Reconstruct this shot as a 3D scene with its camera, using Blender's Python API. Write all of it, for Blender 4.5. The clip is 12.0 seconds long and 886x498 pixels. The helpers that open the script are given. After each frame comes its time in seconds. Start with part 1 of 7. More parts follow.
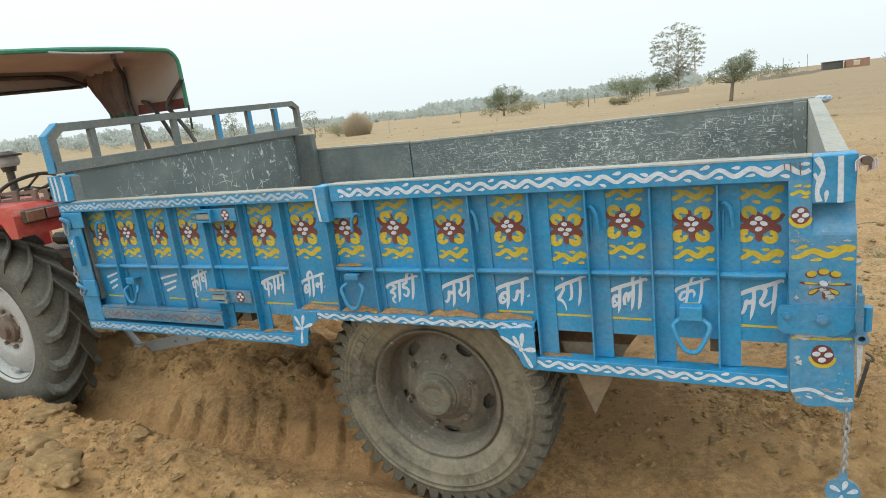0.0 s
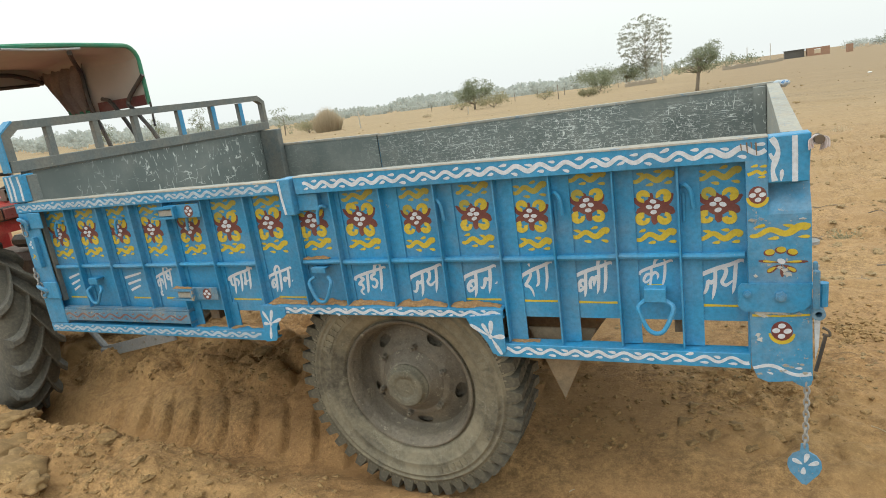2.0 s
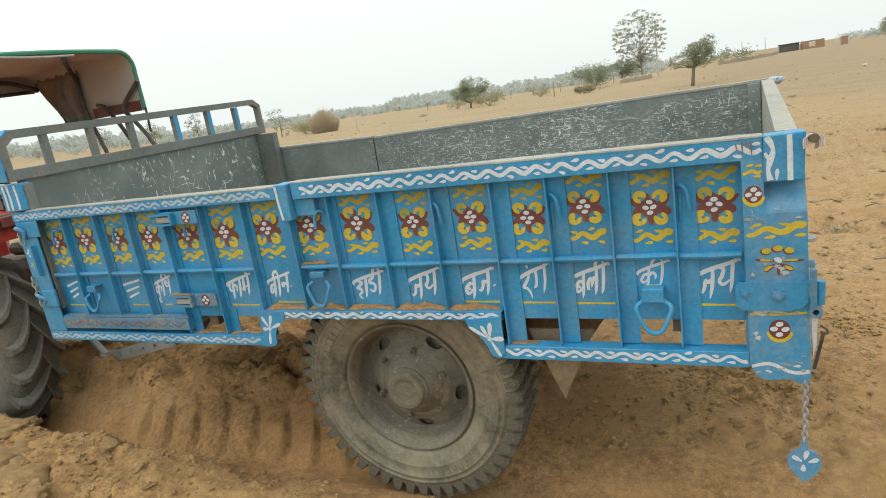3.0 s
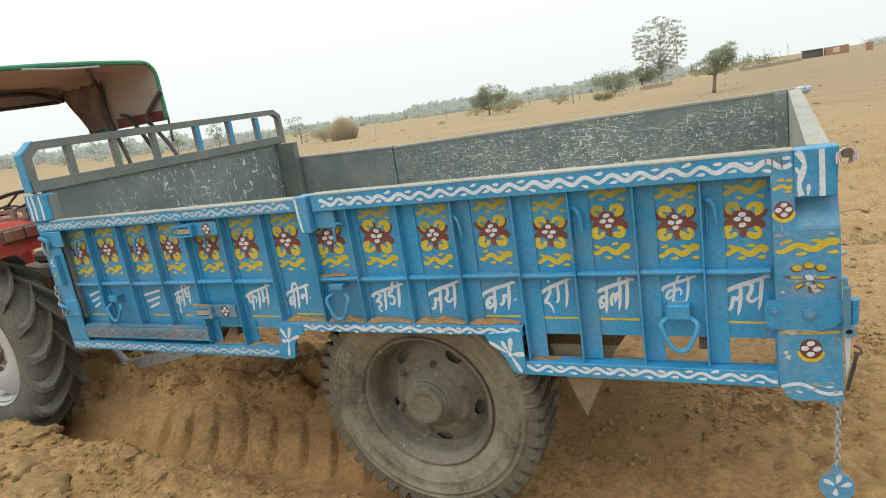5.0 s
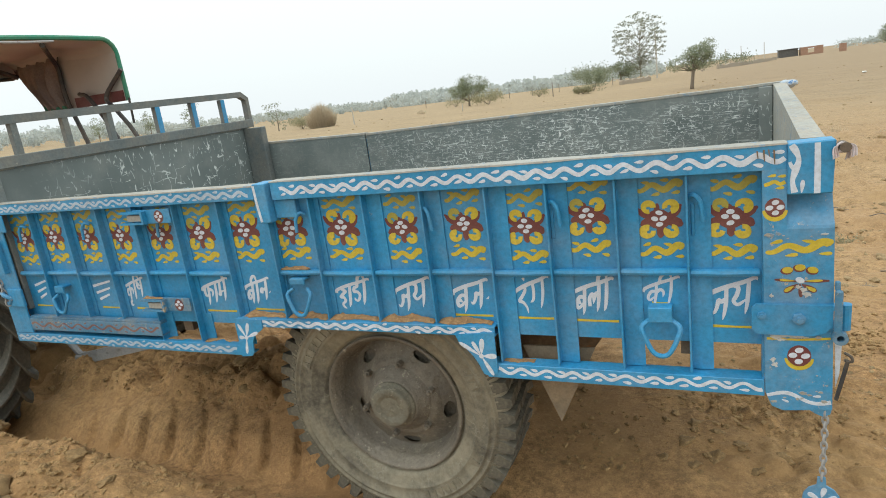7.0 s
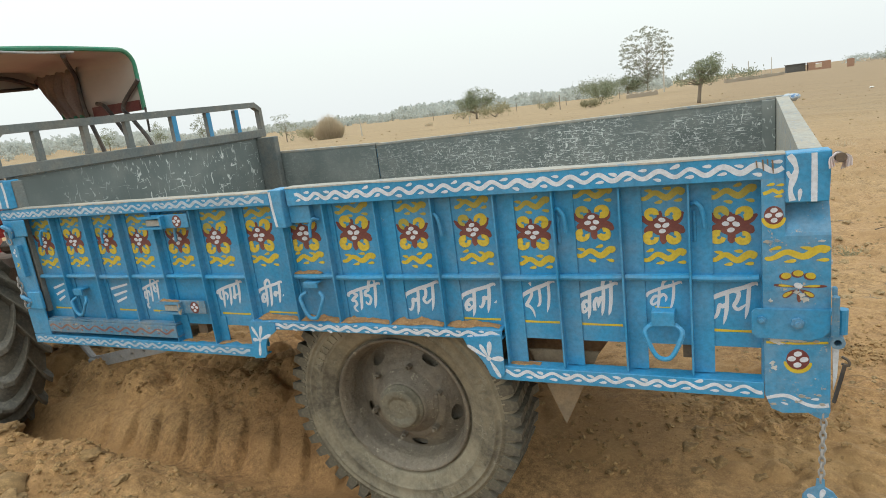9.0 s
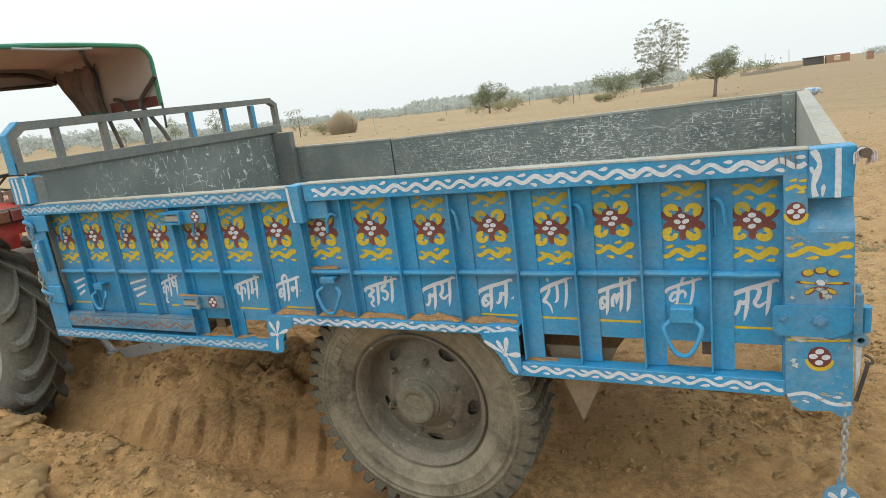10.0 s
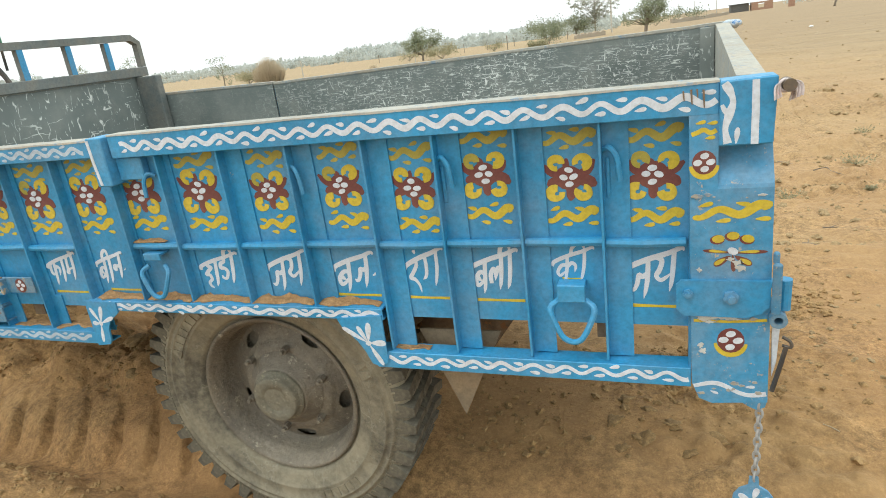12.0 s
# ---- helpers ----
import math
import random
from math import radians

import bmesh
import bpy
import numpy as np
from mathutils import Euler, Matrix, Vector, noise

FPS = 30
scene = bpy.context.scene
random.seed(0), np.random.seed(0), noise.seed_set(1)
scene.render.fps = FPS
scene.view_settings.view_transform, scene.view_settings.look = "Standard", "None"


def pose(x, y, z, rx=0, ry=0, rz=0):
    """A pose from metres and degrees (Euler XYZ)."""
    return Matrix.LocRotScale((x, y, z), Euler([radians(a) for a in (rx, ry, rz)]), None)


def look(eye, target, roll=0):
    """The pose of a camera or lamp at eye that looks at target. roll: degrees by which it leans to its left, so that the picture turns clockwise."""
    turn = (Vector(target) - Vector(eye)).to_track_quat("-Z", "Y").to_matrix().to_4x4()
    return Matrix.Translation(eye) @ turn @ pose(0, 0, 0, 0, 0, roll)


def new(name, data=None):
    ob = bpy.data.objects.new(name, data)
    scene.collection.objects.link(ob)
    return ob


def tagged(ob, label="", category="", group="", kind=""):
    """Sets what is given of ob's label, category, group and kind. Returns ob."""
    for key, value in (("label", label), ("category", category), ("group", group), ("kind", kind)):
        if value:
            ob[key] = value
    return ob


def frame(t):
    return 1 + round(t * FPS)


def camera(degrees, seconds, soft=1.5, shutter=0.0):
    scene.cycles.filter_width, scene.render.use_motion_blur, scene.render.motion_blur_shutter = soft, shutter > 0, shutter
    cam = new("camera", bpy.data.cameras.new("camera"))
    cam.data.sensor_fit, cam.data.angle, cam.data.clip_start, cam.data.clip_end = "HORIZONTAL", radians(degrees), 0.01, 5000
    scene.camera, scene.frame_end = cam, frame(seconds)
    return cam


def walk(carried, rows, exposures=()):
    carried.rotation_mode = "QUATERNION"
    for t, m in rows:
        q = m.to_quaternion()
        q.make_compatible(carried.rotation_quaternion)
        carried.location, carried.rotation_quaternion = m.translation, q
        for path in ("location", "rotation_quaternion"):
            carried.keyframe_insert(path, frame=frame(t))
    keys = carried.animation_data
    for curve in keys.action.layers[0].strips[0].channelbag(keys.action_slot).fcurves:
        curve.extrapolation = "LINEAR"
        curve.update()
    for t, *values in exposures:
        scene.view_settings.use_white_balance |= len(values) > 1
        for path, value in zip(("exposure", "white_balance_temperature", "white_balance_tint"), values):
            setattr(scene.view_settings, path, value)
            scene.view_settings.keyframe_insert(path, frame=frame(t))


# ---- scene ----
cam = camera(70.8, 12.0, soft=0.95)
PATH = [
    (0, (-0.162, -0.023, 1.694), (-1.059, 1.704, 1.234), -7.3),
    (0.5, (-0.148, -0.003, 1.694), (-0.98, 1.758, 1.237), -7.9),
    (1, (-0.143, -0.011, 1.686), (-1.007, 1.731, 1.217), -8.8),
    (1.5, (-0.141, -0.022, 1.672), (-1.005, 1.72, 1.202), -8.4),
    (2, (-0.138, -0.014, 1.671), (-0.963, 1.742, 1.184), -8.3),
    (2.5, (-0.134, -0.012, 1.676), (-0.948, 1.756, 1.214), -9.0),
    (3, (-0.134, -0.011, 1.686), (-0.954, 1.745, 1.195), -9.2),
    (3.2, (-0.131, -0.004, 1.69), (-0.952, 1.746, 1.177), -9.3),
    (4.8, (-0.147, 0.011, 1.693), (-0.985, 1.762, 1.215), -8.5),
    (5, (-0.151, 0.014, 1.704), (-1.022, 1.754, 1.243), -9.3),
    (5.5, (-0.185, 0.047, 1.691), (-0.959, 1.819, 1.183), -8.0),
    (6, (-0.199, 0.083, 1.669), (-0.875, 1.878, 1.102), -6.6),
    (6.5, (-0.193, 0.126, 1.669), (-0.905, 1.912, 1.116), -7.4),
    (7, (-0.187, 0.156, 1.676), (-0.994, 1.916, 1.176), -7.9),
    (7.2, (-0.184, 0.166, 1.673), (-1.02, 1.92, 1.199), -7.2),
    (9, (-0.171, 0.087, 1.672), (-0.995, 1.85, 1.211), -7.5),
    (9.5, (-0.188, 0.061, 1.672), (-1.075, 1.796, 1.223), -7.2),
    (10, (-0.185, 0.082, 1.677), (-1.046, 1.825, 1.205), -7.7),
    (10.5, (-0.148, 0.189, 1.664), (-0.921, 1.961, 1.154), -8.5),
    (11, (-0.09, 0.331, 1.661), (-0.887, 2.091, 1.144), -8.6),
    (11.5, (-0.071, 0.409, 1.646), (-0.961, 2.107, 1.073), -9.2),
    (12, (-0.119, 0.545, 1.583), (-0.804, 2.31, 0.937), -7.8),
]
walk(cam, [(t, look(eye, target, roll)) for t, eye, target, roll in PATH], exposures=[(0.0, 0.67, 6220, 6), (2.5, 0.67, 6600, 7), (5.5, 0.68, 6560, 7), (6.0, 0.76, 6500, 8), (6.5, 0.76, 6450, 8), (7.0, 0.68, 6330, 8), (9.5, 0.62, 6480, 8), (10.5, 0.68, 6450, 8), (11.5, 0.74, 6450, 7), (12.0, 0.96, 6480, 7)])

# ---- world and sun ----
SUN_ELEVATION, SUN_ROTATION = radians(62), radians(219)
world = bpy.data.worlds.new("hazy_sky")
scene.world = world
world.use_nodes = True
wn, wl = world.node_tree.nodes, world.node_tree.links
wn.clear()
w_out = wn.new("ShaderNodeOutputWorld")
w_bg = wn.new("ShaderNodeBackground")
w_sky = wn.new("ShaderNodeTexSky")
w_sky.sky_type = "NISHITA"
w_sky.sun_disc = False
w_sky.sun_elevation, w_sky.sun_rotation = SUN_ELEVATION, SUN_ROTATION
w_sky.dust_density, w_sky.air_density, w_sky.ozone_density = 6.0, 1.2, 1.0
w_scale = wn.new("ShaderNodeMix")
w_scale.data_type = "RGBA"
w_scale.blend_type = "MIX"
w_scale.inputs[0].default_value = 0.96
# haze: palest overhead, duller down at the horizon
w_grad, w_ramp, w_tint = wn.new("ShaderNodeTexGradient"), wn.new("ShaderNodeValToRGB"), wn.new("ShaderNodeMix")
w_grad.texture_mapping.mapping_x, w_grad.texture_mapping.mapping_z = "Z", "X"
w_levels = w_ramp.color_ramp.elements
w_levels[0].position, w_levels[0].color = 0.0, (0.430, 0.430, 0.445, 1)
w_levels[1].position, w_levels[1].color = 1.0, (0.84, 0.84, 0.84, 1)
w_mid = w_levels.new(0.18)
w_mid.color = (0.495, 0.502, 0.495, 1)
w_tint.data_type, w_tint.blend_type = "RGBA", "MULTIPLY"
w_tint.inputs[0].default_value = 1.0
w_tint.inputs[7].default_value = (9.2, 9.65, 9.35, 1)
wl.new(w_grad.outputs[0], w_ramp.inputs[0])
wl.new(w_ramp.outputs[0], w_tint.inputs[6])
wl.new(w_tint.outputs[2], w_scale.inputs[7])
wl.new(w_sky.outputs[0], w_scale.inputs[6])
wl.new(w_scale.outputs[2], w_bg.inputs[0])
w_bg.inputs[1].default_value = 0.147
wl.new(w_bg.outputs[0], w_out.inputs[0])

sun_data = bpy.data.lights.new("sun", "SUN")
sun_data.energy, sun_data.angle, sun_data.color = 0.40, radians(26), (1.0, 0.97, 0.91)
sun = new("sun", sun_data)
sun.matrix_world = look((-20, -23, 62), (0, 2, 0))


# ---- materials ----
def material(name, rough=0.6, metal=0.0):
    m = bpy.data.materials.new(name)
    m.use_nodes = True
    b = m.node_tree.nodes["Principled BSDF"]
    b.inputs["Roughness"].default_value = rough
    b.inputs["Metallic"].default_value = metal
    return m, m.node_tree.nodes, m.node_tree.links, b


def coords(n, l, scale=(1, 1, 1), space="Object"):
    tc, mp = n.new("ShaderNodeTexCoord"), n.new("ShaderNodeMapping")
    mp.inputs["Scale"].default_value = scale
    l.new(tc.outputs[space], mp.inputs[0])
    return mp.outputs[0]


def noise_tex(n, l, vec, scale, detail=4.0, rough=0.55):
    t = n.new("ShaderNodeTexNoise")
    t.inputs["Scale"].default_value = scale
    t.inputs["Detail"].default_value = detail
    t.inputs["Roughness"].default_value = rough
    l.new(vec, t.inputs["Vector"])
    return t.outputs["Fac"]


def ramp(n, l, fac, stops):
    r = n.new("ShaderNodeValToRGB")
    e = r.color_ramp.elements
    while len(e) < len(stops):
        e.new(0.5)
    for k, (p, c) in enumerate(stops):
        e[k].position = p
        e[k].color = (*c, 1) if len(c) == 3 else c
    l.new(fac, r.inputs[0])
    return r.outputs[0]


def mix(n, l, fac, a, b, mode="MIX"):
    x = n.new("ShaderNodeMix")
    x.data_type, x.blend_type = "RGBA", mode
    for sock, v in ((0, fac), (6, a), (7, b)):
        if isinstance(v, (int, float)):
            x.inputs[sock].default_value = v
        elif isinstance(v, tuple):
            x.inputs[sock].default_value = (*v, 1)
        else:
            l.new(v, x.inputs[sock])
    return x.outputs[2]


def bump(n, l, b, height, strength=0.3, distance=0.01):
    k = n.new("ShaderNodeBump")
    k.inputs["Strength"].default_value, k.inputs["Distance"].default_value = strength, distance
    l.new(height, k.inputs["Height"])
    l.new(k.outputs[0], b.inputs["Normal"])


BW0, BW1 = (0, 0, 0), (1, 1, 1)
DUST = (0.42, 0.30, 0.18)


def painted(name, colour, rough=0.42, dust=0.35, chips=0.62, chip_colour=(0.36, 0.33, 0.28), varied=0.12, dust_colour=DUST, relief=0.10):
    """Brush-painted steel: uneven coat, dust film, small chips."""
    m, n, l, b = material(name, rough)
    v = coords(n, l)
    big = noise_tex(n, l, v, 3.0, 3)
    fine = noise_tex(n, l, v, 38.0, 5, 0.65)
    dark = tuple(c * (1 - varied) for c in colour)
    lite = tuple(min(1, c * (1 + varied) + 0.01) for c in colour)
    col = mix(n, l, ramp(n, l, big, [(0.3, BW0), (0.7, BW1)]), dark, lite)
    film = ramp(n, l, noise_tex(n, l, v, 7.0, 6, 0.7), [(0.42, BW0), (0.85, (dust, dust, dust))])
    col = mix(n, l, film, col, dust_colour)
    col = mix(n, l, 1.0, col, ramp(n, l, noise_tex(n, l, v, 75.0, 4, 0.7), [(0.36, (0.86,) * 3), (0.5, (1.0,) * 3), (0.66, (1.13,) * 3)]), "MULTIPLY")
    chip = ramp(n, l, noise_tex(n, l, v, 22.0, 6, 0.75), [(chips, BW0), (chips + 0.03, BW1)])
    col = mix(n, l, chip, col, chip_colour)
    speck = ramp(n, l, noise_tex(n, l, v, 90.0, 5, 0.7), [(chips + 0.02, BW0), (chips + 0.05, (0.6,) * 3)])
    col = mix(n, l, speck, col, chip_colour)
    l.new(col, b.inputs["Base Color"])
    l.new(ramp(n, l, fine, [(0.3, (rough - 0.08,) * 3), (0.75, (rough + 0.22,) * 3)]), b.inputs["Roughness"])
    bump(n, l, b, fine if relief < 0.2 else mix(n, l, 0.6, fine, noise_tex(n, l, v, 11.0, 6, 0.7)), relief, 0.004 if relief < 0.2 else 0.03)
    return m


BLUE = painted("blue_enamel", (0.020, 0.228, 0.448), 0.40, 0.24, 0.71)
BLUE_WORN = painted("worn_blue_enamel", (0.037, 0.234, 0.440), 0.45, 0.42, 0.62)
BLUE_DUSTY = painted("dust_caked_blue_enamel", (0.050, 0.19, 0.33), 0.6, 0.75, 0.60, (0.36, 0.30, 0.22), 0.15, (0.34, 0.27, 0.18))
WHITE = painted("white_sign_paint", (0.53, 0.58, 0.66), 0.5, 0.22, 0.76, (0.10, 0.24, 0.42), 0.05)
WHITE_THIN = painted("thin_white_sign_paint", (0.36, 0.45, 0.55), 0.5, 0.25, 0.70, (0.08, 0.24, 0.42), 0.15)
YELLOW = painted("yellow_sign_paint", (0.49, 0.375, 0.026), 0.5, 0.22, 0.76, (0.10, 0.24, 0.42), 0.15)
# thin yellow over blue, with the top rail's shade also put into the colour
YELLOW_THIN_SHADED = painted("thin_shaded_yellow_sign_paint", (0.33, 0.285, 0.040), 0.5, 0.22, 0.74, (0.10, 0.24, 0.42), 0.25)
MAROON = painted("maroon_sign_paint", (0.125, 0.028, 0.027), 0.5, 0.2, 0.76, (0.10, 0.24, 0.42), 0.15)
MAROON_FADED = painted("faded_maroon_paint", (0.165, 0.070, 0.070), 0.6, 0.65, 0.60, (0.12, 0.2, 0.3), 0.2)
FLAP_RUBBER = painted("dusty_brown_flap", (0.185, 0.145, 0.100), 0.8, 0.5, 0.66, (0.30, 0.24, 0.16))
GREY_BAR = painted("grey_guard_paint", (0.122, 0.140, 0.142), 0.5, 0.35, 0.66)
STEEL = painted("dull_steel", (0.30, 0.31, 0.32), 0.5, 0.35, 0.66, (0.16, 0.09, 0.05))
RUSTY = painted("rusty_steel", (0.10, 0.075, 0.055), 0.7, 0.6, 0.60, (0.2, 0.1, 0.05))
PALE_EDGE = painted("scuffed_pale_edge", (0.295, 0.29, 0.262), 0.6, 0.5, 0.58, (0.18, 0.24, 0.30))
FLAKED = painted("flaked_primer", (0.44, 0.46, 0.46), 0.7, 0.35, 0.66, (0.25, 0.30, 0.36), 0.15)
RED = painted("red_tractor_paint", (0.42, 0.035, 0.035), 0.35, 0.45, 0.68)
RIM_GREY = painted("silver_wheel_paint", (0.40, 0.405, 0.405), 0.5, 0.3, 0.68)
BLACK = painted("black_tube_paint", (0.025, 0.025, 0.027), 0.45, 0.3, 0.7)
GREEN = painted("green_canopy_trim", (0.02, 0.20, 0.12), 0.55, 0.25, 0.75)
BROWN_BAR = painted("brown_dusty_steel", (0.13, 0.09, 0.07), 0.6, 0.5, 0.65)


def scratched(name, upright):
    """Grey load-bed paint, scored by loading: thin broken scratches, clustered, with scuffed patches."""
    m, n, l, b = material(name, 0.55)
    v = coords(n, l)
    base = mix(n, l, ramp(n, l, noise_tex(n, l, v, 2.2, 4), [(0.3, BW0), (0.7, BW1)]), *(((0.112, 0.134, 0.132), (0.180, 0.205, 0.200)) if upright else ((0.096, 0.115, 0.113), (0.160, 0.182, 0.177))))
    where = ramp(n, l, noise_tex(n, l, v, 2.0 if upright else 1.5, 5, 0.65), [(0.42, BW0), (0.60, BW1)] if upright else [(0.23, BW0), (0.45, BW1)])
    total = None
    if upright:
        sets = ((14, 11, 4, 2, 0.009), (24, 20, 6, 1, 0.008), (9, 4, 16, 2, 0.006))
    else:
        sets = ((4, 4, 36, 2, 0.013), (8, 8, 62, 2, 0.014), (3, 3, 90, 3, 0.009), (6, 6, 130, 3, 0.011), (12, 12, 8, 2, 0.007), (22, 22, 12, 2, 0.008), (18, 18, 40, 2, 0.010))
    for k, (sx, sy, sz, detail, half) in enumerate(sets):
        line = noise_tex(n, l, coords(n, l, (sx, sy, sz)), 1.0, detail, 0.5)
        line = ramp(n, l, line, [(0.5 - 2 * half, BW0), (0.5 - half, BW1), (0.5 + half, BW1), (0.5 + 2 * half, BW0)])
        gaps = ramp(n, l, noise_tex(n, l, coords(n, l, (sx * 1.7 + 3 * k, sy * 1.7, sz * 0.8 + 5)), 1.3, 3, 0.6), [(0.54, BW0), (0.60, BW1)])
        line = mix(n, l, 1.0, line, gaps, "MULTIPLY")
        total = line if total is None else mix(n, l, 1.0, total, line, "LIGHTEN")
    patch = ramp(n, l, noise_tex(n, l, coords(n, l, (14, 14, 14)), 1.0, 6, 0.75), [(0.66, BW0), (0.69, BW1)])
    total = mix(n, l, 1.0, total, patch, "LIGHTEN")
    gate = mix(n, l, 1.0, total, where, "MULTIPLY")
    if not upright:
        sep, rng = n.new("ShaderNodeSeparateXYZ"), n.new("ShaderNodeMapRange")
        l.new(v, sep.inputs[0])
        rng.inputs["From Min"].default_value, rng.inputs["From Max"].default_value = -1.0, 0.0
        rng.inputs["To Min"].default_value = 0.12
        l.new(sep.outputs[0], rng.inputs[0])
        gate = mix(n, l, 1.0, gate, rng.outputs[0], "MULTIPLY")
        low = n.new("ShaderNodeMapRange")
        low.inputs["From Min"].default_value, low.inputs["From Max"].default_value = 1.46, 1.26
        low.inputs["To Min"].default_value = 0.30
        l.new(sep.outputs[2], low.inputs[0])
        worn = mix(n, l, 0.5, low.outputs[0], ramp(n, l, noise_tex(n, l, coords(n, l, (2.5, 1, 5)), 1.0, 4, 0.6), [(0.38, BW0), (0.62, BW1)]))
        gate = mix(n, l, 1.0, gate, ramp(n, l, worn, [(0.30, (0.12,) * 3), (0.62, BW1)]), "MULTIPLY")
    haze = ramp(n, l, noise_tex(n, l, v, 4.5, 7, 0.75), [(0.46, BW0), (0.9, (0.5, 0.5, 0.5))])
    col = mix(n, l, haze, base, (0.36, 0.35, 0.31))
    col = mix(n, l, gate, col, (0.62, 0.64, 0.62))
    l.new(col, b.inputs["Base Color"])
    bump(n, l, b, gate, 0.12, 0.002)
    return m


BED_GREY = scratched("scored_grey_paint", False)
BOARD_GREY = scratched("scored_grey_board_paint", True)


def rubber(name, dusty, base=(0.054, 0.049, 0.039)):
    m, n, l, b = material(name, 0.8)
    v = coords(n, l)
    f = noise_tex(n, l, v, 4.5, 8, 0.75)
    col = mix(n, l, ramp(n, l, f, [(0.38, (dusty * 0.15,) * 3), (0.60, (dusty,) * 3)]), base, (0.27, 0.237, 0.168))
    f2 = noise_tex(n, l, v, 60.0, 4, 0.6)
    col = mix(n, l, ramp(n, l, f2, [(0.45, BW0), (0.75, (0.25,) * 3)]), col, (0.30, 0.27, 0.21))
    for sc, tw in (((9, 9, 9), 3), ((22, 22, 22), 2)):
        line = ramp(n, l, noise_tex(n, l, coords(n, l, sc), 1.0, tw, 0.5), [(0.488, BW0), (0.496, (0.3,) * 3), (0.504, (0.3,) * 3), (0.512, BW0)])
        keep = ramp(n, l, noise_tex(n, l, coords(n, l, (7, 7, 7)), 1.0, 3, 0.6), [(0.5, BW0), (0.6, (dusty,) * 3)])
        col = mix(n, l, mix(n, l, 1.0, line, keep, "MULTIPLY"), col, (0.36, 0.34, 0.28))
    l.new(col, b.inputs["Base Color"])
    bump(n, l, b, f2, 0.25, 0.006)
    return m


TYRE = rubber("dusty_tyre_rubber", 0.80, (0.040, 0.037, 0.031))
TREAD = rubber("scuffed_tread_rubber", 0.40, (0.034, 0.032, 0.028))
TRACTOR_TYRE = rubber("tractor_tyre_rubber", 0.26, (0.052, 0.053, 0.052))
# dirty chipped steel; the pale chips partly stand for glints off the rim
RIM_DIRT = painted("dirty_dark_wheel", (0.122, 0.105, 0.083), 0.60, 0.55, 0.605, (0.29, 0.26, 0.20), 0.40, (0.31, 0.265, 0.19), 0.7)
HUB_DIRT = painted("dirty_hub", (0.108, 0.100, 0.076), 0.85, 0.6, 0.58, (0.24, 0.215, 0.16), 0.4, (0.28, 0.245, 0.175), 0.7)


def soil(name, light, dark, scale=1.0, field=None, grain=70.0, relief=0.024):
    """Loose soil; field: the paler, greyer crust of the ground that nobody has dug."""
    m, n, l, b = material(name, 0.95)
    v = coords(n, l)
    big = noise_tex(n, l, v, 0.55 * scale, 5, 0.6)
    mid = noise_tex(n, l, v, 5.0 * scale, 6, 0.65)
    fine = noise_tex(n, l, v, grain, 5, 0.7)
    col = mix(n, l, ramp(n, l, big, [(0.35, BW0), (0.65, BW1)]), dark, light)
    col = mix(n, l, ramp(n, l, mid, [(0.35, (0.55,) * 3), (0.7, (0, 0, 0))]), col, tuple(c * 0.72 for c in dark))
    col = mix(n, l, ramp(n, l, fine, [(0.55, BW0), (0.8, (0.5,) * 3)]), col, tuple(min(1, c * 1.35) for c in light))
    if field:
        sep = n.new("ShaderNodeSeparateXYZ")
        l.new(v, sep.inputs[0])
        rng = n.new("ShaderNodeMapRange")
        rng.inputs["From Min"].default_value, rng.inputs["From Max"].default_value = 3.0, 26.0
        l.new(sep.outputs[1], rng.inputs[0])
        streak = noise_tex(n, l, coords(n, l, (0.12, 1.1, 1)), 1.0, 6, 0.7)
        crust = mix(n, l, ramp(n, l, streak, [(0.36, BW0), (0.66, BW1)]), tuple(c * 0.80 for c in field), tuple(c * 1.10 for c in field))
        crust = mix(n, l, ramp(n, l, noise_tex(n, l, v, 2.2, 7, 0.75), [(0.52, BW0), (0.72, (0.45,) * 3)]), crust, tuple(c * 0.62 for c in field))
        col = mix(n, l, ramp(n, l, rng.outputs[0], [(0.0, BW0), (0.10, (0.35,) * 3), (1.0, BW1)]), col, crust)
        # a browner, tilled strip of land farther out
        masks = []
        for axis, lo, hi in ((0, -9.0, 3.0), (1, 12.0, 40.0)):
            k = n.new("ShaderNodeMapRange")
            k.inputs["From Min"].default_value, k.inputs["From Max"].default_value = lo, hi
            l.new(sep.outputs[axis], k.inputs[0])
            masks.append(k.outputs[0])
        col = mix(n, l, mix(n, l, 1.0, masks[0], masks[1], "MULTIPLY"), col, mix(n, l, ramp(n, l, streak, [(0.36, BW0), (0.66, BW1)]), (0.250, 0.174, 0.100), (0.305, 0.218, 0.126)))
    loose = ramp(n, l, noise_tex(n, l, v, 1.6 * scale, 4, 0.6), [(0.40, (0.25,) * 3), (0.62, BW1)])
    for sc, lo, hi in ((grain * 0.16, 0.80, 1.14), (grain * 0.5, 0.70, 1.22), (grain * 2.2, 0.76, 1.18)):
        grit = ramp(n, l, noise_tex(n, l, v, sc, 3, 0.6), [(0.36, (lo,) * 3), (0.50, (1.0,) * 3), (0.66, (hi,) * 3)])
        col = mix(n, l, loose, col, grit, "MULTIPLY")
    l.new(col, b.inputs["Base Color"])
    h = mix(n, l, 0.45, noise_tex(n, l, v, 0.32 * grain, 7, 0.78), fine)
    bump(n, l, b, h, 0.8, relief)
    return m


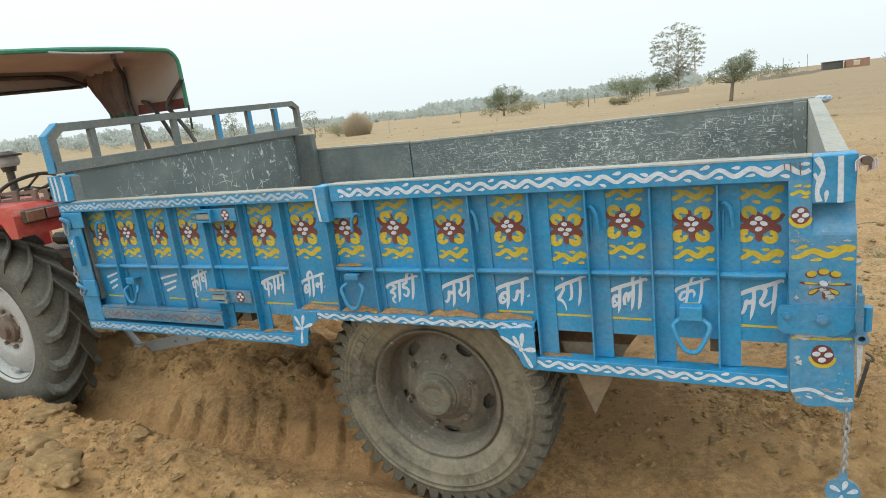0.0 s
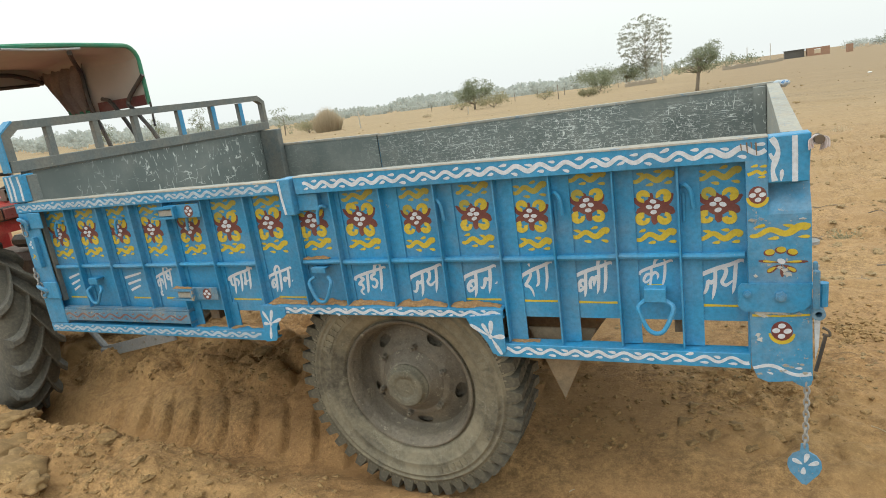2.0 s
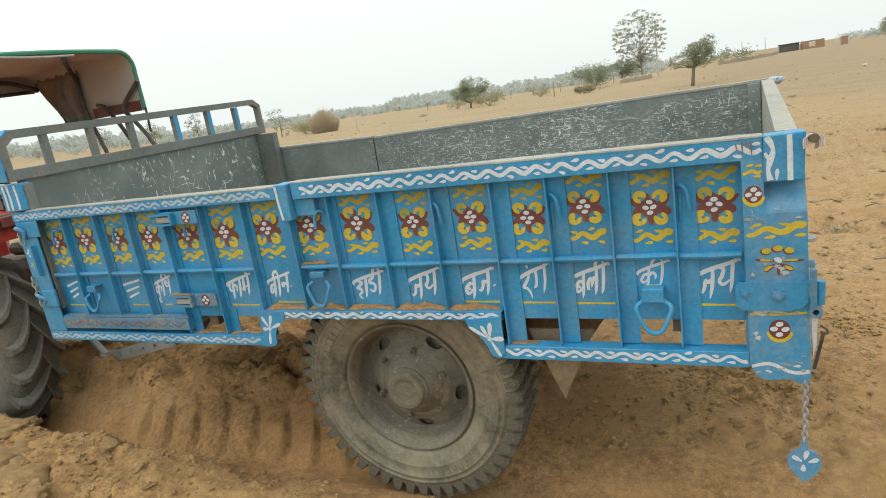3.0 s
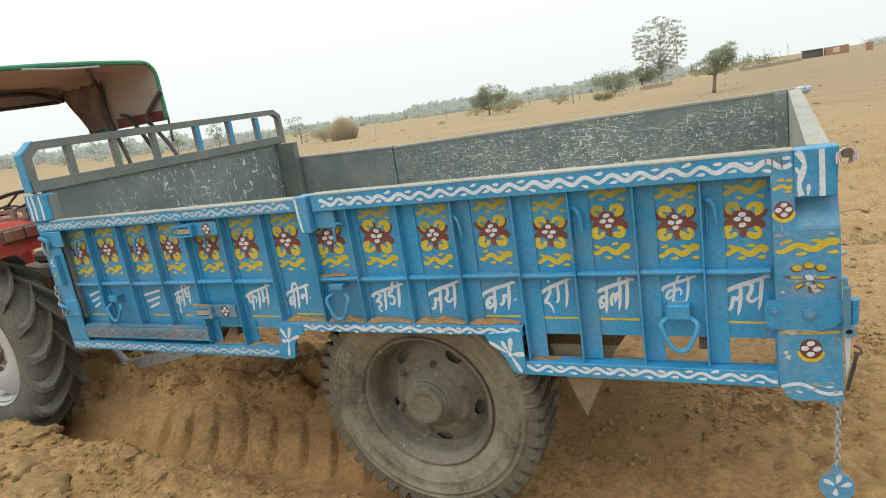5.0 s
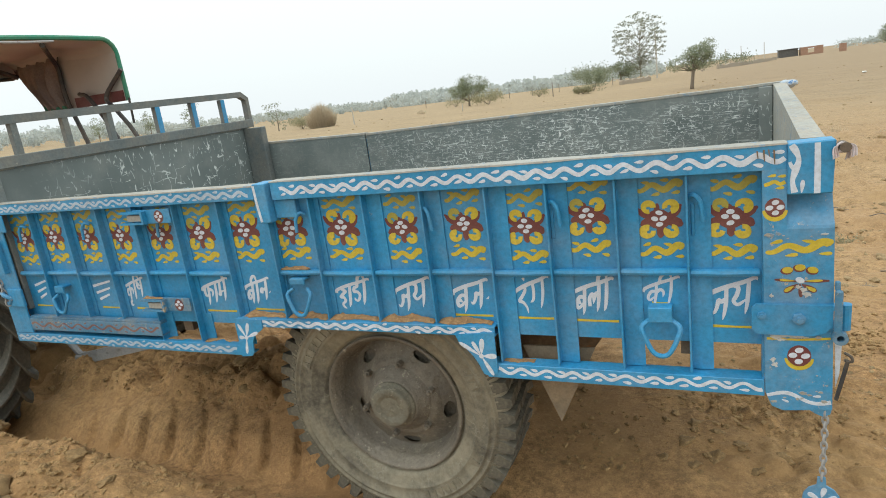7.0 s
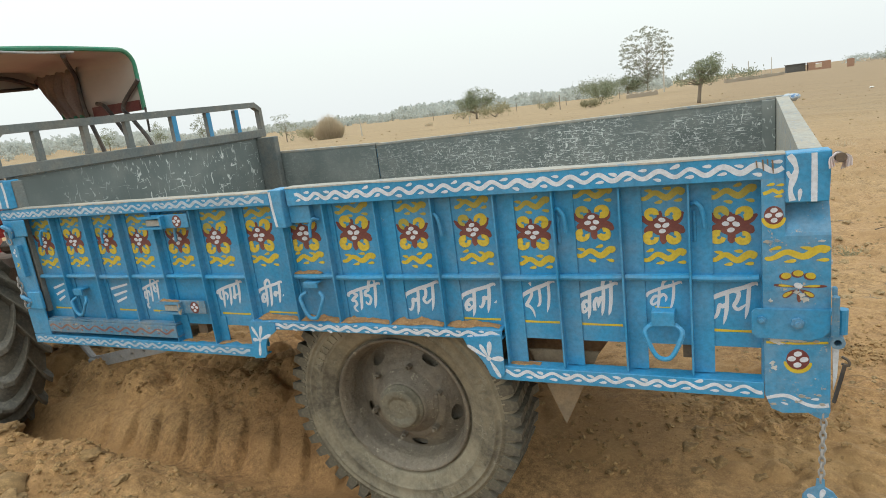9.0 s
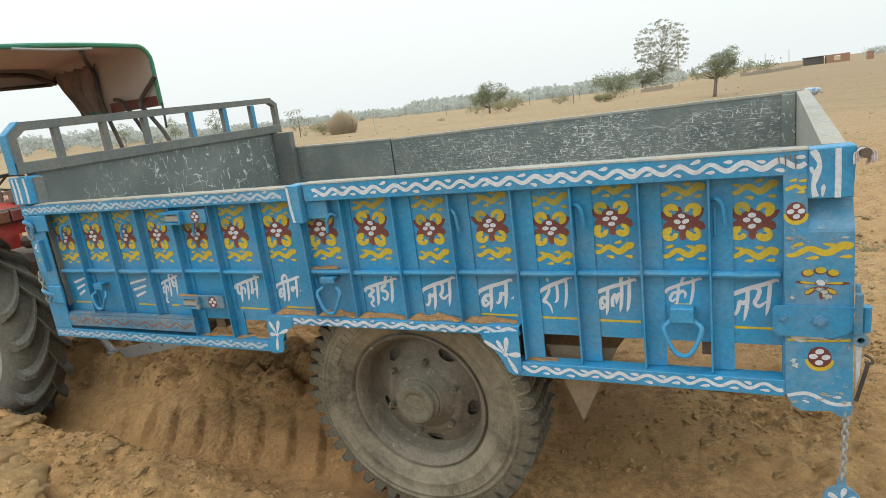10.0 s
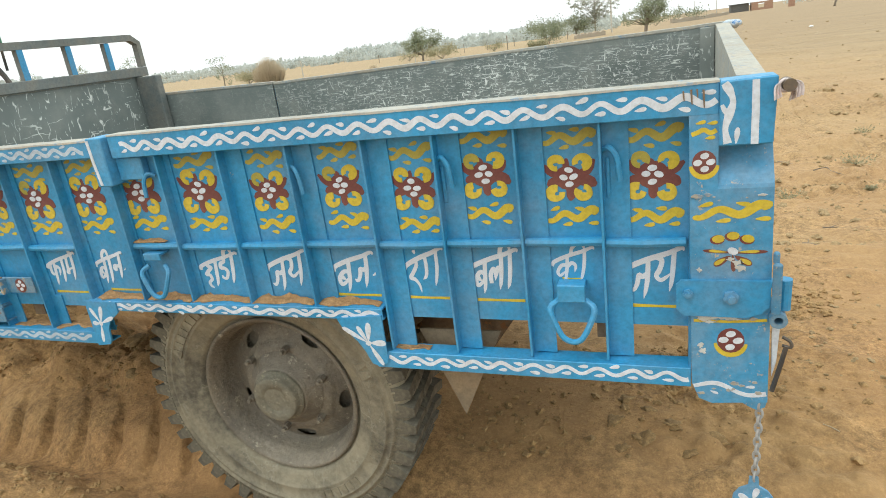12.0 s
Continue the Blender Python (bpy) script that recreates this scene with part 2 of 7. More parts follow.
SOIL = soil("sandy_soil", (0.455, 0.288, 0.130), (0.390, 0.212, 0.088), 1.0, (0.345, 0.248, 0.140))
CLOD = soil("clod_soil", (0.390, 0.252, 0.116), (0.325, 0.200, 0.086), 3.0, None, 70.0, 0.010)
BIG_CLOD = soil("big_clod_soil", (0.330, 0.216, 0.100), (0.272, 0.168, 0.074), 0.6, None, 7.0, 0.003)
FIELD_CLOD = soil("crusted_clod_soil", (0.390, 0.280, 0.150), (0.310, 0.222, 0.118), 3.0, None, 70.0, 0.010)
DRY_SOIL = soil("dry_spilled_soil", (0.46, 0.29, 0.14), (0.36, 0.20, 0.09), 4.0)


def leafy(name, a, c, back=0.3, thin=0.0):
    m, n, l, b = material(name, 0.75)
    g = n.new("ShaderNodeNewGeometry")
    col = mix(n, l, g.outputs["Random Per Island"], a, c)
    l.new(col, b.inputs["Base Color"])
    t, s = n.new("ShaderNodeBsdfTranslucent"), n.new("ShaderNodeMixShader")
    l.new(col, t.inputs[0])
    s.inputs[0].default_value = back
    l.new(b.outputs[0], s.inputs[1])
    l.new(t.outputs[0], s.inputs[2])
    out = s
    # thin: share of clear shader, lets sky through the leaves in place of haze
    if thin:
        clear, out = n.new("ShaderNodeBsdfTransparent"), n.new("ShaderNodeMixShader")
        out.inputs[0].default_value = thin
        l.new(s.outputs[0], out.inputs[1])
        l.new(clear.outputs[0], out.inputs[2])
    l.new(out.outputs[0], n["Material Output"].inputs[0])
    return m


# tree and shrub leaves lightened in colour to stand for haze
LEAF_ACACIA = leafy("acacia_leaf", (0.21, 0.235, 0.145), (0.32, 0.345, 0.235), 0.5, 0.25)
LEAF_TALL = leafy("dry_green_leaf", (0.30, 0.31, 0.25), (0.42, 0.43, 0.36), 0.5, 0.10)
LEAF_BUSH = leafy("shrub_leaf", (0.19, 0.215, 0.14), (0.30, 0.32, 0.22), 0.5, 0.2)
# palest of all: stands for far foliage seen through haze
LEAF_FAR = leafy("haze_pale_far_leaf", (0.45, 0.48, 0.46), (0.54, 0.57, 0.55), 0.5, 0.20)
STRAW = leafy("dry_grass_blade", (0.47, 0.39, 0.28), (0.62, 0.53, 0.40), 0.5)
WEED = leafy("dry_weed", (0.27, 0.26, 0.16), (0.42, 0.38, 0.25), 0.5)


def bark(name, colour):
    m, n, l, b = material(name, 0.9)
    f = noise_tex(n, l, coords(n, l, (6, 6, 1.5)), 4.0, 6, 0.7)
    l.new(mix(n, l, f, tuple(c * 0.6 for c in colour), tuple(c * 1.4 for c in colour)), b.inputs["Base Color"])
    bump(n, l, b, f, 0.5, 0.03)
    return m


BARK = bark("grey_bark", (0.20, 0.165, 0.13))
PALE_BARK = bark("pale_bark", (0.30, 0.27, 0.22))
FIELD_STONE = bark("field_stone", (0.34, 0.29, 0.23))
POLE_STONE = bark("stone_post", (0.45, 0.42, 0.37))
BRICK = painted("far_brick_wall", (0.30, 0.17, 0.12), 0.9, 0.6, 0.6)
DARK_SHEET = painted("dark_tarpaulin", (0.07, 0.075, 0.08), 0.8, 0.4, 0.7)
PINK_CLOTH = painted("faded_pink_cloth", (0.56, 0.50, 0.51), 0.9, 0.2, 0.60, (0.58, 0.32, 0.33), 0.2)
BLUE_CLOTH = painted("blue_white_cloth", (0.42, 0.48, 0.54), 0.9, 0.2, 0.56, (0.08, 0.20, 0.42), 0.2)
LITTER = painted("white_litter", (0.75, 0.74, 0.72), 0.8, 0.3, 0.7)


def canopy_fabric():
    m, n, l, b = material("canopy_lining", 0.85)
    v = coords(n, l)
    f = noise_tex(n, l, v, 3.0, 5, 0.6)
    l.new(mix(n, l, f, (0.31, 0.29, 0.265), (0.48, 0.45, 0.415)), b.inputs["Base Color"])
    bump(n, l, b, noise_tex(n, l, v, 5.0, 3), 0.3, 0.03)
    return m


LINING = canopy_fabric()
DARK_CLOTH = painted("dark_brown_cloth", (0.195, 0.160, 0.150), 0.9, 0.35, 0.72, (0.26, 0.21, 0.17), 0.3)
LENS_RED = painted("red_tail_lens", (0.20, 0.05, 0.045), 0.3, 0.5, 0.75)
LENS_AMBER = painted("amber_tail_lens", (0.19, 0.075, 0.045), 0.3, 0.5, 0.75)


# ---- mesh helpers ----
ROOT_BASE = {}


def thing(name, base, label, category, group="", turn=(0, 0, 0), lift=0.0):
    e = new(name)
    e.empty_display_size = 0.1
    e.matrix_basis = pose(base[0], base[1], base[2] + lift, *turn)
    ROOT_BASE[e] = Vector(base)
    return tagged(e, label, category, group)


def top_of(ob):
    while ob.parent:
        ob = ob.parent
    return ob


def finish(name, bm, mats, smooth=False):
    me = bpy.data.meshes.new(name)
    bmesh.ops.recalc_face_normals(bm, faces=bm.faces)
    bm.to_mesh(me)
    bm.free()
    for m in mats if isinstance(mats, (list, tuple)) else (mats,):
        me.materials.append(m)
    if smooth:
        for p in me.polygons:
            p.use_smooth = True
    return me


def part(name, bm, mats, parent, label="", smooth=False):
    """Links a bmesh, drawn at its place in the world, as one mesh under a thing or a part."""
    base = ROOT_BASE[top_of(parent)]
    bmesh.ops.translate(bm, verts=bm.verts, vec=-base)
    ob = new(name, finish(name, bm, mats, smooth))
    ob.parent = parent
    if label:
        tagged(ob, label)
    return ob


def piece(name, mesh, place, parent, turn=0.0, scale=(1, 1, 1), euler=None):
    """One more object on a shared mesh, at a place in the world, under parent."""
    base = ROOT_BASE[top_of(parent)]
    ob = new(name, mesh)
    ob.parent = parent
    e = euler or Euler((0, turn, 0))
    ob.matrix_basis = Matrix.LocRotScale(Vector(place) - base, e, Vector(scale))
    return ob


def single(name, bm, mats, base, label, category, group="", kind="", smooth=False):
    """A thing that is one mesh, drawn round its own base."""
    ob = new(name, finish(name, bm, mats, smooth))
    ob.matrix_basis = Matrix.Translation(base)
    return tagged(ob, label, category, group, kind)


def box(bm, x0, x1, y0, y1, z0, z1, bev=0.0, mi=0):
    r = bmesh.ops.create_cube(bm, size=1.0)
    vs = r["verts"]
    for v in vs:
        v.co = Vector((x0 + (v.co.x + 0.5) * (x1 - x0), y0 + (v.co.y + 0.5) * (y1 - y0), z0 + (v.co.z + 0.5) * (z1 - z0)))
    fs = {f for v in vs for f in v.link_faces}
    for f in fs:
        f.material_index = mi
    if bev:
        es = list({e for v in vs for e in v.link_edges})
        bmesh.ops.bevel(bm, geom=es, offset=bev, segments=1, affect="EDGES", profile=0.5)


def prism(bm, pts, y0, y1, mi=0):
    """A flat outline in x and z, given depth along y."""
    a = [bm.verts.new((x, y0, z)) for x, z in pts]
    b = [bm.verts.new((x, y1, z)) for x, z in pts]
    n = len(pts)
    fs = [bm.faces.new(a), bm.faces.new(b[::-1])]
    for k in range(n):
        fs.append(bm.faces.new((a[k], b[k], b[(k + 1) % n], a[(k + 1) % n])))
    for f in fs:
        f.material_index = mi


def ribbon(bm, line, width, y0, y1, mi=0):
    """A brush stroke in x and z; its width and front may vary along it."""
    n = len(line)
    L, R = [], []
    for k in range(n):
        p, q = line[max(0, k - 1)], line[min(n - 1, k + 1)]
        dx, dz = q[0] - p[0], q[1] - p[1]
        d = math.hypot(dx, dz) or 1.0
        w = (width[k] if isinstance(width, (list, tuple)) else width) / 2
        L.append((line[k][0] - dz / d * w, line[k][1] + dx / d * w))
        R.append((line[k][0] + dz / d * w, line[k][1] - dx / d * w))
    front = y0 if isinstance(y0, (list, tuple)) else [y0] * n
    rows = [[bm.verts.new((x, y, z)) for (x, z), y in zip(s, ys)] for ys in (front, [y1] * n) for s in (L, R)]
    a, b, c, d2 = rows
    for k in range(n - 1):
        for f in ((a[k], a[k + 1], b[k + 1], b[k]), (c[k], d2[k], d2[k + 1], c[k + 1]), (a[k], c[k], c[k + 1], a[k + 1]), (b[k], b[k + 1], d2[k + 1], d2[k])):
            bm.faces.new(f).material_index = mi
    for k in (0, n - 1):
        bm.faces.new((a[k], b[k], d2[k], c[k])).material_index = mi


def ellipse(cx, cz, a, b, turn=0.0, n=12):
    c, s = math.cos(turn), math.sin(turn)
    return [(cx + a * math.cos(t) * c - b * math.sin(t) * s, cz + a * math.cos(t) * s + b * math.sin(t) * c) for t in (2 * math.pi * k / n for k in range(n))]


def drop(cx, cz, length, wide, turn, n=12):
    """A brush-dab petal: pointed at the root, round at the tip."""
    pts = []
    for k in range(n):
        t = 2 * math.pi * k / n
        u = 0.5 - 0.5 * math.cos(t)
        w = wide / 2 * math.sin(t) * (0.35 + 0.65 * u)
        pts.append((u * length, w))
    c, s = math.cos(turn), math.sin(turn)
    return [(cx + x * c - y * s, cz + x * s + y * c) for x, y in pts]


def tube(bm, pts, r, seg=8, mi=0, taper=None):
    """A round bar along points."""
    pts = [Vector(p) for p in pts]
    rings = []
    up = None
    for k, p in enumerate(pts):
        d = (pts[min(k + 1, len(pts) - 1)] - pts[max(k - 1, 0)]).normalized()
        if up is None:
            up = d.orthogonal().normalized()
        up = (up - d * up.dot(d)).normalized()
        side = d.cross(up)
        rr = r if taper is None else r * (1 + (taper - 1) * k / (len(pts) - 1))
        rings.append([bm.verts.new(p + (up * math.cos(a) + side * math.sin(a)) * rr) for a in (2 * math.pi * j / seg for j in range(seg))])
    for a, b in zip(rings, rings[1:]):
        for j in range(seg):
            bm.faces.new((a[j], a[(j + 1) % seg], b[(j + 1) % seg], b[j])).material_index = mi
    bm.faces.new(rings[0][::-1]).material_index = mi
    bm.faces.new(rings[-1]).material_index = mi


def curve_pts(pts, n=6):
    """Smooth line through points."""
    P = [Vector(p) for p in pts]
    P = [P[0] * 2 - P[1]] + P + [P[-1] * 2 - P[-2]]
    out = []
    for k in range(1, len(P) - 2):
        for j in range(n):
            t = j / n
            a, b, c, d = P[k - 1:k + 3]
            out.append(0.5 * ((2 * b) + (c - a) * t + (2 * a - 5 * b + 4 * c - d) * t * t + (3 * b - a - 3 * c + d) * t ** 3))
    out.append(P[-2])
    return out


def revolve(bm, profile, centre, seg=64, mi=0, closed=False):
    """A profile of (radius, y) turned about an axle along y."""
    cx, cz = centre
    rings = [[bm.verts.new((cx + r * math.cos(a), y, cz + r * math.sin(a))) for a in (2 * math.pi * j / seg for j in range(seg))] for r, y in profile]
    pairs = list(zip(rings, rings[1:])) + ([(rings[-1], rings[0])] if closed else [])
    for a, b in pairs:
        for j in range(seg):
            bm.faces.new((a[j], a[(j + 1) % seg], b[(j + 1) % seg], b[j])).material_index = mi
    return rings


def value_noise(x, y, seed):
    """Smooth random heights on a unit lattice, -1 to 1."""
    xi, yi = np.floor(x).astype(np.int64), np.floor(y).astype(np.int64)
    fx, fy = x - xi, y - yi
    fx, fy = fx * fx * (3 - 2 * fx), fy * fy * (3 - 2 * fy)

    def h(a, b):
        k = (a * 374761393 + b * 668265263 + seed * 974711) & 0x7FFFFFFF
        k = ((k ^ (k >> 13)) * 1274126177) & 0x7FFFFFFF
        return ((k ^ (k >> 16)) & 0xFFFF) / 32767.5 - 1
    return (h(xi, yi) * (1 - fx) + h(xi + 1, yi) * fx) * (1 - fy) + (h(xi, yi + 1) * (1 - fx) + h(xi + 1, yi + 1) * fx) * fy


def step(a, b, x):
    t = np.clip((x - a) / (b - a), 0, 1)
    return t * t * (3 - 2 * t)


# ---- ground ----
def plain(x, y):
    """The field itself: a long gentle fall away from the trailer."""
    return 0.045 - 0.006 * x - 0.015 * y


def height(x, y):
    x, y = np.asarray(x, float), np.asarray(y, float)
    z = plain(x, y)
    dist = np.hypot(x + 1.0, y - 2.0)
    near = 1 - step(7, 22, dist)
    z = z + 0.25 * value_noise(x / 40, y / 40, 3) * step(25, 80, dist)
    # far land: a shallow hollow ahead, rising again beyond the tractor
    az = np.degrees(np.arctan2(x, y))
    z = z + step(110, 250, dist) * (y > 0) * (3.0 * (1 - step(-58, -44, az)) - 2.6 * np.exp(-((az + 17) / 13) ** 2))
    # bank between the wheel ruts, its near face pressed into slanted steps by the tractor lugs
    ahead = 1 - step(-1.75, -0.7, x)
    phase = (x + 0.25 * (y - 2.3) + 2.2 * (y - 2.24) ** 2 + 0.03 * value_noise(x * 3, y * 3, 4)) / 0.205
    saw = phase - np.floor(phase)
    saw = np.clip(np.where(saw < 0.90, saw / 0.90, (1 - saw) / 0.10), 0, 1)
    edge = (0.032 - 0.070 * saw ** 0.5) * step(-3.7, -3.3, x) * ahead + 0.03 * value_noise(x * 1.5, y * 0, 5)
    fade = (1 - step(3.2, 3.6, y)) * (1 - step(0.6, 1.6, x))
    z = z + step(2.16, 2.34, y - edge) * fade * (0.03 + 0.100 * ahead)
    z = z + step(2.40, 2.70, y + 0.10 * value_noise(x * 2.5, y * 2.5, 6)) * fade * (0.025 + 0.095 * ahead) - step(2.75, 3.10, y) * fade * 0.085 * ahead
    z = z + 0.028 * (saw ** 0.5 - 0.6) * step(2.16, 2.26, y) * (1 - step(2.38, 2.46, y)) * step(-3.7, -3.3, x) * ahead
    # near heap of loose soil beside the rut
    heap = (1 - step(1.84, 2.10, y + 0.08 * value_noise(x * 2.2, y * 2.2, 8))) * step(-0.6, 1.2, y)
    z = z + heap * (0.14 * (1 - step(-3.3, -2.0, x)) + 0.06 * (1 - step(-2.2, -0.9, x)))
    rut = np.exp(-((y - 2.2) / 0.17) ** 4)
    z = z - 0.035 * rut * (1 - step(0.5, 2.0, x))
    # loose lumps
    rough = near * (0.35 + 0.65 * np.clip(1 - rut, 0, 1))
    pressed = step(2.10, 2.20, y) * (1 - step(2.40, 2.52, y)) * step(-3.7, -3.3, x) * (1 - step(-1.5, -0.5, x))
    trodden = step(-1.3, -0.8, x) * (1 - step(-0.2, 0.2, x)) * (1 - step(2.9, 3.2, y))
    rough = rough * (1 - 0.75 * pressed) * (1 - 0.6 * trodden)
    left = 0.55 + 0.9 * (1 - step(-2.6, -1.2, x))
    cloddy = np.abs(value_noise(x * 4.3, y * 4.3, 21)) + 0.5 * np.abs(value_noise(x * 9.5, y * 9.5, 22)) + 0.3 * np.abs(value_noise(x * 21, y * 21, 23))
    z = z + rough * (0.012 + 0.050 * heap * (1 - step(-2.7, -1.6, x)) + 0.095 * step(2.38, 2.50, y) * ahead) * (cloddy - 0.5)
    z = z + rough * left * (0.030 * value_noise(x * 2.3, y * 2.3, 11) + 0.020 * value_noise(x * 6.1, y * 6.1, 12) + 0.011 * value_noise(x * 14, y * 14, 13) + 0.005 * value_noise(x * 30, y * 30, 14))
    # trodden, broken soil behind the trailer, in patches
    patch = step(-0.75, 0.10, value_noise(x * 0.9 + 3.1, y * 1.1, 41)) * step(-0.40, 0.15, x) * (1 - step(9, 14, dist))
    patch = np.maximum(patch * 0.8, np.exp(-((x - 0.03) / 0.30) ** 2 - ((y - 3.12) / 0.24) ** 2))
    lumps = np.abs(value_noise(x * 6.5, y * 6.5, 42)) + 0.6 * np.abs(value_noise(x * 13.0, y * 13.0, 43)) + 0.35 * np.abs(value_noise(x * 27.0, y * 27.0, 44))
    z = z + patch * 0.085 * (lumps - 0.55) + (patch * 0.4 + 0.25) * 0.022 * step(-0.40, 0.15, x) * near * value_noise(x * 1.6, y * 3.2, 45)
    open_field = step(3.8, 5.0, y) * (1 - step(30, 60, dist))
    z = z + open_field * 1.35 * (0.035 * value_noise(x * 0.30, y * 1.7, 31) + 0.026 * value_noise(x * 0.8, y * 4.2, 32) + 0.020 * np.abs(value_noise(x * 3.5, y * 5.0, 33)) + 0.012 * value_noise(x * 8.0, y * 10.0, 34))
    z = z + (1 - near) * 0.03 * value_noise(x * 0.9, y * 0.9, 15)
    return z


def spread(lo, hi, fine, reach):
    inner = np.arange(lo, hi + 1e-6, fine)
    out, d = [], fine
    pos = hi
    while pos < reach:
        d *= 1.035
        pos += d
        out.append(pos)
    left, d, pos = [], fine, lo
    while pos > -reach:
        d *= 1.10
        pos -= d
        left.append(pos)
    return np.array(left[::-1] + list(inner) + out)


GX, GY = spread(-5.0, 3.2, 0.016, 2400), spread(0.7, 6.0, 0.016, 2400)
gx, gy = np.meshgrid(GX, GY)
gz = height(gx, gy)
nx, ny = len(GX), len(GY)
ids = np.arange(nx * ny).reshape(ny, nx)
quads = np.stack([ids[:-1, :-1], ids[:-1, 1:], ids[1:, 1:], ids[1:, :-1]], -1).reshape(-1, 4)
g_me = bpy.data.meshes.new("ground")
g_me.vertices.add(nx * ny)
g_me.vertices.foreach_set("co", np.stack([gx, gy, gz], -1).ravel())
g_me.loops.add(quads.size)
g_me.loops.foreach_set("vertex_index", quads.ravel())
g_me.polygons.add(len(quads))
g_me.polygons.foreach_set("loop_start", np.arange(0, quads.size, 4))
g_me.polygons.foreach_set("use_smooth", np.ones(len(quads), bool))
g_me.update(calc_edges=True)
g_me.validate()
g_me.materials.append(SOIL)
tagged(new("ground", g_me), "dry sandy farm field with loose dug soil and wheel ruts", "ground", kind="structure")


def ground_at(x, y):
    return float(height(np.array([x]), np.array([y]))[0])


# ---- trailer ----
trailer = thing("farm_trailer", (-1.5, 2.89, 0.0), "blue farm trailer painted with flowers, standing on loose soil", "trailer", turn=(0, 0.286, 0), lift=0.0075)
SKEW = 0.04
FRONT_X, REAR_X = -3.25, 0.07


def skewed(bm):
    for v in bm.verts:
        v.co.x += SKEW * (v.co.y - 1.95) * min(1.0, max(0.0, (v.co.x + 2.3) / 2.3))
    return bm


RIBS = [-3.010, -2.787, -2.575, -2.363, -2.146, -1.918, -1.501, -1.287, -1.069, -0.849, -0.659, -0.459, -0.269]
FACE, SKIN = 1.930, 1.970     # front of the rails; front of the sheet

# sheet of the near side, with the row of openings along its foot
bm = bmesh.new()
prism(bm, [(-3.26, 1.375), (-3.26, 0.80), (-2.363, 0.80), (-2.363, 0.860), (-1.918, 0.860), (-1.918, 0.885), (-0.855, 0.885), (-0.855, 0.860), (-0.08, 0.860), (-0.08, 1.375)], SKIN, SKIN + 0.006)
near_sheet = part("side_sheet", bm, BLUE, trailer)
bm = bmesh.new()
box(bm, -3.22, -0.02, SKIN + 0.008, SKIN + 0.020, 0.90, 1.40)
part("inner_lining", bm, BED_GREY, trailer, "grey scored inner lining")

# upright angle irons: a fin and a flange each
for x in RIBS:
    low = 0.805 if x < -2.4 else 0.775 if x < -1.9 or x > -0.87 else 0.90
    if x in (-3.010, -2.787, -2.575):
        low = 0.875
    bm = bmesh.new()
    box(bm, x - 0.003, x + 0.003, FACE + 0.004, SKIN, low, 1.368, 0.001)
    if x < -1.4:
        if -2.4 < x < -1.93:
            box(bm, x + 0.003, x + 0.05, SKIN - 0.005, SKIN, low, 0.90)
            low = 0.90
        box(bm, x + 0.003, x + 0.024, SKIN - 0.005, SKIN, low, 1.366)
    else:
        box(bm, x + 0.003, x + 0.060, SKIN - 0.005, SKIN, low, 1.366)
    part("rib", bm, BLUE, trailer)

# horizontal stiffener bars between the ribs
STOPS = [-3.20] + RIBS[:6] + [-1.690] + RIBS[6:] + [-0.087]
for k, (a, b) in enumerate(zip(STOPS, STOPS[1:])):
    bm = bmesh.new()
    dz = 0.002 * math.sin(k * 2.1)
    if k != 6:
        tube(bm, [(a + 0.004, SKIN - 0.016, 1.079 + dz), ((a + b) / 2, SKIN - 0.017, 1.077 + dz), (b - 0.004, SKIN - 0.016, 1.079 + dz)], 0.0105, 8)
        box(bm, a + 0.004, b - 0.004, SKIN - 0.014, SKIN, 1.070 + dz, 1.086 + dz)
        part("stiffener_bar", bm, BLUE, trailer)


def channel(name, x0, x1, z0, z1, depth=0.05, label="", mat=BLUE, lip=0.006):
    """A folded rail: a front web with top and bottom flanges."""
    b = bmesh.new()
    box(b, x0, x1, FACE - lip, FACE, z0, z1, 0.0015)
    box(b, x0, x1, FACE, FACE + depth, z1 - 0.005, z1)
    box(b, x0, x1, FACE, FACE + depth, z0, z0 + 0.005)
    return part(name, b, mat, trailer, label)


top_rear = channel("top_rail", -1.640, -0.030, 1.360, 1.424)
top_front = channel("top_rail", -3.335, -1.720, 1.366, 1.414)
red_rail = channel("sill_rail", -3.198, -2.352, 0.806, 0.862, 0.04, "dusty blue sill rail with a faded maroon wave", BLUE_DUSTY)
low_front = channel("bottom_rail", -3.330, -1.900, 0.742, 0.786)
arch_rail = channel("arch_rail", -1.925, -0.860, 0.868, 0.902)
low_rear = channel("bottom_rail", -0.900, -0.080, 0.722, 0.772)
bm = bmesh.new()
box(bm, -3.198, -2.352, FACE, FACE + 0.03, 0.864, 0.872)
part("sill_flange", bm, BLUE_DUSTY, trailer, "scuffed pale sill edge")
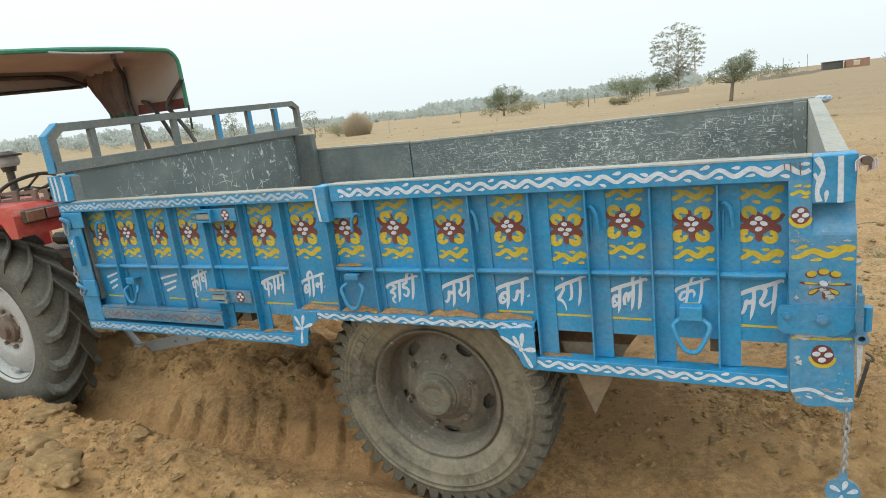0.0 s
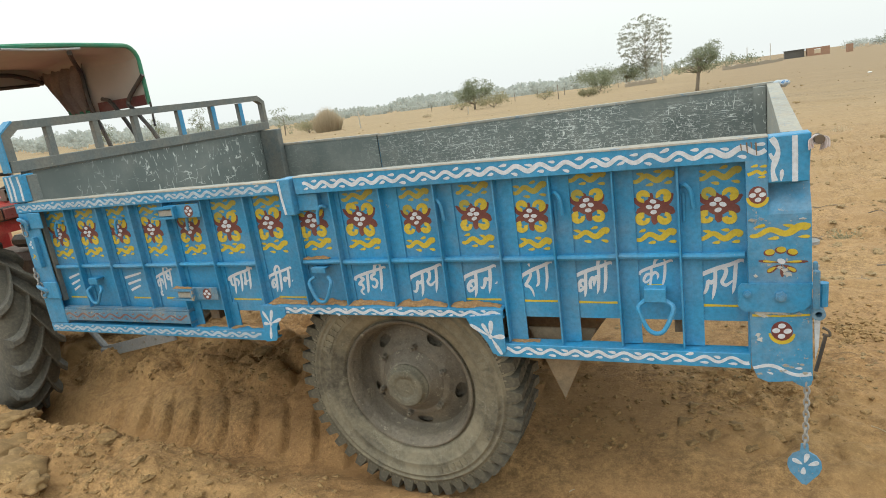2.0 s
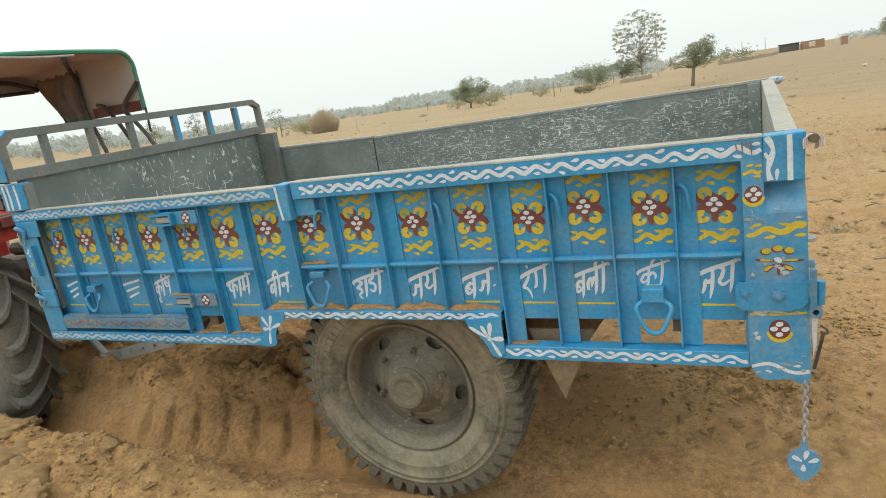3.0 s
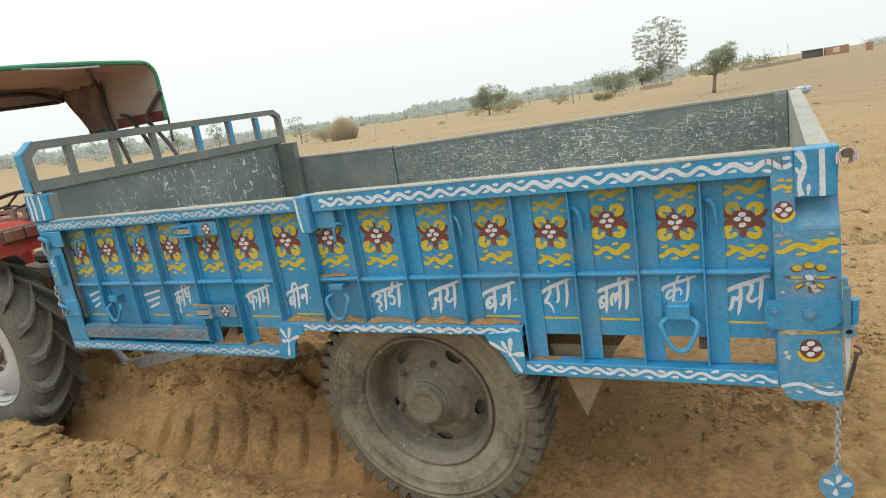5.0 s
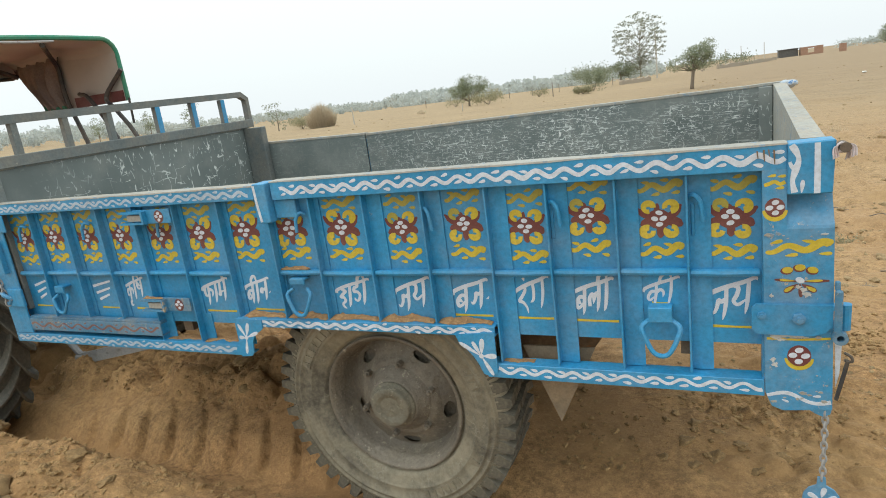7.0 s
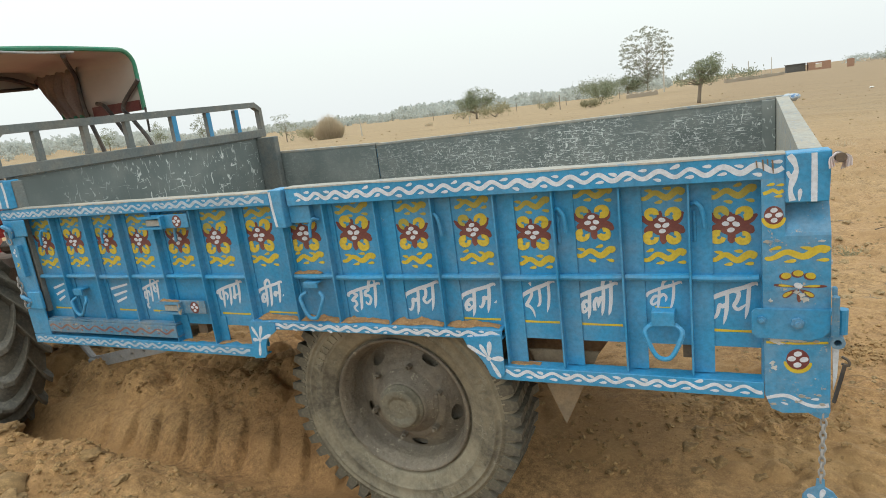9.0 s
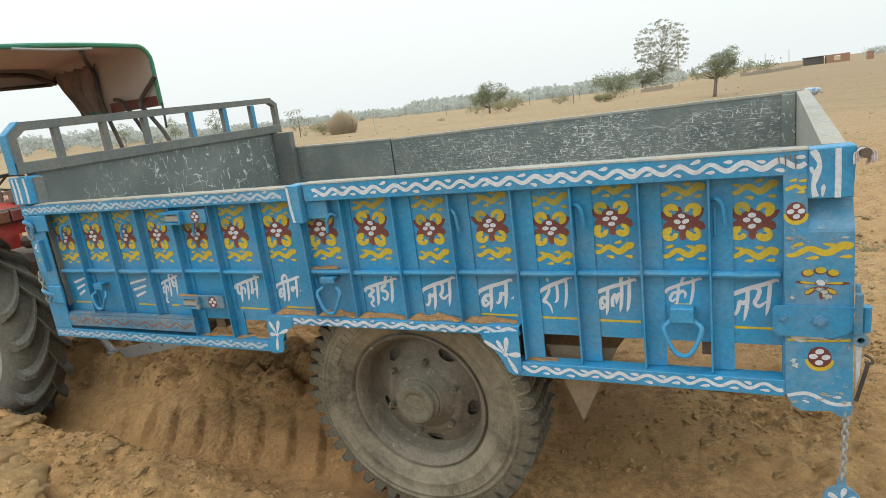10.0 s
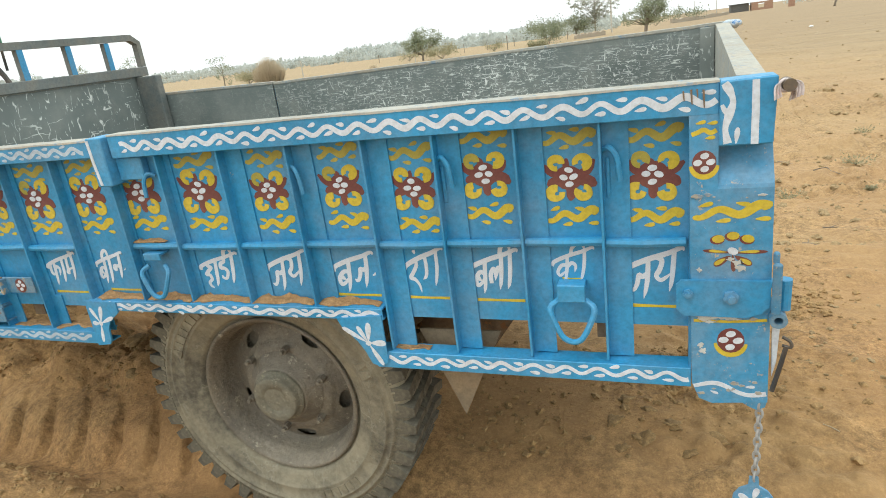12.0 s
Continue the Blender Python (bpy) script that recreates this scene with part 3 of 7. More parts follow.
# worn tops of the rails
for x0, x1, z in ((-1.640, -0.030, 1.4245), (-3.225, -1.720, 1.4145)):
    bm = bmesh.new()
    n = 40
    rows = []
    for k in range(n + 1):
        x = x0 + (x1 - x0) * k / n
        w = 0.0015 * noise.noise((x * 9, z, 0))
        rows.append([bm.verts.new(c) for c in ((x, FACE - 0.0075, z - 0.002 + 2 * w), (x, FACE - 0.006, z + 0.003 + w), (x, FACE + 0.045, z + 0.004 - w), (x, FACE + 0.045, z - 0.005))])
    for a, b in zip(rows, rows[1:]):
        for j in range(4):
            bm.faces.new((a[j], a[(j + 1) % 4], b[(j + 1) % 4], b[j]))
    bm.faces.new(rows[0]); bm.faces.new(rows[-1][::-1])
    part("worn_edge", bm, PALE_EDGE, trailer, "bare scuffed top edge")


# ---- brush-painted borders and motifs ----
DEC = 0.0005


def wave_border(parent, x0, x1, zc, amp, pitch, width, mat, dots=True, ph=0.0, y=FACE - 0.006, slope=0.0, dot=0.010, sd=1):
    """A hand-drawn wave with a dab in each bend."""
    rnd = random.Random(sd)
    b = bmesh.new()
    n = max(8, int((x1 - x0) / pitch * 18))
    line, wide = [], []
    for k in range(n + 1):
        x = x0 + (x1 - x0) * k / n
        wob = 0.12 * noise.noise((x * 7, sd, 0.3))
        line.append((x, zc + slope * (x - x0) + amp * math.sin(2 * math.pi * (x - x0) / pitch + ph + wob * 5) * (1 + wob)))
        wide.append(width * (1 + 0.35 * noise.noise((x * 12, sd, 1.7))))
    ribbon(b, line, wide, y - DEC, y)
    if dots:
        k = 0
        while True:
            x = x0 + pitch * (k * 0.5 + 0.25 - ph / (2 * math.pi))
            if x > x1 - 0.012:
                break
            if x > x0 + 0.006:
                sgn = -1 if k % 2 == 0 else 1
                prism(b, drop(x - dot * 0.9 + rnd.uniform(-0.003, 0.003), zc + slope * (x - x0) + sgn * (amp * 0.75 + dot * 0.45) * (0.98 + rnd.uniform(-0.1, 0.15)), dot * rnd.uniform(1.7, 2.3), dot * rnd.uniform(0.95, 1.25), rnd.uniform(-0.35, 0.35)), y - DEC * 1.7, y)
            k += 1
    return part("wave_border", b, mat, parent, "")


wave_border(top_rear, -1.600, -0.035, 1.391, 0.0098, 0.083, 0.0135, WHITE, ph=0.8, dot=0.0130, sd=2)
wave_border(top_front, -2.320, -1.745, 1.390, 0.0080, 0.074, 0.0118, WHITE_THIN, sd=3, dot=0.0112)
wave_border(top_front, -3.320, -2.335, 1.389, 0.0080, 0.072, 0.0115, WHITE_THIN, sd=4, dot=0.0110)
wave_border(low_front, -3.315, -1.960, 0.764, 0.0072, 0.078, 0.0112, WHITE_THIN, sd=5, dot=0.0108)
wave_border(arch_rail, -1.900, -0.870, 0.885, 0.0068, 0.082, 0.0112, WHITE, sd=6, dot=0.0105)
wave_border(low_rear, -0.860, -0.085, 0.749, 0.0085, 0.081, 0.0108, WHITE, sd=7, dot=0.0120, ph=1.6)
wave_border(red_rail, -3.190, -2.365, 0.834, 0.0100, 0.100, 0.0085, MAROON_FADED, sd=8, dot=0.009)


bm = bmesh.new()
for x, z0, z1, w in ((-0.098, 1.412, 1.392, 0.0035), (-0.083, 1.414, 1.384, 0.0040), (-0.072, 1.414, 1.396, 0.0030), (-0.060, 1.412, 1.376, 0.0042)):
    ribbon(bm, [(x, z0), (x + 0.001, (z0 + z1) / 2), (x + 0.002, z1)], [w, w * 0.9, w * 0.5], FACE - 0.0085, FACE - 0.006)
part("paint_drips", bm, RUSTY, top_rear, "dark paint drips")


def flower_mesh(seed):
    """A butterfly flower: four curled yellow petals and maroon wings round a heart of white dabs."""
    rnd = random.Random(seed)
    b = bmesh.new()
    j = lambda s: rnd.uniform(-s, s)
    layer = iter(range(100))
    lift = lambda base: -DEC * (base + 0.05 * next(layer))
    dab = lambda x, z, p, q, a, up, mi: prism(b, ellipse(x + j(0.002), z + j(0.002), p * (1 + j(0.06)), q * (1 + j(0.06)), a + j(0.12), 16), lift(up), 0, mi)
    dab(0, 0, 0.040, 0.036, 0, 1.0, 0)
    # wings: two brush strokes to each side, and a leaf below
    for tip, bend, w in (((0.072, 0.042), (0.044, 0.012), 0.026), ((0.070, -0.028), (0.048, -0.012), 0.034), ((-0.068, 0.040), (-0.044, 0.014), 0.022), ((-0.058, -0.018), (-0.040, -0.010), 0.026), ((0.005, -0.064), (0.003, -0.044), 0.025), ((-0.008, 0.050), (-0.006, 0.034), 0.018)):
        tip = (tip[0] + j(0.006), tip[1] + j(0.005))
        line = [(p.x, p.y) for p in curve_pts([(0, 0, 0), (bend[0], bend[1], 0), (tip[0], tip[1], 0)], 4)]
        n = len(line)
        ribbon(b, line, [w * (0.7 + 0.3 * math.sin(math.pi * k / (n - 1))) * (1.0 if k < n - 2 else 0.75 if k == n - 2 else 0.40) for k in range(n)], lift(1.3), 0, 0)
    # petals: a loaded brush turned almost full circle, leaving a slit towards the heart
    for x, z, r, w, mi in ((-0.033, 0.040, 0.0145, 0.0235, 4 if seed % 2 else 1), (0.036, 0.040, 0.0155, 0.0262, 1), (-0.038, -0.044, 0.0155, 0.0262, 1), (0.038, -0.043, 0.0150, 0.0250, 1)):
        back = math.atan2(-z, -x) + j(0.25)
        gap = 0.58 + j(0.12)
        turn = [back + gap + (2 * math.pi - 2 * gap) * k / 18 for k in range(19)]
        line = [(x + j(0.0006) + r * 1.08 * math.cos(t), z + r * 0.96 * math.sin(t)) for t in turn]
        ribbon(b, line, [w * (0.62 + 0.38 * math.sin(math.pi * min(1.0, (k + 1.5) / 14))) for k in range(19)], lift(2.2), 0, mi)
    for x, z, a in ((-0.001, 0.021, 0.1), (-0.0150, 0.002, 0.0), (0.0145, 0.001, 0.0), (0.0015, -0.019, 0.2)):
        dab(x, z, 0.0122, 0.0080, a + j(0.3), 4.4, 2)
    return finish("flower_motif", b, [MAROON, YELLOW, WHITE, BLUE, YELLOW_THIN_SHADED])


def scroll_mesh(seed, mat):
    """A waving brush stroke, thin at its start and loaded at its end, with dabs in the bends."""
    rnd = random.Random(seed)
    b = bmesh.new()
    n = 60
    shift = rnd.uniform(-0.4, 0.4)
    line = [(-0.066 + 0.130 * k / n, 0.0088 * math.sin(2 * math.pi * 1.9 * k / n + 3.6 + shift) * (0.8 + 0.3 * k / n) + 0.006 * k / n) for k in range(n + 1)]
    wide = [0.0178 * (0.66 + 0.64 * k / n) * (0.35 if k in (0, n) else 0.75 if k in (1, n - 1) else 1.0) for k in range(n + 1)]
    ribbon(b, line, wide, -DEC, 0)
    for x, z in ((-0.046, 0.0185), (0.016, 0.0215), (-0.016, -0.0195), (0.046, -0.0165)):
        prism(b, drop(x - 0.011 + rnd.uniform(-0.004, 0.004), z + rnd.uniform(-0.0015, 0.0015), 0.026, 0.0145, rnd.uniform(-0.3, 0.3), 14), -DEC * 1.7, 0)
    return finish("scroll_motif", b, mat)


FLOWERS = [flower_mesh(k) for k in (1, 2, 3, 4, 5)]
SCROLLS = [scroll_mesh(k, YELLOW) for k in (4, 5, 6)]
# upper row: thinner paint, rail shade included in its colour
THIN_SHADED_SCROLLS = [scroll_mesh(k, YELLOW_THIN_SHADED) for k in (4, 5, 6)]
CENTRES = [-3.135, -2.925, -2.712, -2.502, -2.272, -2.060, -1.836, -1.625, -1.403, -1.166, -0.940, -0.737, -0.546, -0.344, -0.160]
rnd = random.Random(9)
for k, x in enumerate(CENTRES):
    s = 0.84 if k > 8 else 0.98 if k > 4 else 0.92
    z = 1.241 + rnd.uniform(-0.004, 0.004) - (0.010 if k == 11 else 0) + (0.008 if k == 12 else 0) - (0.004 if k > 8 else 0) - (0.006 if k == 14 else 0)
    sx = 0.90 if k == 0 else s
    wide = 0.92 if k > 8 else 1.08 if k > 4 else 0.98
    y = SKIN - 0.0002
    piece("flower_motif", FLOWERS[k % 5], (x, y, z), near_sheet, rnd.uniform(-0.06, 0.06), (sx, 1, s))
    for dz in (0.087, -0.098):
        if k == 7 and dz > 0:
            continue
        piece("scroll_motif", (THIN_SHADED_SCROLLS if dz > 0 else SCROLLS)[(k + (dz > 0)) % 3], (x + 0.004, y, z + dz + rnd.uniform(-0.003, 0.003)), near_sheet, rnd.uniform(-0.05, 0.05), (wide, 1, 1.0))


STEM = [(0.72, 1.0), (0.72, 0.55), (0.69, 0.20), (0.62, -0.08)]
# brush strokes of each letter in a unit square hung from its headline: (advance, strokes)
LETTERS = {
    "ज": (0.98, [STEM, [(0.72, 0.60), (0.52, 0.54), (0.38, 0.60), (0.34, 0.38), (0.20, 0.22), (0.02, 0.32)]]),
    "य": (0.95, [STEM, [(0.06, 0.98), (0.26, 0.84), (0.22, 0.62), (0.10, 0.46), (0.30, 0.30), (0.70, 0.44)]]),
    "ब": (0.98, [STEM, [(0.70, 0.58), (0.40, 0.66), (0.16, 0.50), (0.22, 0.26), (0.48, 0.28), (0.70, 0.46)], [(0.22, 0.54), (0.52, 0.34)]]),
    "र": (0.62, [[(0.30, 1.0), (0.42, 0.82), (0.22, 0.58), (0.10, 0.50), (0.30, 0.40), (0.48, 0.14), (0.58, -0.12)]]),
    "ं": (0.0, [[(-0.30, 1.20), (-0.22, 1.28)]]),
    "ग": (0.90, [STEM, [(0.20, 1.0), (0.26, 0.66), (0.22, 0.38), (0.08, 0.28)]]),
    "ल": (0.98, [STEM, [(0.10, 0.18), (0.08, 0.50), (0.26, 0.64), (0.38, 0.44), (0.36, 0.26)], [(0.36, 0.42), (0.52, 0.62), (0.72, 0.58)]]),
    "ी": (0.55, [[(0.26, 1.0), (0.26, 0.50), (0.22, 0.10), (0.14, -0.14)], [(-0.34, 1.02), (-0.28, 1.24), (-0.04, 1.34), (0.18, 1.24), (0.26, 1.0)]]),
    "ि": (0.52, [[(0.26, 1.0), (0.26, 0.50), (0.22, 0.10), (0.16, -0.08)], [(0.26, 1.0), (0.30, 1.24), (0.56, 1.32), (0.86, 1.20), (0.96, 1.02)]]),
    "क": (1.02, [[(0.52, 1.0), (0.52, 0.55), (0.50, 0.20), (0.44, -0.06)], [(0.52, 0.62), (0.26, 0.68), (0.10, 0.48), (0.24, 0.30), (0.52, 0.44)], [(0.52, 0.56), (0.74, 0.66), (0.92, 0.52), (0.86, 0.28)]]),
    "ह": (0.84, [[(0.44, 1.0), (0.42, 0.84), (0.66, 0.74), (0.40, 0.62), (0.20, 0.54), (0.50, 0.44), (0.60, 0.28), (0.36, 0.18), (0.46, 0.02), (0.70, -0.10)]]),
    "ा": (0.46, [[(0.24, 1.0), (0.24, 0.50), (0.21, 0.16), (0.14, -0.06)]]),
    "ड": (0.86, [[(0.48, 1.0), (0.46, 0.84), (0.20, 0.78), (0.18, 0.60), (0.48, 0.56), (0.66, 0.38), (0.52, 0.16), (0.26, 0.18), (0.20, 0.32)]]),
    "न": (0.94, [STEM, [(0.72, 0.54), (0.44, 0.50), (0.20, 0.56), (0.12, 0.42), (0.26, 0.36), (0.32, 0.48)]]),
    "फ": (1.02, [[(0.50, 1.0), (0.50, 0.55), (0.48, 0.20), (0.42, -0.06)], [(0.12, 1.0), (0.10, 0.62), (0.24, 0.46), (0.50, 0.50)], [(0.50, 0.66), (0.74, 0.72), (0.92, 0.54), (0.82, 0.30)]]),
    "म": (0.94, [STEM, [(0.22, 1.0), (0.24, 0.66), (0.20, 0.42), (0.10, 0.34), (0.22, 0.28), (0.30, 0.42), (0.72, 0.46)]]),
    "ष": (0.94, [STEM, [(0.14, 1.0), (0.14, 0.66), (0.30, 0.48), (0.72, 0.50)], [(0.20, 0.86), (0.62, 0.54)]]),
    "ृ": (0.0, [[(-0.46, -0.02), (-0.66, -0.14), (-0.58, -0.30), (-0.34, -0.28)]]),
    "र्": (0.0, [[(-0.34, 1.02), (-0.30, 1.20), (-0.14, 1.26), (-0.02, 1.18)]]),
    ".": (0.30, [[(0.12, 0.30), (0.20, 0.24)]]),
}


def word_mesh(letters, seed):
    """A word in brush letters: pressed at the start of a stroke, lifted to a point at its end."""
    rnd = random.Random(seed)
    total = sum(LETTERS[c][0] for c in letters)
    b = bmesh.new()
    layer = 0

    def lay(line, width):
        nonlocal layer
        layer += 1
        pts = []
        for p in curve_pts([(x, z, 0) for x, z in line], 5):
            u, top = p.x / total, p.y
            pts.append((u - 0.5 + 0.05 * (top - 0.5), -0.35 + 0.70 * top + 0.28 * (u - 0.5)))
        n = len(pts)
        # widths are true in metres once the word is scaled to its place
        wide = [width * (0.72 + 0.45 * math.sin(math.pi * min(1.0, 0.25 + 0.8 * k / (n - 1)))) * (1.0 if k < n - 3 else (0.80, 0.50, 0.16)[k - n + 3]) for k in range(n)]
        ribbon(b, pts, wide, [-0.02 - 0.006 * layer - 0.005 * k / n for k in range(n)], 0.0)

    at = 0.0
    for c in letters:
        step_on, strokes = LETTERS[c]
        for line in strokes:
            lay([(at + x + rnd.uniform(-0.015, 0.015), z + rnd.uniform(-0.02, 0.02)) for x, z in line], 0.086)
        at += step_on
    end = total - (0.30 if letters[-1] == "." else 0.0)
    lay([(-0.16, 0.78), (-0.04, 0.92), (end * 0.35, 0.99), (end * 0.75, 1.0), (end + 0.02, 1.04), (end + 0.14, 0.94)], 0.092)
    return finish("painted_word", b, WHITE)


WORDS = [(("क", "ृ", "ि", "ष"), -2.500, 0.998, 0.104, 0.088), (("फ", "ा", "म", "र्"), -2.048, 0.993, 0.124, 0.095), (("ब", "ी", "न", "."), -1.828, 1.000, 0.122, 0.090), (("ह", "ा", "ड", "ी"), -1.402, 0.992, 0.128, 0.092),
         (("ज", "य"), -1.163, 0.990, 0.120, 0.105), (("ब", "ज", "."), -0.940, 0.990, 0.128, 0.102), (("र", "ं", "ग"), -0.738, 0.994, 0.096, 0.106), (("ब", "ल", "ी"), -0.547, 0.992, 0.112, 0.100),
         (("क", "ी"), -0.347, 1.010, 0.086, 0.078), (("ज", "य"), -0.161, 0.990, 0.112, 0.106)]
for k, (letters, x, z, w, h) in enumerate(WORDS):
    piece("painted_word", word_mesh(letters, 50 + k), (x, SKIN - 0.0003, z), near_sheet, 0.0, (w, 0.02, h * 1.22))
# names: plain bars
for x, w in ((-3.115, 0.085), (-2.700, 0.115)):
    bm = bmesh.new()
    for dz, f in ((0.030, 1.0), (-0.002, 0.8), (-0.032, 0.6)):
        ribbon(bm, [(x - w / 2 * f, 0.995 + dz - 0.012), (x + w / 2 * f, 0.995 + dz + 0.012)], [0.012, 0.009], SKIN - DEC, SKIN)
    part("painted_bar", bm, WHITE, near_sheet)
# thin yellow lines under the words
for x0, x1, z in ((-3.180, -3.030, 0.914), (-2.730, -2.590, 0.914), (-2.515, -2.380, 0.914), (-2.110, -1.960, 0.913), (-0.800, -0.672, 0.920), (-0.602, -0.472, 0.917), (-0.374, -0.328, 0.978), (-0.212, -0.092, 0.911), (-1.020, -0.875, 0.924), (-1.86, -1.72, 0.925)):
    bm = bmesh.new()
    ribbon(bm, [(x0, z), ((x0 + x1) / 2, z - 0.001), (x1, z - 0.001)], [0.009, 0.006, 0.008], SKIN - DEC, SKIN)
    part("painted_line", bm, YELLOW, near_sheet)

# ---- fittings of the near side ----
# middle post between the two boards
bm = bmesh.new()
box(bm, -1.708, -1.652, FACE - 0.022, FACE + 0.055, 1.281, 1.424, 0.003)
box(bm, -1.652, -1.560, FACE + 0.012, SKIN, 1.290, 1.358, 0.003)
mid_post = part("middle_post", bm, BLUE, trailer)
bm = bmesh.new()
ribbon(bm, [(-1.700, 1.418), (-1.697, 1.35), (-1.690, 1.286)], 0.010, FACE - 0.0235, FACE - 0.022)
part("painted_line", bm, WHITE, mid_post)
bm = bmesh.new()
box(bm, -1.688, -1.680, SKIN - 0.006, SKIN, 0.90, 1.281)
box(bm, -1.694, -1.688, FACE + 0.004, SKIN, 0.90, 1.285, 0.001)
part("rib", bm, BLUE, trailer)


def bent_hook(x, ztop, zlow, out=0.024, side=1):
    """A round bar bent over at the top and welded along the sheet."""
    b = bmesh.new()
    tube(b, curve_pts([(x - 0.020 * side, SKIN - 0.008, ztop - 0.004), (x - 0.004 * side, SKIN - out * 0.8, ztop + 0.004), (x + 0.012 * side, SKIN - out, ztop - 0.018), (x + 0.018 * side, SKIN - out, zlow + 0.03)], 4), 0.0062, 7)
    if side > 0:
        box(b, x - 0.014, x - 0.004, SKIN - 0.010, SKIN - 0.004, zlow - 0.012, ztop - 0.02, 0.002)
    part("hook", b, BLUE, trailer)


for x in (-1.062, -0.640, -0.246):
    bent_hook(x, 1.297, 1.196)
for x in (-3.100, -2.680, -2.238, -1.560):
    bent_hook(x, 1.300, 1.205, 0.024, -1)


def tie_ring(x, z, w, drop_by, tall=0.032):
    """A hinged plate with a bent rod loop hanging from it."""
    b = bmesh.new()
    box(b, x - w / 2, x + w / 2, FACE - 0.004, FACE + 0.002, z - tall, z + 0.012, 0.0015)
    box(b, x - w / 2, x + w / 2, FACE + 0.002, SKIN, z + 0.004, z + 0.012, 0.0015)
    pl = part("tie_plate", b, BLUE, trailer)
    b = bmesh.new()
    tube(b, curve_pts([(x - w * 0.48, FACE + 0.010, z - 0.030), (x - w * 0.78, FACE - 0.004, z - 0.045), (x - w * 0.70, FACE - 0.012, z - drop_by * 0.55), (x - w * 0.30, FACE - 0.016, z - drop_by * 0.97),
                       (x + w * 0.28, FACE - 0.016, z - drop_by), (x + w * 0.72, FACE - 0.012, z - drop_by * 0.58), (x + w * 0.80, FACE - 0.004, z - 0.045), (x + w * 0.48, FACE + 0.010, z - 0.030)], 5), 0.0075, 8)
    part("tie_loop", b, BLUE, pl)


tie_ring(-0.349, 0.966, 0.066, 0.127)
tie_ring(-1.606, 1.052, 0.064, 0.122, 0.010)
tie_ring(-2.930, 1.012, 0.060, 0.105, 0.018)


def board_latch(x, z, up):
    """A forked latch plate with a painted daisy."""
    b = bmesh.new()
    box(b, x - 0.095, x + 0.105, FACE - 0.002, FACE + 0.004, z - 0.028, z + 0.030, 0.002)
    pl = part("latch", b, BLUE if up else BLUE_DUSTY, trailer)
    b = bmesh.new()
    prism(b, [(x - 0.150, z + 0.018), (x - 0.150, z + 0.026), (x - 0.020, z + 0.026), (x - 0.020, z - 0.026), (x - 0.150, z - 0.026), (x - 0.150, z - 0.018), (x - 0.030, z - 0.018), (x - 0.030, z + 0.018)], FACE - 0.024, FACE - 0.0022)
    part("latch_fork", b, BLUE if up else BLUE_DUSTY, pl)
    b = bmesh.new()
    box(b, x - 0.115, x - 0.032, FACE - 0.016, FACE - 0.003, z - 0.014, z + 0.012, 0.002)
    part("latch_tongue", b, PALE_EDGE, pl, "rubbed pale tongue")
    daisy(pl, x + 0.045, z, 0.020, FACE - 0.002, 0.026)


def daisy(parent, x, z, r, y, field=0.0, crescent=False, n=4):
    b = bmesh.new()
    if crescent:
        line = [(x + 1.05 * field * math.cos(t), z + 1.05 * field * math.sin(t) - 0.003) for t in (math.pi + 0.15 + (math.pi - 0.3) * k / 12 for k in range(13))]
        ribbon(b, line, [0.006 + 0.008 * math.sin(math.pi * k / 12) for k in range(13)], y - DEC, y, 1)
    if field:
        prism(b, ellipse(x, z, field * 0.92, field, 0, 16), y - DEC * 1.6, y, 0)
    for k in range(n):
        a = math.pi / 2 + 2 * math.pi * k / n + 0.09 * math.sin(k * 5.1 + x * 40)
        prism(b, ellipse(x + r * 0.60 * math.cos(a), z + r * 0.66 * math.sin(a), r * (0.42 + 0.05 * math.sin(k * 3)), r * 0.31, 0.35 * math.sin(k * 2.3 + z * 30) if k % 2 else 0.25, 12), y - DEC * 2.8, y, 2)
    part("flower_motif", b, [MAROON, YELLOW, WHITE], parent)


board_latch(-2.255, 1.322, True)
board_latch(-2.262, 0.950, False)

# corner pieces either side of the wheel opening
bm = bmesh.new()
prism(bm, [(-1.935, 0.903), (-1.803, 0.900), (-1.803, 0.866), (-1.820, 0.852), (-1.846, 0.838), (-1.866, 0.805), (-1.872, 0.760), (-1.882, 0.746), (-1.935, 0.740)], FACE - 0.012, FACE - 0.006)
drop_plate = part("drop_plate", bm, BLUE, trailer)
bm = bmesh.new()
prism(bm, [(-1.000, 0.872), (-0.862, 0.886), (-0.862, 0.745), (-0.885, 0.726), (-0.912, 0.736), (-0.928, 0.775), (-0.948, 0.806), (-0.988, 0.846)], FACE - 0.012, FACE - 0.006)
gusset = part("gusset_plate", bm, BLUE, trailer)


def spray(parent, x, z, petals, y):
    b = bmesh.new()
    for a, ln, w in petals:
        prism(b, drop(x + 0.006 * math.cos(radians(a)), z + 0.006 * math.sin(radians(a)), ln, w, radians(a), 12), y - DEC, y)
    prism(b, ellipse(x, z, 0.0085, 0.0085, 0, 10), y - DEC * 1.7, y)
    part("flower_motif", b, WHITE, parent)


spray(drop_plate, -1.892, 0.823, ((72, 0.060, 0.022), (118, 0.058, 0.020), (22, 0.060, 0.020), (180, 0.030, 0.022), (258, 0.066, 0.019)), FACE - 0.012)
spray(gusset, -0.914, 0.800, ((82, 0.058, 0.024), (118, 0.052, 0.020), (148, 0.082, 0.020), (2, 0.048, 0.026), (298, 0.072, 0.020)), FACE - 0.012)

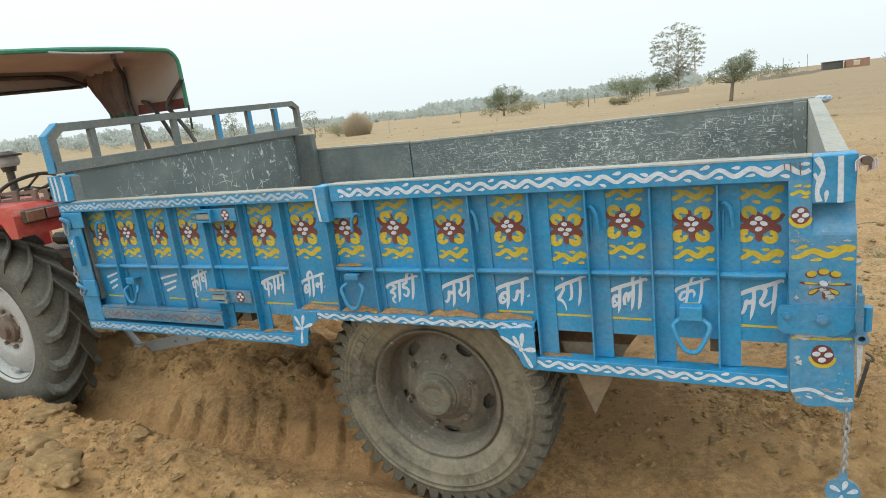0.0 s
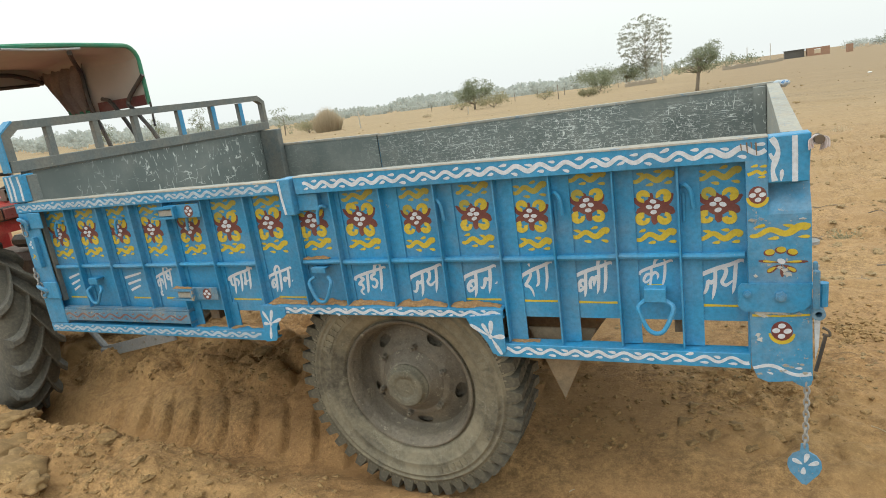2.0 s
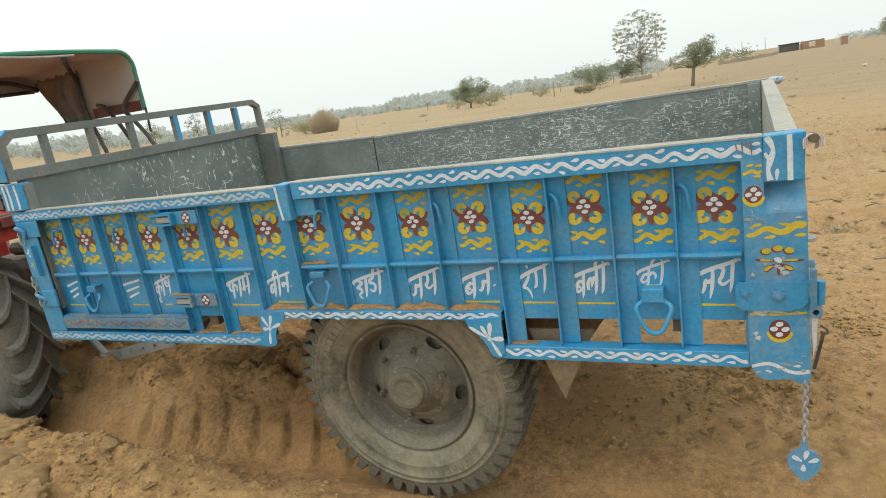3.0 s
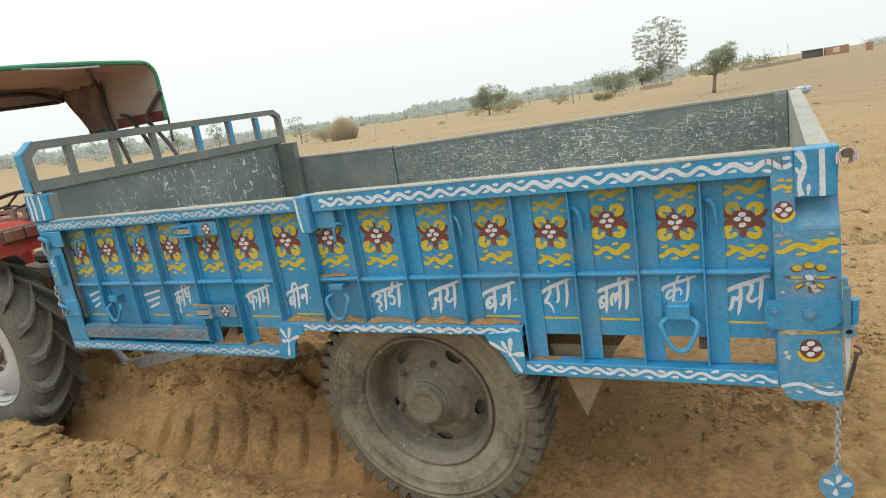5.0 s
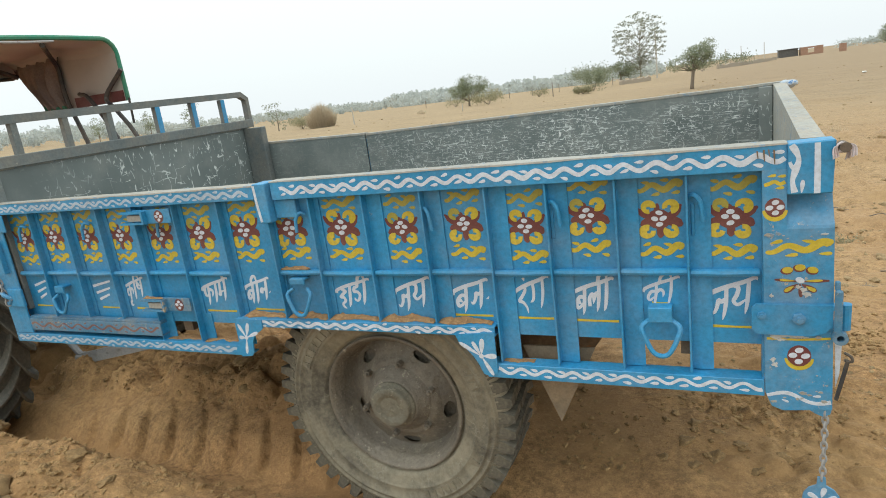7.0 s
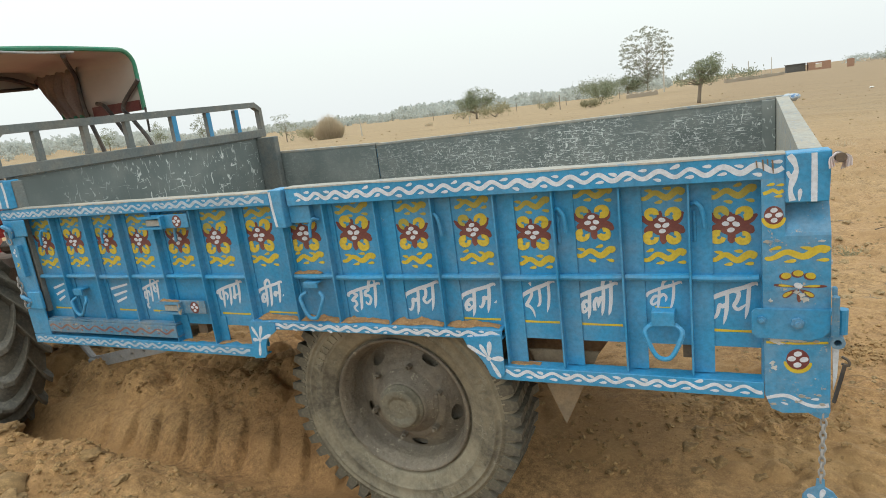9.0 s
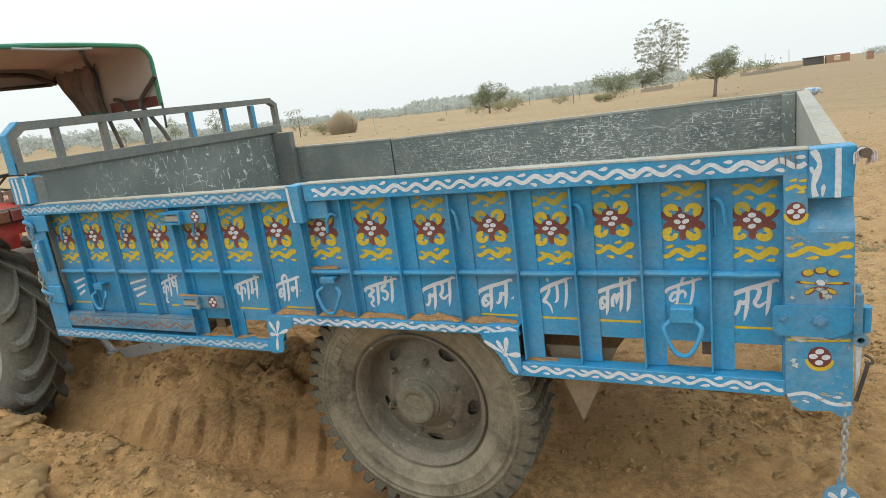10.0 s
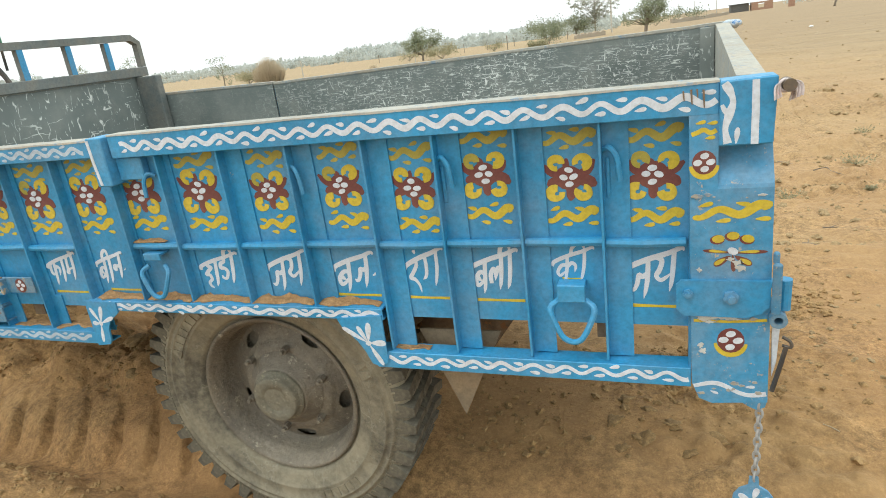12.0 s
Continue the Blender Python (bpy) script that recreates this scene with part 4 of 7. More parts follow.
# soil lying on the ledges
def ledge_soil(x0, x1, z, y0, y1, h, seed):
    b = bmesh.new()
    n, m = 18, 5
    rnd2 = random.Random(seed)
    grid = []
    for i in range(n + 1):
        row = []
        for jj in range(m + 1):
            u, w = i / n, jj / m
            x = x0 + (x1 - x0) * u
            e = math.sin(math.pi * min(1, u * 1.02)) ** 0.5 if 0 < u < 1 else 0
            hh = 0.62 * h * e * (0.35 + 0.65 * w) * (0.7 + 0.6 * noise.noise((x * 16, seed, w * 2)) + 0.35 * noise.noise((x * 50, seed, w * 7)) + (0.5 if u < 0.25 else 0.0))
            yf = y0 + (y1 - y0) * (0.34 + 0.42 * noise.noise((x * 21, seed * 1.3, 0.5)) + 0.2 * noise.noise((x * 70, seed, 0.1)))
            yf = min(max(yf, y0), y0 + (y1 - y0) * 0.8)
            row.append(b.verts.new((x, yf + (y1 - yf) * w, z + max(0.0008, hh * (0.02 if jj == 0 else 1)))))
        grid.append(row)
    for i in range(n):
        for jj in range(m):
            b.faces.new((grid[i][jj], grid[i + 1][jj], grid[i + 1][jj + 1], grid[i][jj + 1]))
    front = [b.verts.new((v.co.x, v.co.y, z)) for v in (r[0] for r in grid)]
    for i in range(n):
        b.faces.new((front[i], front[i + 1], grid[i + 1][0], grid[i][0]))
    base = Vector(((x0 + x1) / 2, (y0 + y1) / 2, z + 0.005 * (-(x0 + x1) / 2) + 0.0008))
    bmesh.ops.translate(b, verts=b.verts, vec=(-base.x, -base.y, -z))
    single("spilled_soil", b, DRY_SOIL, base, "dry brown soil spilled on a ledge of the blue trailer", "soil", "soil on the ledges", smooth=True)


for x0, x1, h, sd in ((-1.900, -1.700, 0.032, 1), (-1.685, -1.506, 0.036, 2), (-1.498, -1.292, 0.030, 3), (-1.284, -1.074, 0.036, 4), (-1.064, -0.868, 0.026, 5)):
    ledge_soil(x0, x1, 0.9022, FACE - 0.004, SKIN - 0.004, h, sd)
for x0, x1, h, sd in ((-0.845, -0.74, 0.005, 6),):
    ledge_soil(x0, x1, 0.7722, FACE, SKIN, h, sd)
ledge_soil(-2.345, -2.160, 0.7862, FACE, SKIN + 0.02, 0.012, 9)
ledge_soil(-2.135, -1.945, 0.7862, FACE, SKIN + 0.02, 0.012, 10)
ledge_soil(-1.690, -1.560, 1.0905, FACE + 0.012, SKIN - 0.001, 0.020, 11)
ledge_soil(-2.400, -2.290, 0.9764, FACE - 0.022, FACE - 0.002, 0.020, 12)

# rear corner: end plate with a rolled recess under the top bracket
bm = bmesh.new()
prism(bm, [(-0.087, 1.362), (-0.030, 1.362), (-0.030, 1.205), (0.0765, 1.205), (0.0835, 0.694), (-0.034, 0.682), (-0.062, 0.694), (-0.078, 0.735)], FACE - 0.006, FACE + 0.002)
for k in range(12):
    a0, a1 = k / 12, (k + 1) / 12
    y0, y1 = (FACE - 0.006 + 0.050 * math.sin(a * math.pi / 2) ** 1.5 for a in (a0, a1))
    z0, z1 = 1.205 + 0.098 * a0, 1.205 + 0.098 * a1
    vs = [bm.verts.new(c) for c in ((-0.030, y0, z0), (0.0765, y0, z0), (0.0765, y1, z1), (-0.030, y1, z1))]
    bm.faces.new(vs)
end_plate = part("end_plate", bm, BLUE_WORN, trailer, "worn blue end plate with paint flaked off")
bm = bmesh.new()
box(bm, 0.060, 0.0755, FACE + 0.046, FACE + 0.07, 0.70, 1.294)
part("corner_return", bm, BLUE_WORN, trailer)
bm = bmesh.new()
box(bm, 0.060, 0.0755, FACE + 0.003, FACE + 0.046, 0.70, 1.204)
part("corner_return", bm, BLUE_WORN, trailer)
bm = bmesh.new()
box(bm, -0.085, -0.079, FACE + 0.003, SKIN + 0.01, 0.74, 1.36)
part("rib", bm, BLUE, trailer)
bm = bmesh.new()
prism(bm, [(-0.030, 1.426), (0.0735, 1.429), (0.0690, 1.297), (-0.030, 1.296)], FACE - 0.016, FACE + 0.046)
bmesh.ops.bevel(bm, geom=bm.edges[:], offset=0.003, segments=1, affect="EDGES", profile=0.5)
bracket = part("corner_bracket", bm, BLUE, trailer)
bm = bmesh.new()
yb = FACE - 0.016
stroke = [(p.x, p.y) for p in curve_pts([(-0.022, 1.422, 0), (-0.012, 1.405, 0), (-0.006, 1.384, 0), (-0.013, 1.358, 0), (-0.019, 1.332, 0), (-0.014, 1.302, 0)], 6)]
ribbon(bm, stroke, [0.0135 + 0.003 * math.sin(k * 0.45) for k in range(len(stroke))], yb - DEC, yb)
stroke = [(p.x, p.y) for p in curve_pts([(-0.026, 1.380, 0), (-0.021, 1.369, 0), (-0.012, 1.360, 0)], 5)]
ribbon(bm, stroke, [0.007 + 0.0006 * k for k in range(len(stroke))], yb - DEC * 1.6, yb)
prism(bm, drop(0.001, 1.300, 0.034, 0.014, radians(85)), yb - DEC, yb)
ribbon(bm, [(0.034, 1.424), (0.035, 1.37), (0.035, 1.298)], [0.013, 0.014, 0.014], yb - DEC, yb)
part("painted_line", bm, WHITE, bracket)
yb = FACE - 0.006
daisy(end_plate, -0.057, 1.263, 0.021, yb, 0.0255, True)
daisy(end_plate, 0.003, 0.850, 0.025, yb, 0.031, True)
bm = bmesh.new()
ribbon(bm, [(p.x, p.y) for p in curve_pts([(-0.082, 1.322, 0), (-0.070, 1.326, 0), (-0.058, 1.331, 0), (-0.046, 1.324, 0), (-0.034, 1.329, 0)], 4)], 0.0095, yb - DEC, yb)
for k, (x, z, a) in enumerate(((-0.074, 1.344, 0.2), (-0.052, 1.343, 0.1), (-0.056, 1.313, 0.1))):
    prism(bm, drop(x, z, 0.020, 0.011, a), yb - DEC * (1.5 + 0.1 * k), yb)
part("scroll_motif", bm, YELLOW, end_plate)
piece("scroll_motif", SCROLLS[1], (-0.002, yb, 1.152), end_plate, -0.05, (1.16, 1, 0.95))
bm = bmesh.new()
for x, z, a in ((-0.027, 1.094, 0.1), (0.002, 1.101, 0.0), (0.031, 1.094, -0.2)):
    prism(bm, ellipse(x - 0.002, z - 0.002, 0.0150, 0.0108, a, 12), yb - DEC * (1 + 2 * abs(x)), yb, 0)
    prism(bm, ellipse(x, z, 0.0125, 0.0088, a, 12), yb - DEC * 1.9, yb, 1)
for x, z, ln, a, w in ((0.004, 1.062, 0.062, 3.05, 0.011), (0.000, 1.062, 0.070, 0.04, 0.011), (-0.002, 1.055, 0.040, 3.75, 0.021), (0.006, 1.055, 0.040, -0.55, 0.021), (0.002, 1.058, 0.040, -1.5, 0.014)):
    prism(bm, drop(x, z, ln, w, a, 14), yb - DEC * (1.2 + 0.1 * (a % 1)), yb, 0)
for x, z, ln, a, w in ((-0.012, 1.049, 0.026, 3.72, 0.0140), (0.016, 1.049, 0.026, -0.52, 0.0140), (0.014, 1.064, 0.040, 0.04, 0.0090), (-0.010, 1.064, 0.036, 3.05, 0.0085)):
    prism(bm, drop(x, z, ln, w, a), yb - DEC * 2.2, yb, 1)
prism(bm, ellipse(0.002, 1.066, 0.011, 0.008, -0.4, 10), yb - DEC * 2.8, yb, 2)
part("flower_motif", bm, [MAROON, YELLOW, WHITE], end_plate)
wave_border(end_plate, -0.074, 0.080, 0.732, 0.010, 0.150, 0.011, WHITE, ph=-0.3, y=yb, slope=-0.10, dot=0.009, sd=12)
bm = bmesh.new()
ribbon(bm, [(-0.075, 0.898), (0.0, 0.897), (0.075, 0.903)], [0.007, 0.006, 0.007], yb - DEC, yb)
part("painted_line", bm, YELLOW, end_plate)
rnd = random.Random(31)
for k in range(26):
    bm = bmesh.new()
    x, z = rnd.uniform(-0.07, 0.07), rnd.choice((0.893, 0.903, 0.91, 0.72, 0.745, 1.19, 0.71, 0.83, 0.80))
    z += rnd.uniform(-0.012, 0.012)
    r0 = 0.002 + 0.007 * rnd.random() ** 2
    pts = [(x + r0 * rnd.uniform(0.6, 1.6) * math.cos(a), z + r0 * rnd.uniform(0.35, 0.8) * math.sin(a)) for a in (2 * math.pi * i / 13 for i in range(13))]
    prism(bm, pts, yb - DEC * (2.9 + 0.05 * k), yb)
    part("paint_chip", bm, PALE_EDGE, end_plate)
for k, (x, z, r0, flat) in enumerate(((-0.052, 0.906, 0.012, 0.7), (-0.030, 0.910, 0.015, 0.45), (-0.008, 0.908, 0.014, 0.5), (0.010, 0.905, 0.010, 0.4), (-0.040, 0.896, 0.010, 0.4), (0.012, 1.040, 0.011, 0.7), (0.018, 1.028, 0.010, 0.9), (-0.002, 1.048, 0.007, 0.6), (-0.060, 0.836, 0.006, 1.2), (-0.055, 0.822, 0.008, 0.9), (-0.064, 1.022, 0.005, 1.0), (0.056, 1.190, 0.008, 0.35))):
    bm = bmesh.new()
    pts = [(x + r0 * rnd.uniform(0.5, 1.5) * math.cos(a), z + r0 * flat * rnd.uniform(0.4, 1.3) * math.sin(a)) for a in (2 * math.pi * i / 17 for i in range(17))]
    prism(bm, pts, yb - DEC * (4.4 + 0.05 * k), yb)
    part("paint_chip", bm, FLAKED, end_plate)
# strap plate, bolts and tailgate hinge
bm = bmesh.new()
prism(bm, [(-0.112, 0.990), (-0.102, 1.000), (0.078, 1.000), (0.078, 0.940), (0.060, 0.922), (0.030, 0.912), (-0.096, 0.914), (-0.112, 0.930)], FACE - 0.016, FACE - 0.007)
tube(bm, [(0.106, FACE + 0.004, 0.928), (0.107, FACE + 0.004, 0.998)], 0.015, 10)
box(bm, 0.076, 0.093, FACE - 0.018, FACE + 0.01, 0.985, 0.999, 0.002)
strap = part("hinge_strap", bm, BLUE, trailer)


def bolt(x, z, r, y):
    b = bmesh.new()
    prism(b, ellipse(x, z, r, r, 0.3, 6), y - r * 0.7, y)
    prism(b, ellipse(x, z, r * 0.5, r * 0.5, 0, 8), y - r * 1.25, y - r * 0.7)
    part("bolt", b, BLUE_WORN, strap)


bolt(0.0, 0.963, 0.016, FACE - 0.016)
bolt(-0.088, 0.970, 0.011, FACE - 0.016)
bm = bmesh.new()
box(bm, 0.079, 0.097, FACE - 0.030, FACE - 0.016, 0.925, 1.044, 0.004)
box(bm, 0.080, 0.092, FACE - 0.020, FACE - 0.006, 1.040, 1.066, 0.003)
part("hinge_bar", bm, BLUE_DUSTY, trailer)
bm = bmesh.new()
revolve(bm, [(0.009, FACE - 0.028), (0.018, FACE - 0.028), (0.018, FACE + 0.06), (0.009, FACE + 0.06)], (0.094, 0.912), 16, closed=True)
part("hinge_pipe", bm, BLUE_DUSTY, trailer)
bm = bmesh.new()
prism(bm, [(0.086, 0.89), (0.102, 0.893), (0.098, 0.80), (0.090, 0.76)], FACE + 0.0, FACE + 0.006)
part("hinge_leaf", bm, WHITE, trailer, "white-painted hinge leaf")
bm = bmesh.new()
tube(bm, curve_pts([(0.106, FACE - 0.01, 0.866), (0.121, FACE - 0.012, 0.856), (0.123, FACE - 0.012, 0.842), (0.106, FACE - 0.012, 0.846)], 4), 0.004, 6)
tube(bm, [(0.114, FACE - 0.014, 0.846), (0.105, FACE - 0.014, 0.80), (0.090, FACE - 0.014, 0.730)], 0.0052, 7)
part("hinge_pin", bm, BLACK, trailer, "dark steel tailgate pin")

# tow hitch at the rear of the frame: two flat round-ended plates, each with a pin hole
for z in (0.853, 0.742):
    bm = bmesh.new()
    n, cx, cy, r_out, r_in = 28, 0.177, 2.900, 0.042, 0.015
    rings = []
    for zz in (z, z - 0.013):
        outer, inner = [], []
        for k in range(n):
            a = 2 * math.pi * k / n
            ox, oy = cx + r_out * math.cos(a), cy + r_out * math.sin(a)
            if math.cos(a) < -0.05:
                ox, oy = 0.040, cy + math.copysign(r_out, math.sin(a)) * min(1.0, abs(math.sin(a)) * 1.4)
            outer.append(bm.verts.new((ox, oy, zz)))
            inner.append(bm.verts.new((cx + r_in * math.cos(a), cy + r_in * math.sin(a), zz)))
        rings.append((outer, inner))
    (o0, i0), (o1, i1) = rings
    for k in range(n):
        q = (k + 1) % n
        for f in ((o0[k], o0[q], i0[q], i0[k]), (o1[k], i1[k], i1[q], o1[q]), (o0[k], o1[k], o1[q], o0[q]), (i0[k], i0[q], i1[q], i1[k])):
            bm.faces.new(f)
    part("tow_plate", bm, STEEL, trailer, "dull grey round-ended tow plate")
bm = bmesh.new()
box(bm, 0.020, 0.062, 2.78, 3.02, 0.715, 0.874, 0.004)
part("tow_beam", bm, BLUE_DUSTY, trailer)

# tailgate
bm = skewed(bmesh.new())
def slanted(b, x0, x1, y0, y1, z0, z1, za, zb):
    """A board along y whose top runs from za to zb."""
    box(b, x0, x1, y0, y1, z0, z1)
    for v in b.verts:
        if abs(v.co.z - z1) < 1e-6:
            v.co.z = za + (zb - za) * (v.co.y - y0) / (y1 - y0)


slanted(bm, 0.004, 0.060, 2.002, 3.800, 0.80, 1.5, 1.425, 1.470)
part("tailgate", skewed(bm), PALE_EDGE, trailer, "grey tailgate, its top edge rubbed pale")
bm = bmesh.new()
tube(bm, [(0.090, FACE + 0.02, 1.408), (0.090, FACE - 0.036, 1.410)], 0.0125, 12)
part("latch_pin", bm, RUSTY, trailer, "dark round latch pin end")

# far side: two boards, grey inside, blue outside
FAR = 3.790
for x0, x1, za, zb in ((-3.17, -2.310, 1.448, 1.440), (-2.300, 0.040, 1.436, 1.475)):
    bm = bmesh.new()
    box(bm, x0, x1, FAR, FAR + 0.012, 0.90, 1.6)
    for v in bm.verts:
        if v.co.z > 1.5:
            v.co.z = (za + (zb - za) * (v.co.x - x0) / (x1 - x0)) - 0.012
    far_board = part("side_board", skewed(bm), BED_GREY, trailer, "grey scratched inside of the far side board")
    bm = bmesh.new()
    n = 30
    rows = []
    for k in range(n + 1):
        u = k / n
        x, z = x0 + (x1 - x0) * u, za + (zb - za) * u + 0.002 * noise.noise((u * 20, x0, 0))
        rows.append([bm.verts.new(c) for c in ((x, FAR - 0.004, z - 0.012), (x, FAR - 0.004, z), (x, FAR + 0.05, z), (x, FAR + 0.05, z - 0.06))])
    for a, b in zip(rows, rows[1:]):
        for j in range(4):
            bm.faces.new((a[j], a[(j + 1) % 4], b[(j + 1) % 4], b[j]))
    bm.faces.new(rows[0]); bm.faces.new(rows[-1][::-1])
    part("worn_edge", skewed(bm), PALE_EDGE, far_board, "pale worn top edge")
bm = bmesh.new()
box(bm, -3.17, 0.04, FAR + 0.014, FAR + 0.022, 0.86, 1.40)
part("side_sheet", skewed(bm), BLUE, trailer)
bm = bmesh.new()
box(bm, -0.06, 0.002, FAR - 0.03, FAR - 0.006, 0.9, 1.46, 0.003)
part("rear_corner_post", skewed(bm), BOARD_GREY, trailer, "dark grey inner corner post")

# load bed and frame under it
bm = bmesh.new()
box(bm, -3.22, 0.04, SKIN + 0.022, FAR - 0.002, 1.024, 1.046)
part("load_bed", bm, BED_GREY, trailer, "grey steel floor of the load bed")
for y in (2.45, 3.30):
    bm = bmesh.new()
    box(bm, -3.25, 0.02, y, y + 0.07, 0.74, 0.874, 0.004)
    part("frame_beam", bm, RUSTY, trailer)
for x in (-3.0, -2.3, -1.7, -1.0, -0.3):
    bm = bmesh.new()
    inset = 0.36 if -1.95 < x < -0.8 else 0.03
    box(bm, x, x + 0.05, SKIN + inset, 3.79 - inset, 0.805, 0.873)
    part("cross_member", bm, RUSTY, trailer)
bm = bmesh.new()
tube(bm, [(-1.357, 2.10, 0.511), (-1.357, 3.66, 0.511)], 0.045, 12)
box(bm, -1.42, -1.32, 2.44, 2.53, 0.54, 0.742)
box(bm, -1.42, -1.32, 3.29, 3.38, 0.54, 0.742)
part("axle", bm, RUSTY, trailer, "dusty steel axle")
# pointed mud flap
bm = bmesh.new()
prism(bm, [(-0.800, 0.80), (-0.560, 0.80), (-0.690, 0.522)], 2.018, 2.024)
flap = part("mud_flap", bm, FLAP_RUBBER, trailer, "brown dusty pointed mud flap")
# wheel guard behind the openings
bm = bmesh.new()
prism(bm, [(-0.95, 0.873), (-0.45, 0.873), (-0.604, 0.675), (-0.70, 0.54), (-0.95, 0.54)], 2.36, 2.366)
part("wheel_guard", bm, RUSTY, trailer)

# front corner post of the near side
bm = bmesh.new()
box(bm, -3.345, -3.215, FACE - 0.018, FACE + 0.055, 1.420, 1.552, 0.004)
npost = part("corner_bracket", bm, BLUE, trailer)
bm = bmesh.new()
for x in (-3.318, -3.285, -3.232):
    ribbon(bm, [(x, 1.546), (x + 0.004, 1.49), (x, 1.426)], 0.014, FACE - 0.0195, FACE - 0.018)
part("painted_line", bm, WHITE, npost)
bm = bmesh.new()
box(bm, -3.330, -3.200, FACE - 0.006, FACE + 0.002, 0.788, 1.364, 0.002)
box(bm, -3.330, -3.322, FACE + 0.002, FACE + 0.07, 0.788, 1.364)
box(bm, -3.252, -3.232, FACE - 0.030, FACE - 0.006, 1.09, 1.245, 0.002)
box(bm, -3.252, -3.160, FACE - 0.014, FACE - 0.006, 1.285, 1.364, 0.003)
box(bm, -3.280, -3.180, FACE - 0.020, FACE - 0.006, 0.925, 1.012, 0.003)
front_plate = part("front_plate", bm, BLUE, trailer)
daisy(front_plate, -3.290, 1.205, 0.022, FACE - 0.006, 0.0)
piece("scroll_motif", SCROLLS[2], (-3.286, FACE - 0.006, 1.140), front_plate, 0.1, (0.4, 1, 0.7))
bm = bmesh.new()
tube(bm, curve_pts([(-3.33, FACE - 0.01, 1.335), (-3.29, FACE - 0.03, 1.338), (-3.262, FACE - 0.02, 1.318), (-3.275, FACE - 0.016, 1.28)], 4), 0.010, 7)
part("latch_hook", bm, BLUE_WORN, trailer)
bm = bmesh.new()
tube(bm, curve_pts([(-3.335, FACE - 0.01, 0.99), (-3.29, FACE - 0.03, 0.985), (-3.262, FACE - 0.02, 0.965), (-3.285, FACE - 0.016, 0.94)], 4), 0.010, 7)
part("latch_hook", bm, BLUE_WORN, trailer)


def chain(parent, pts, link=0.042, r=0.0042, wide=0.024):
    """Separate links along a line, each turned a quarter from the last."""
    P = [Vector(p) for p in pts]
    total = sum((b - a).length for a, b in zip(P, P[1:]))
    n = max(2, int(total / (link * 0.72)))
    b = bmesh.new()
    ring = []
    for k in range(12):
        a = 2 * math.pi * k / 12
        ring.append(Vector((wide / 2 * math.cos(a), 0, link / 2 * math.sin(a))))
    rings = []
    for k, c in enumerate(ring):
        d = (ring[(k + 1) % 12] - ring[k - 1]).normalized()
        o = Vector((0, 1, 0))
        s = d.cross(o)
        rings.append([b.verts.new(c + (o * math.cos(t) + s * math.sin(t)) * r) for t in (2 * math.pi * j / 6 for j in range(6))])
    for k in range(12):
        p, q = rings[k], rings[(k + 1) % 12]
        for j in range(6):
            b.faces.new((p[j], p[(j + 1) % 6], q[(j + 1) % 6], q[j]))
    me = finish("link", b, STEEL, True)
    for k in range(n):
        f = (k + 0.5) / n * total
        for a, c in zip(P, P[1:]):
            seg = (c - a).length
            if f <= seg:
                d = (c - a).normalized()
                q = Vector((0, 0, 1)).rotation_difference(d).to_matrix() @ Matrix.Rotation(radians(50 + 90 * (k % 2)), 3, "Z")
                piece("link", me, a + d * f, parent, euler=q.to_euler())
                break
            f -= seg


chain(trailer, [(-3.318, FACE - 0.014, 1.31), (-3.300, FACE - 0.014, 1.25)], 0.034, 0.004, 0.02)
chain(trailer, [(-3.322, FACE - 0.014, 1.08), (-3.305, FACE - 0.014, 0.93)], 0.034, 0.004, 0.02)
# hanging chain with a painted pendant
bm = bmesh.new()
prism(bm, [(0.01, 0.700), (0.085, 0.700), (0.080, 0.676), (0.062, 0.668), (0.045, 0.676)], FACE + 0.0, FACE + 0.010)
part("chain_lug", bm, BLUE_WORN, trailer)
chain(trailer, [(0.070, FACE + 0.006, 0.685), (0.067, FACE + 0.008, 0.462)], 0.027, 0.0032, 0.0145)
bm = bmesh.new()
px, pz = 0.065, 0.398
half = [(0.010, 0.074), (0.012, 0.048), (0.032, 0.036), (0.045, 0.016), (0.047, -0.004), (0.040, -0.026), (0.024, -0.046), (0.006, -0.068)]
pts = [(px + x, pz + z) for x, z in half] + [(px - x, pz + z) for x, z in reversed(half)]
prism(bm, pts, FACE + 0.004, FACE + 0.010)
pendant = part("pendant", bm, BLUE_WORN, trailer, "blue tin pendant with a white flower")
bm = bmesh.new()
for x, z, a, ln in ((0.0, 0.010, 75, 0.034), (-0.006, 0.004, 150, 0.032), (0.010, 0.002, 25, 0.032), (-0.002, -0.006, 265, 0.026)):
    prism(bm, drop(px + x, pz + z, ln, 0.020, radians(a)), FACE + 0.0025, FACE + 0.004)
part("flower_motif", bm, WHITE, pendant)

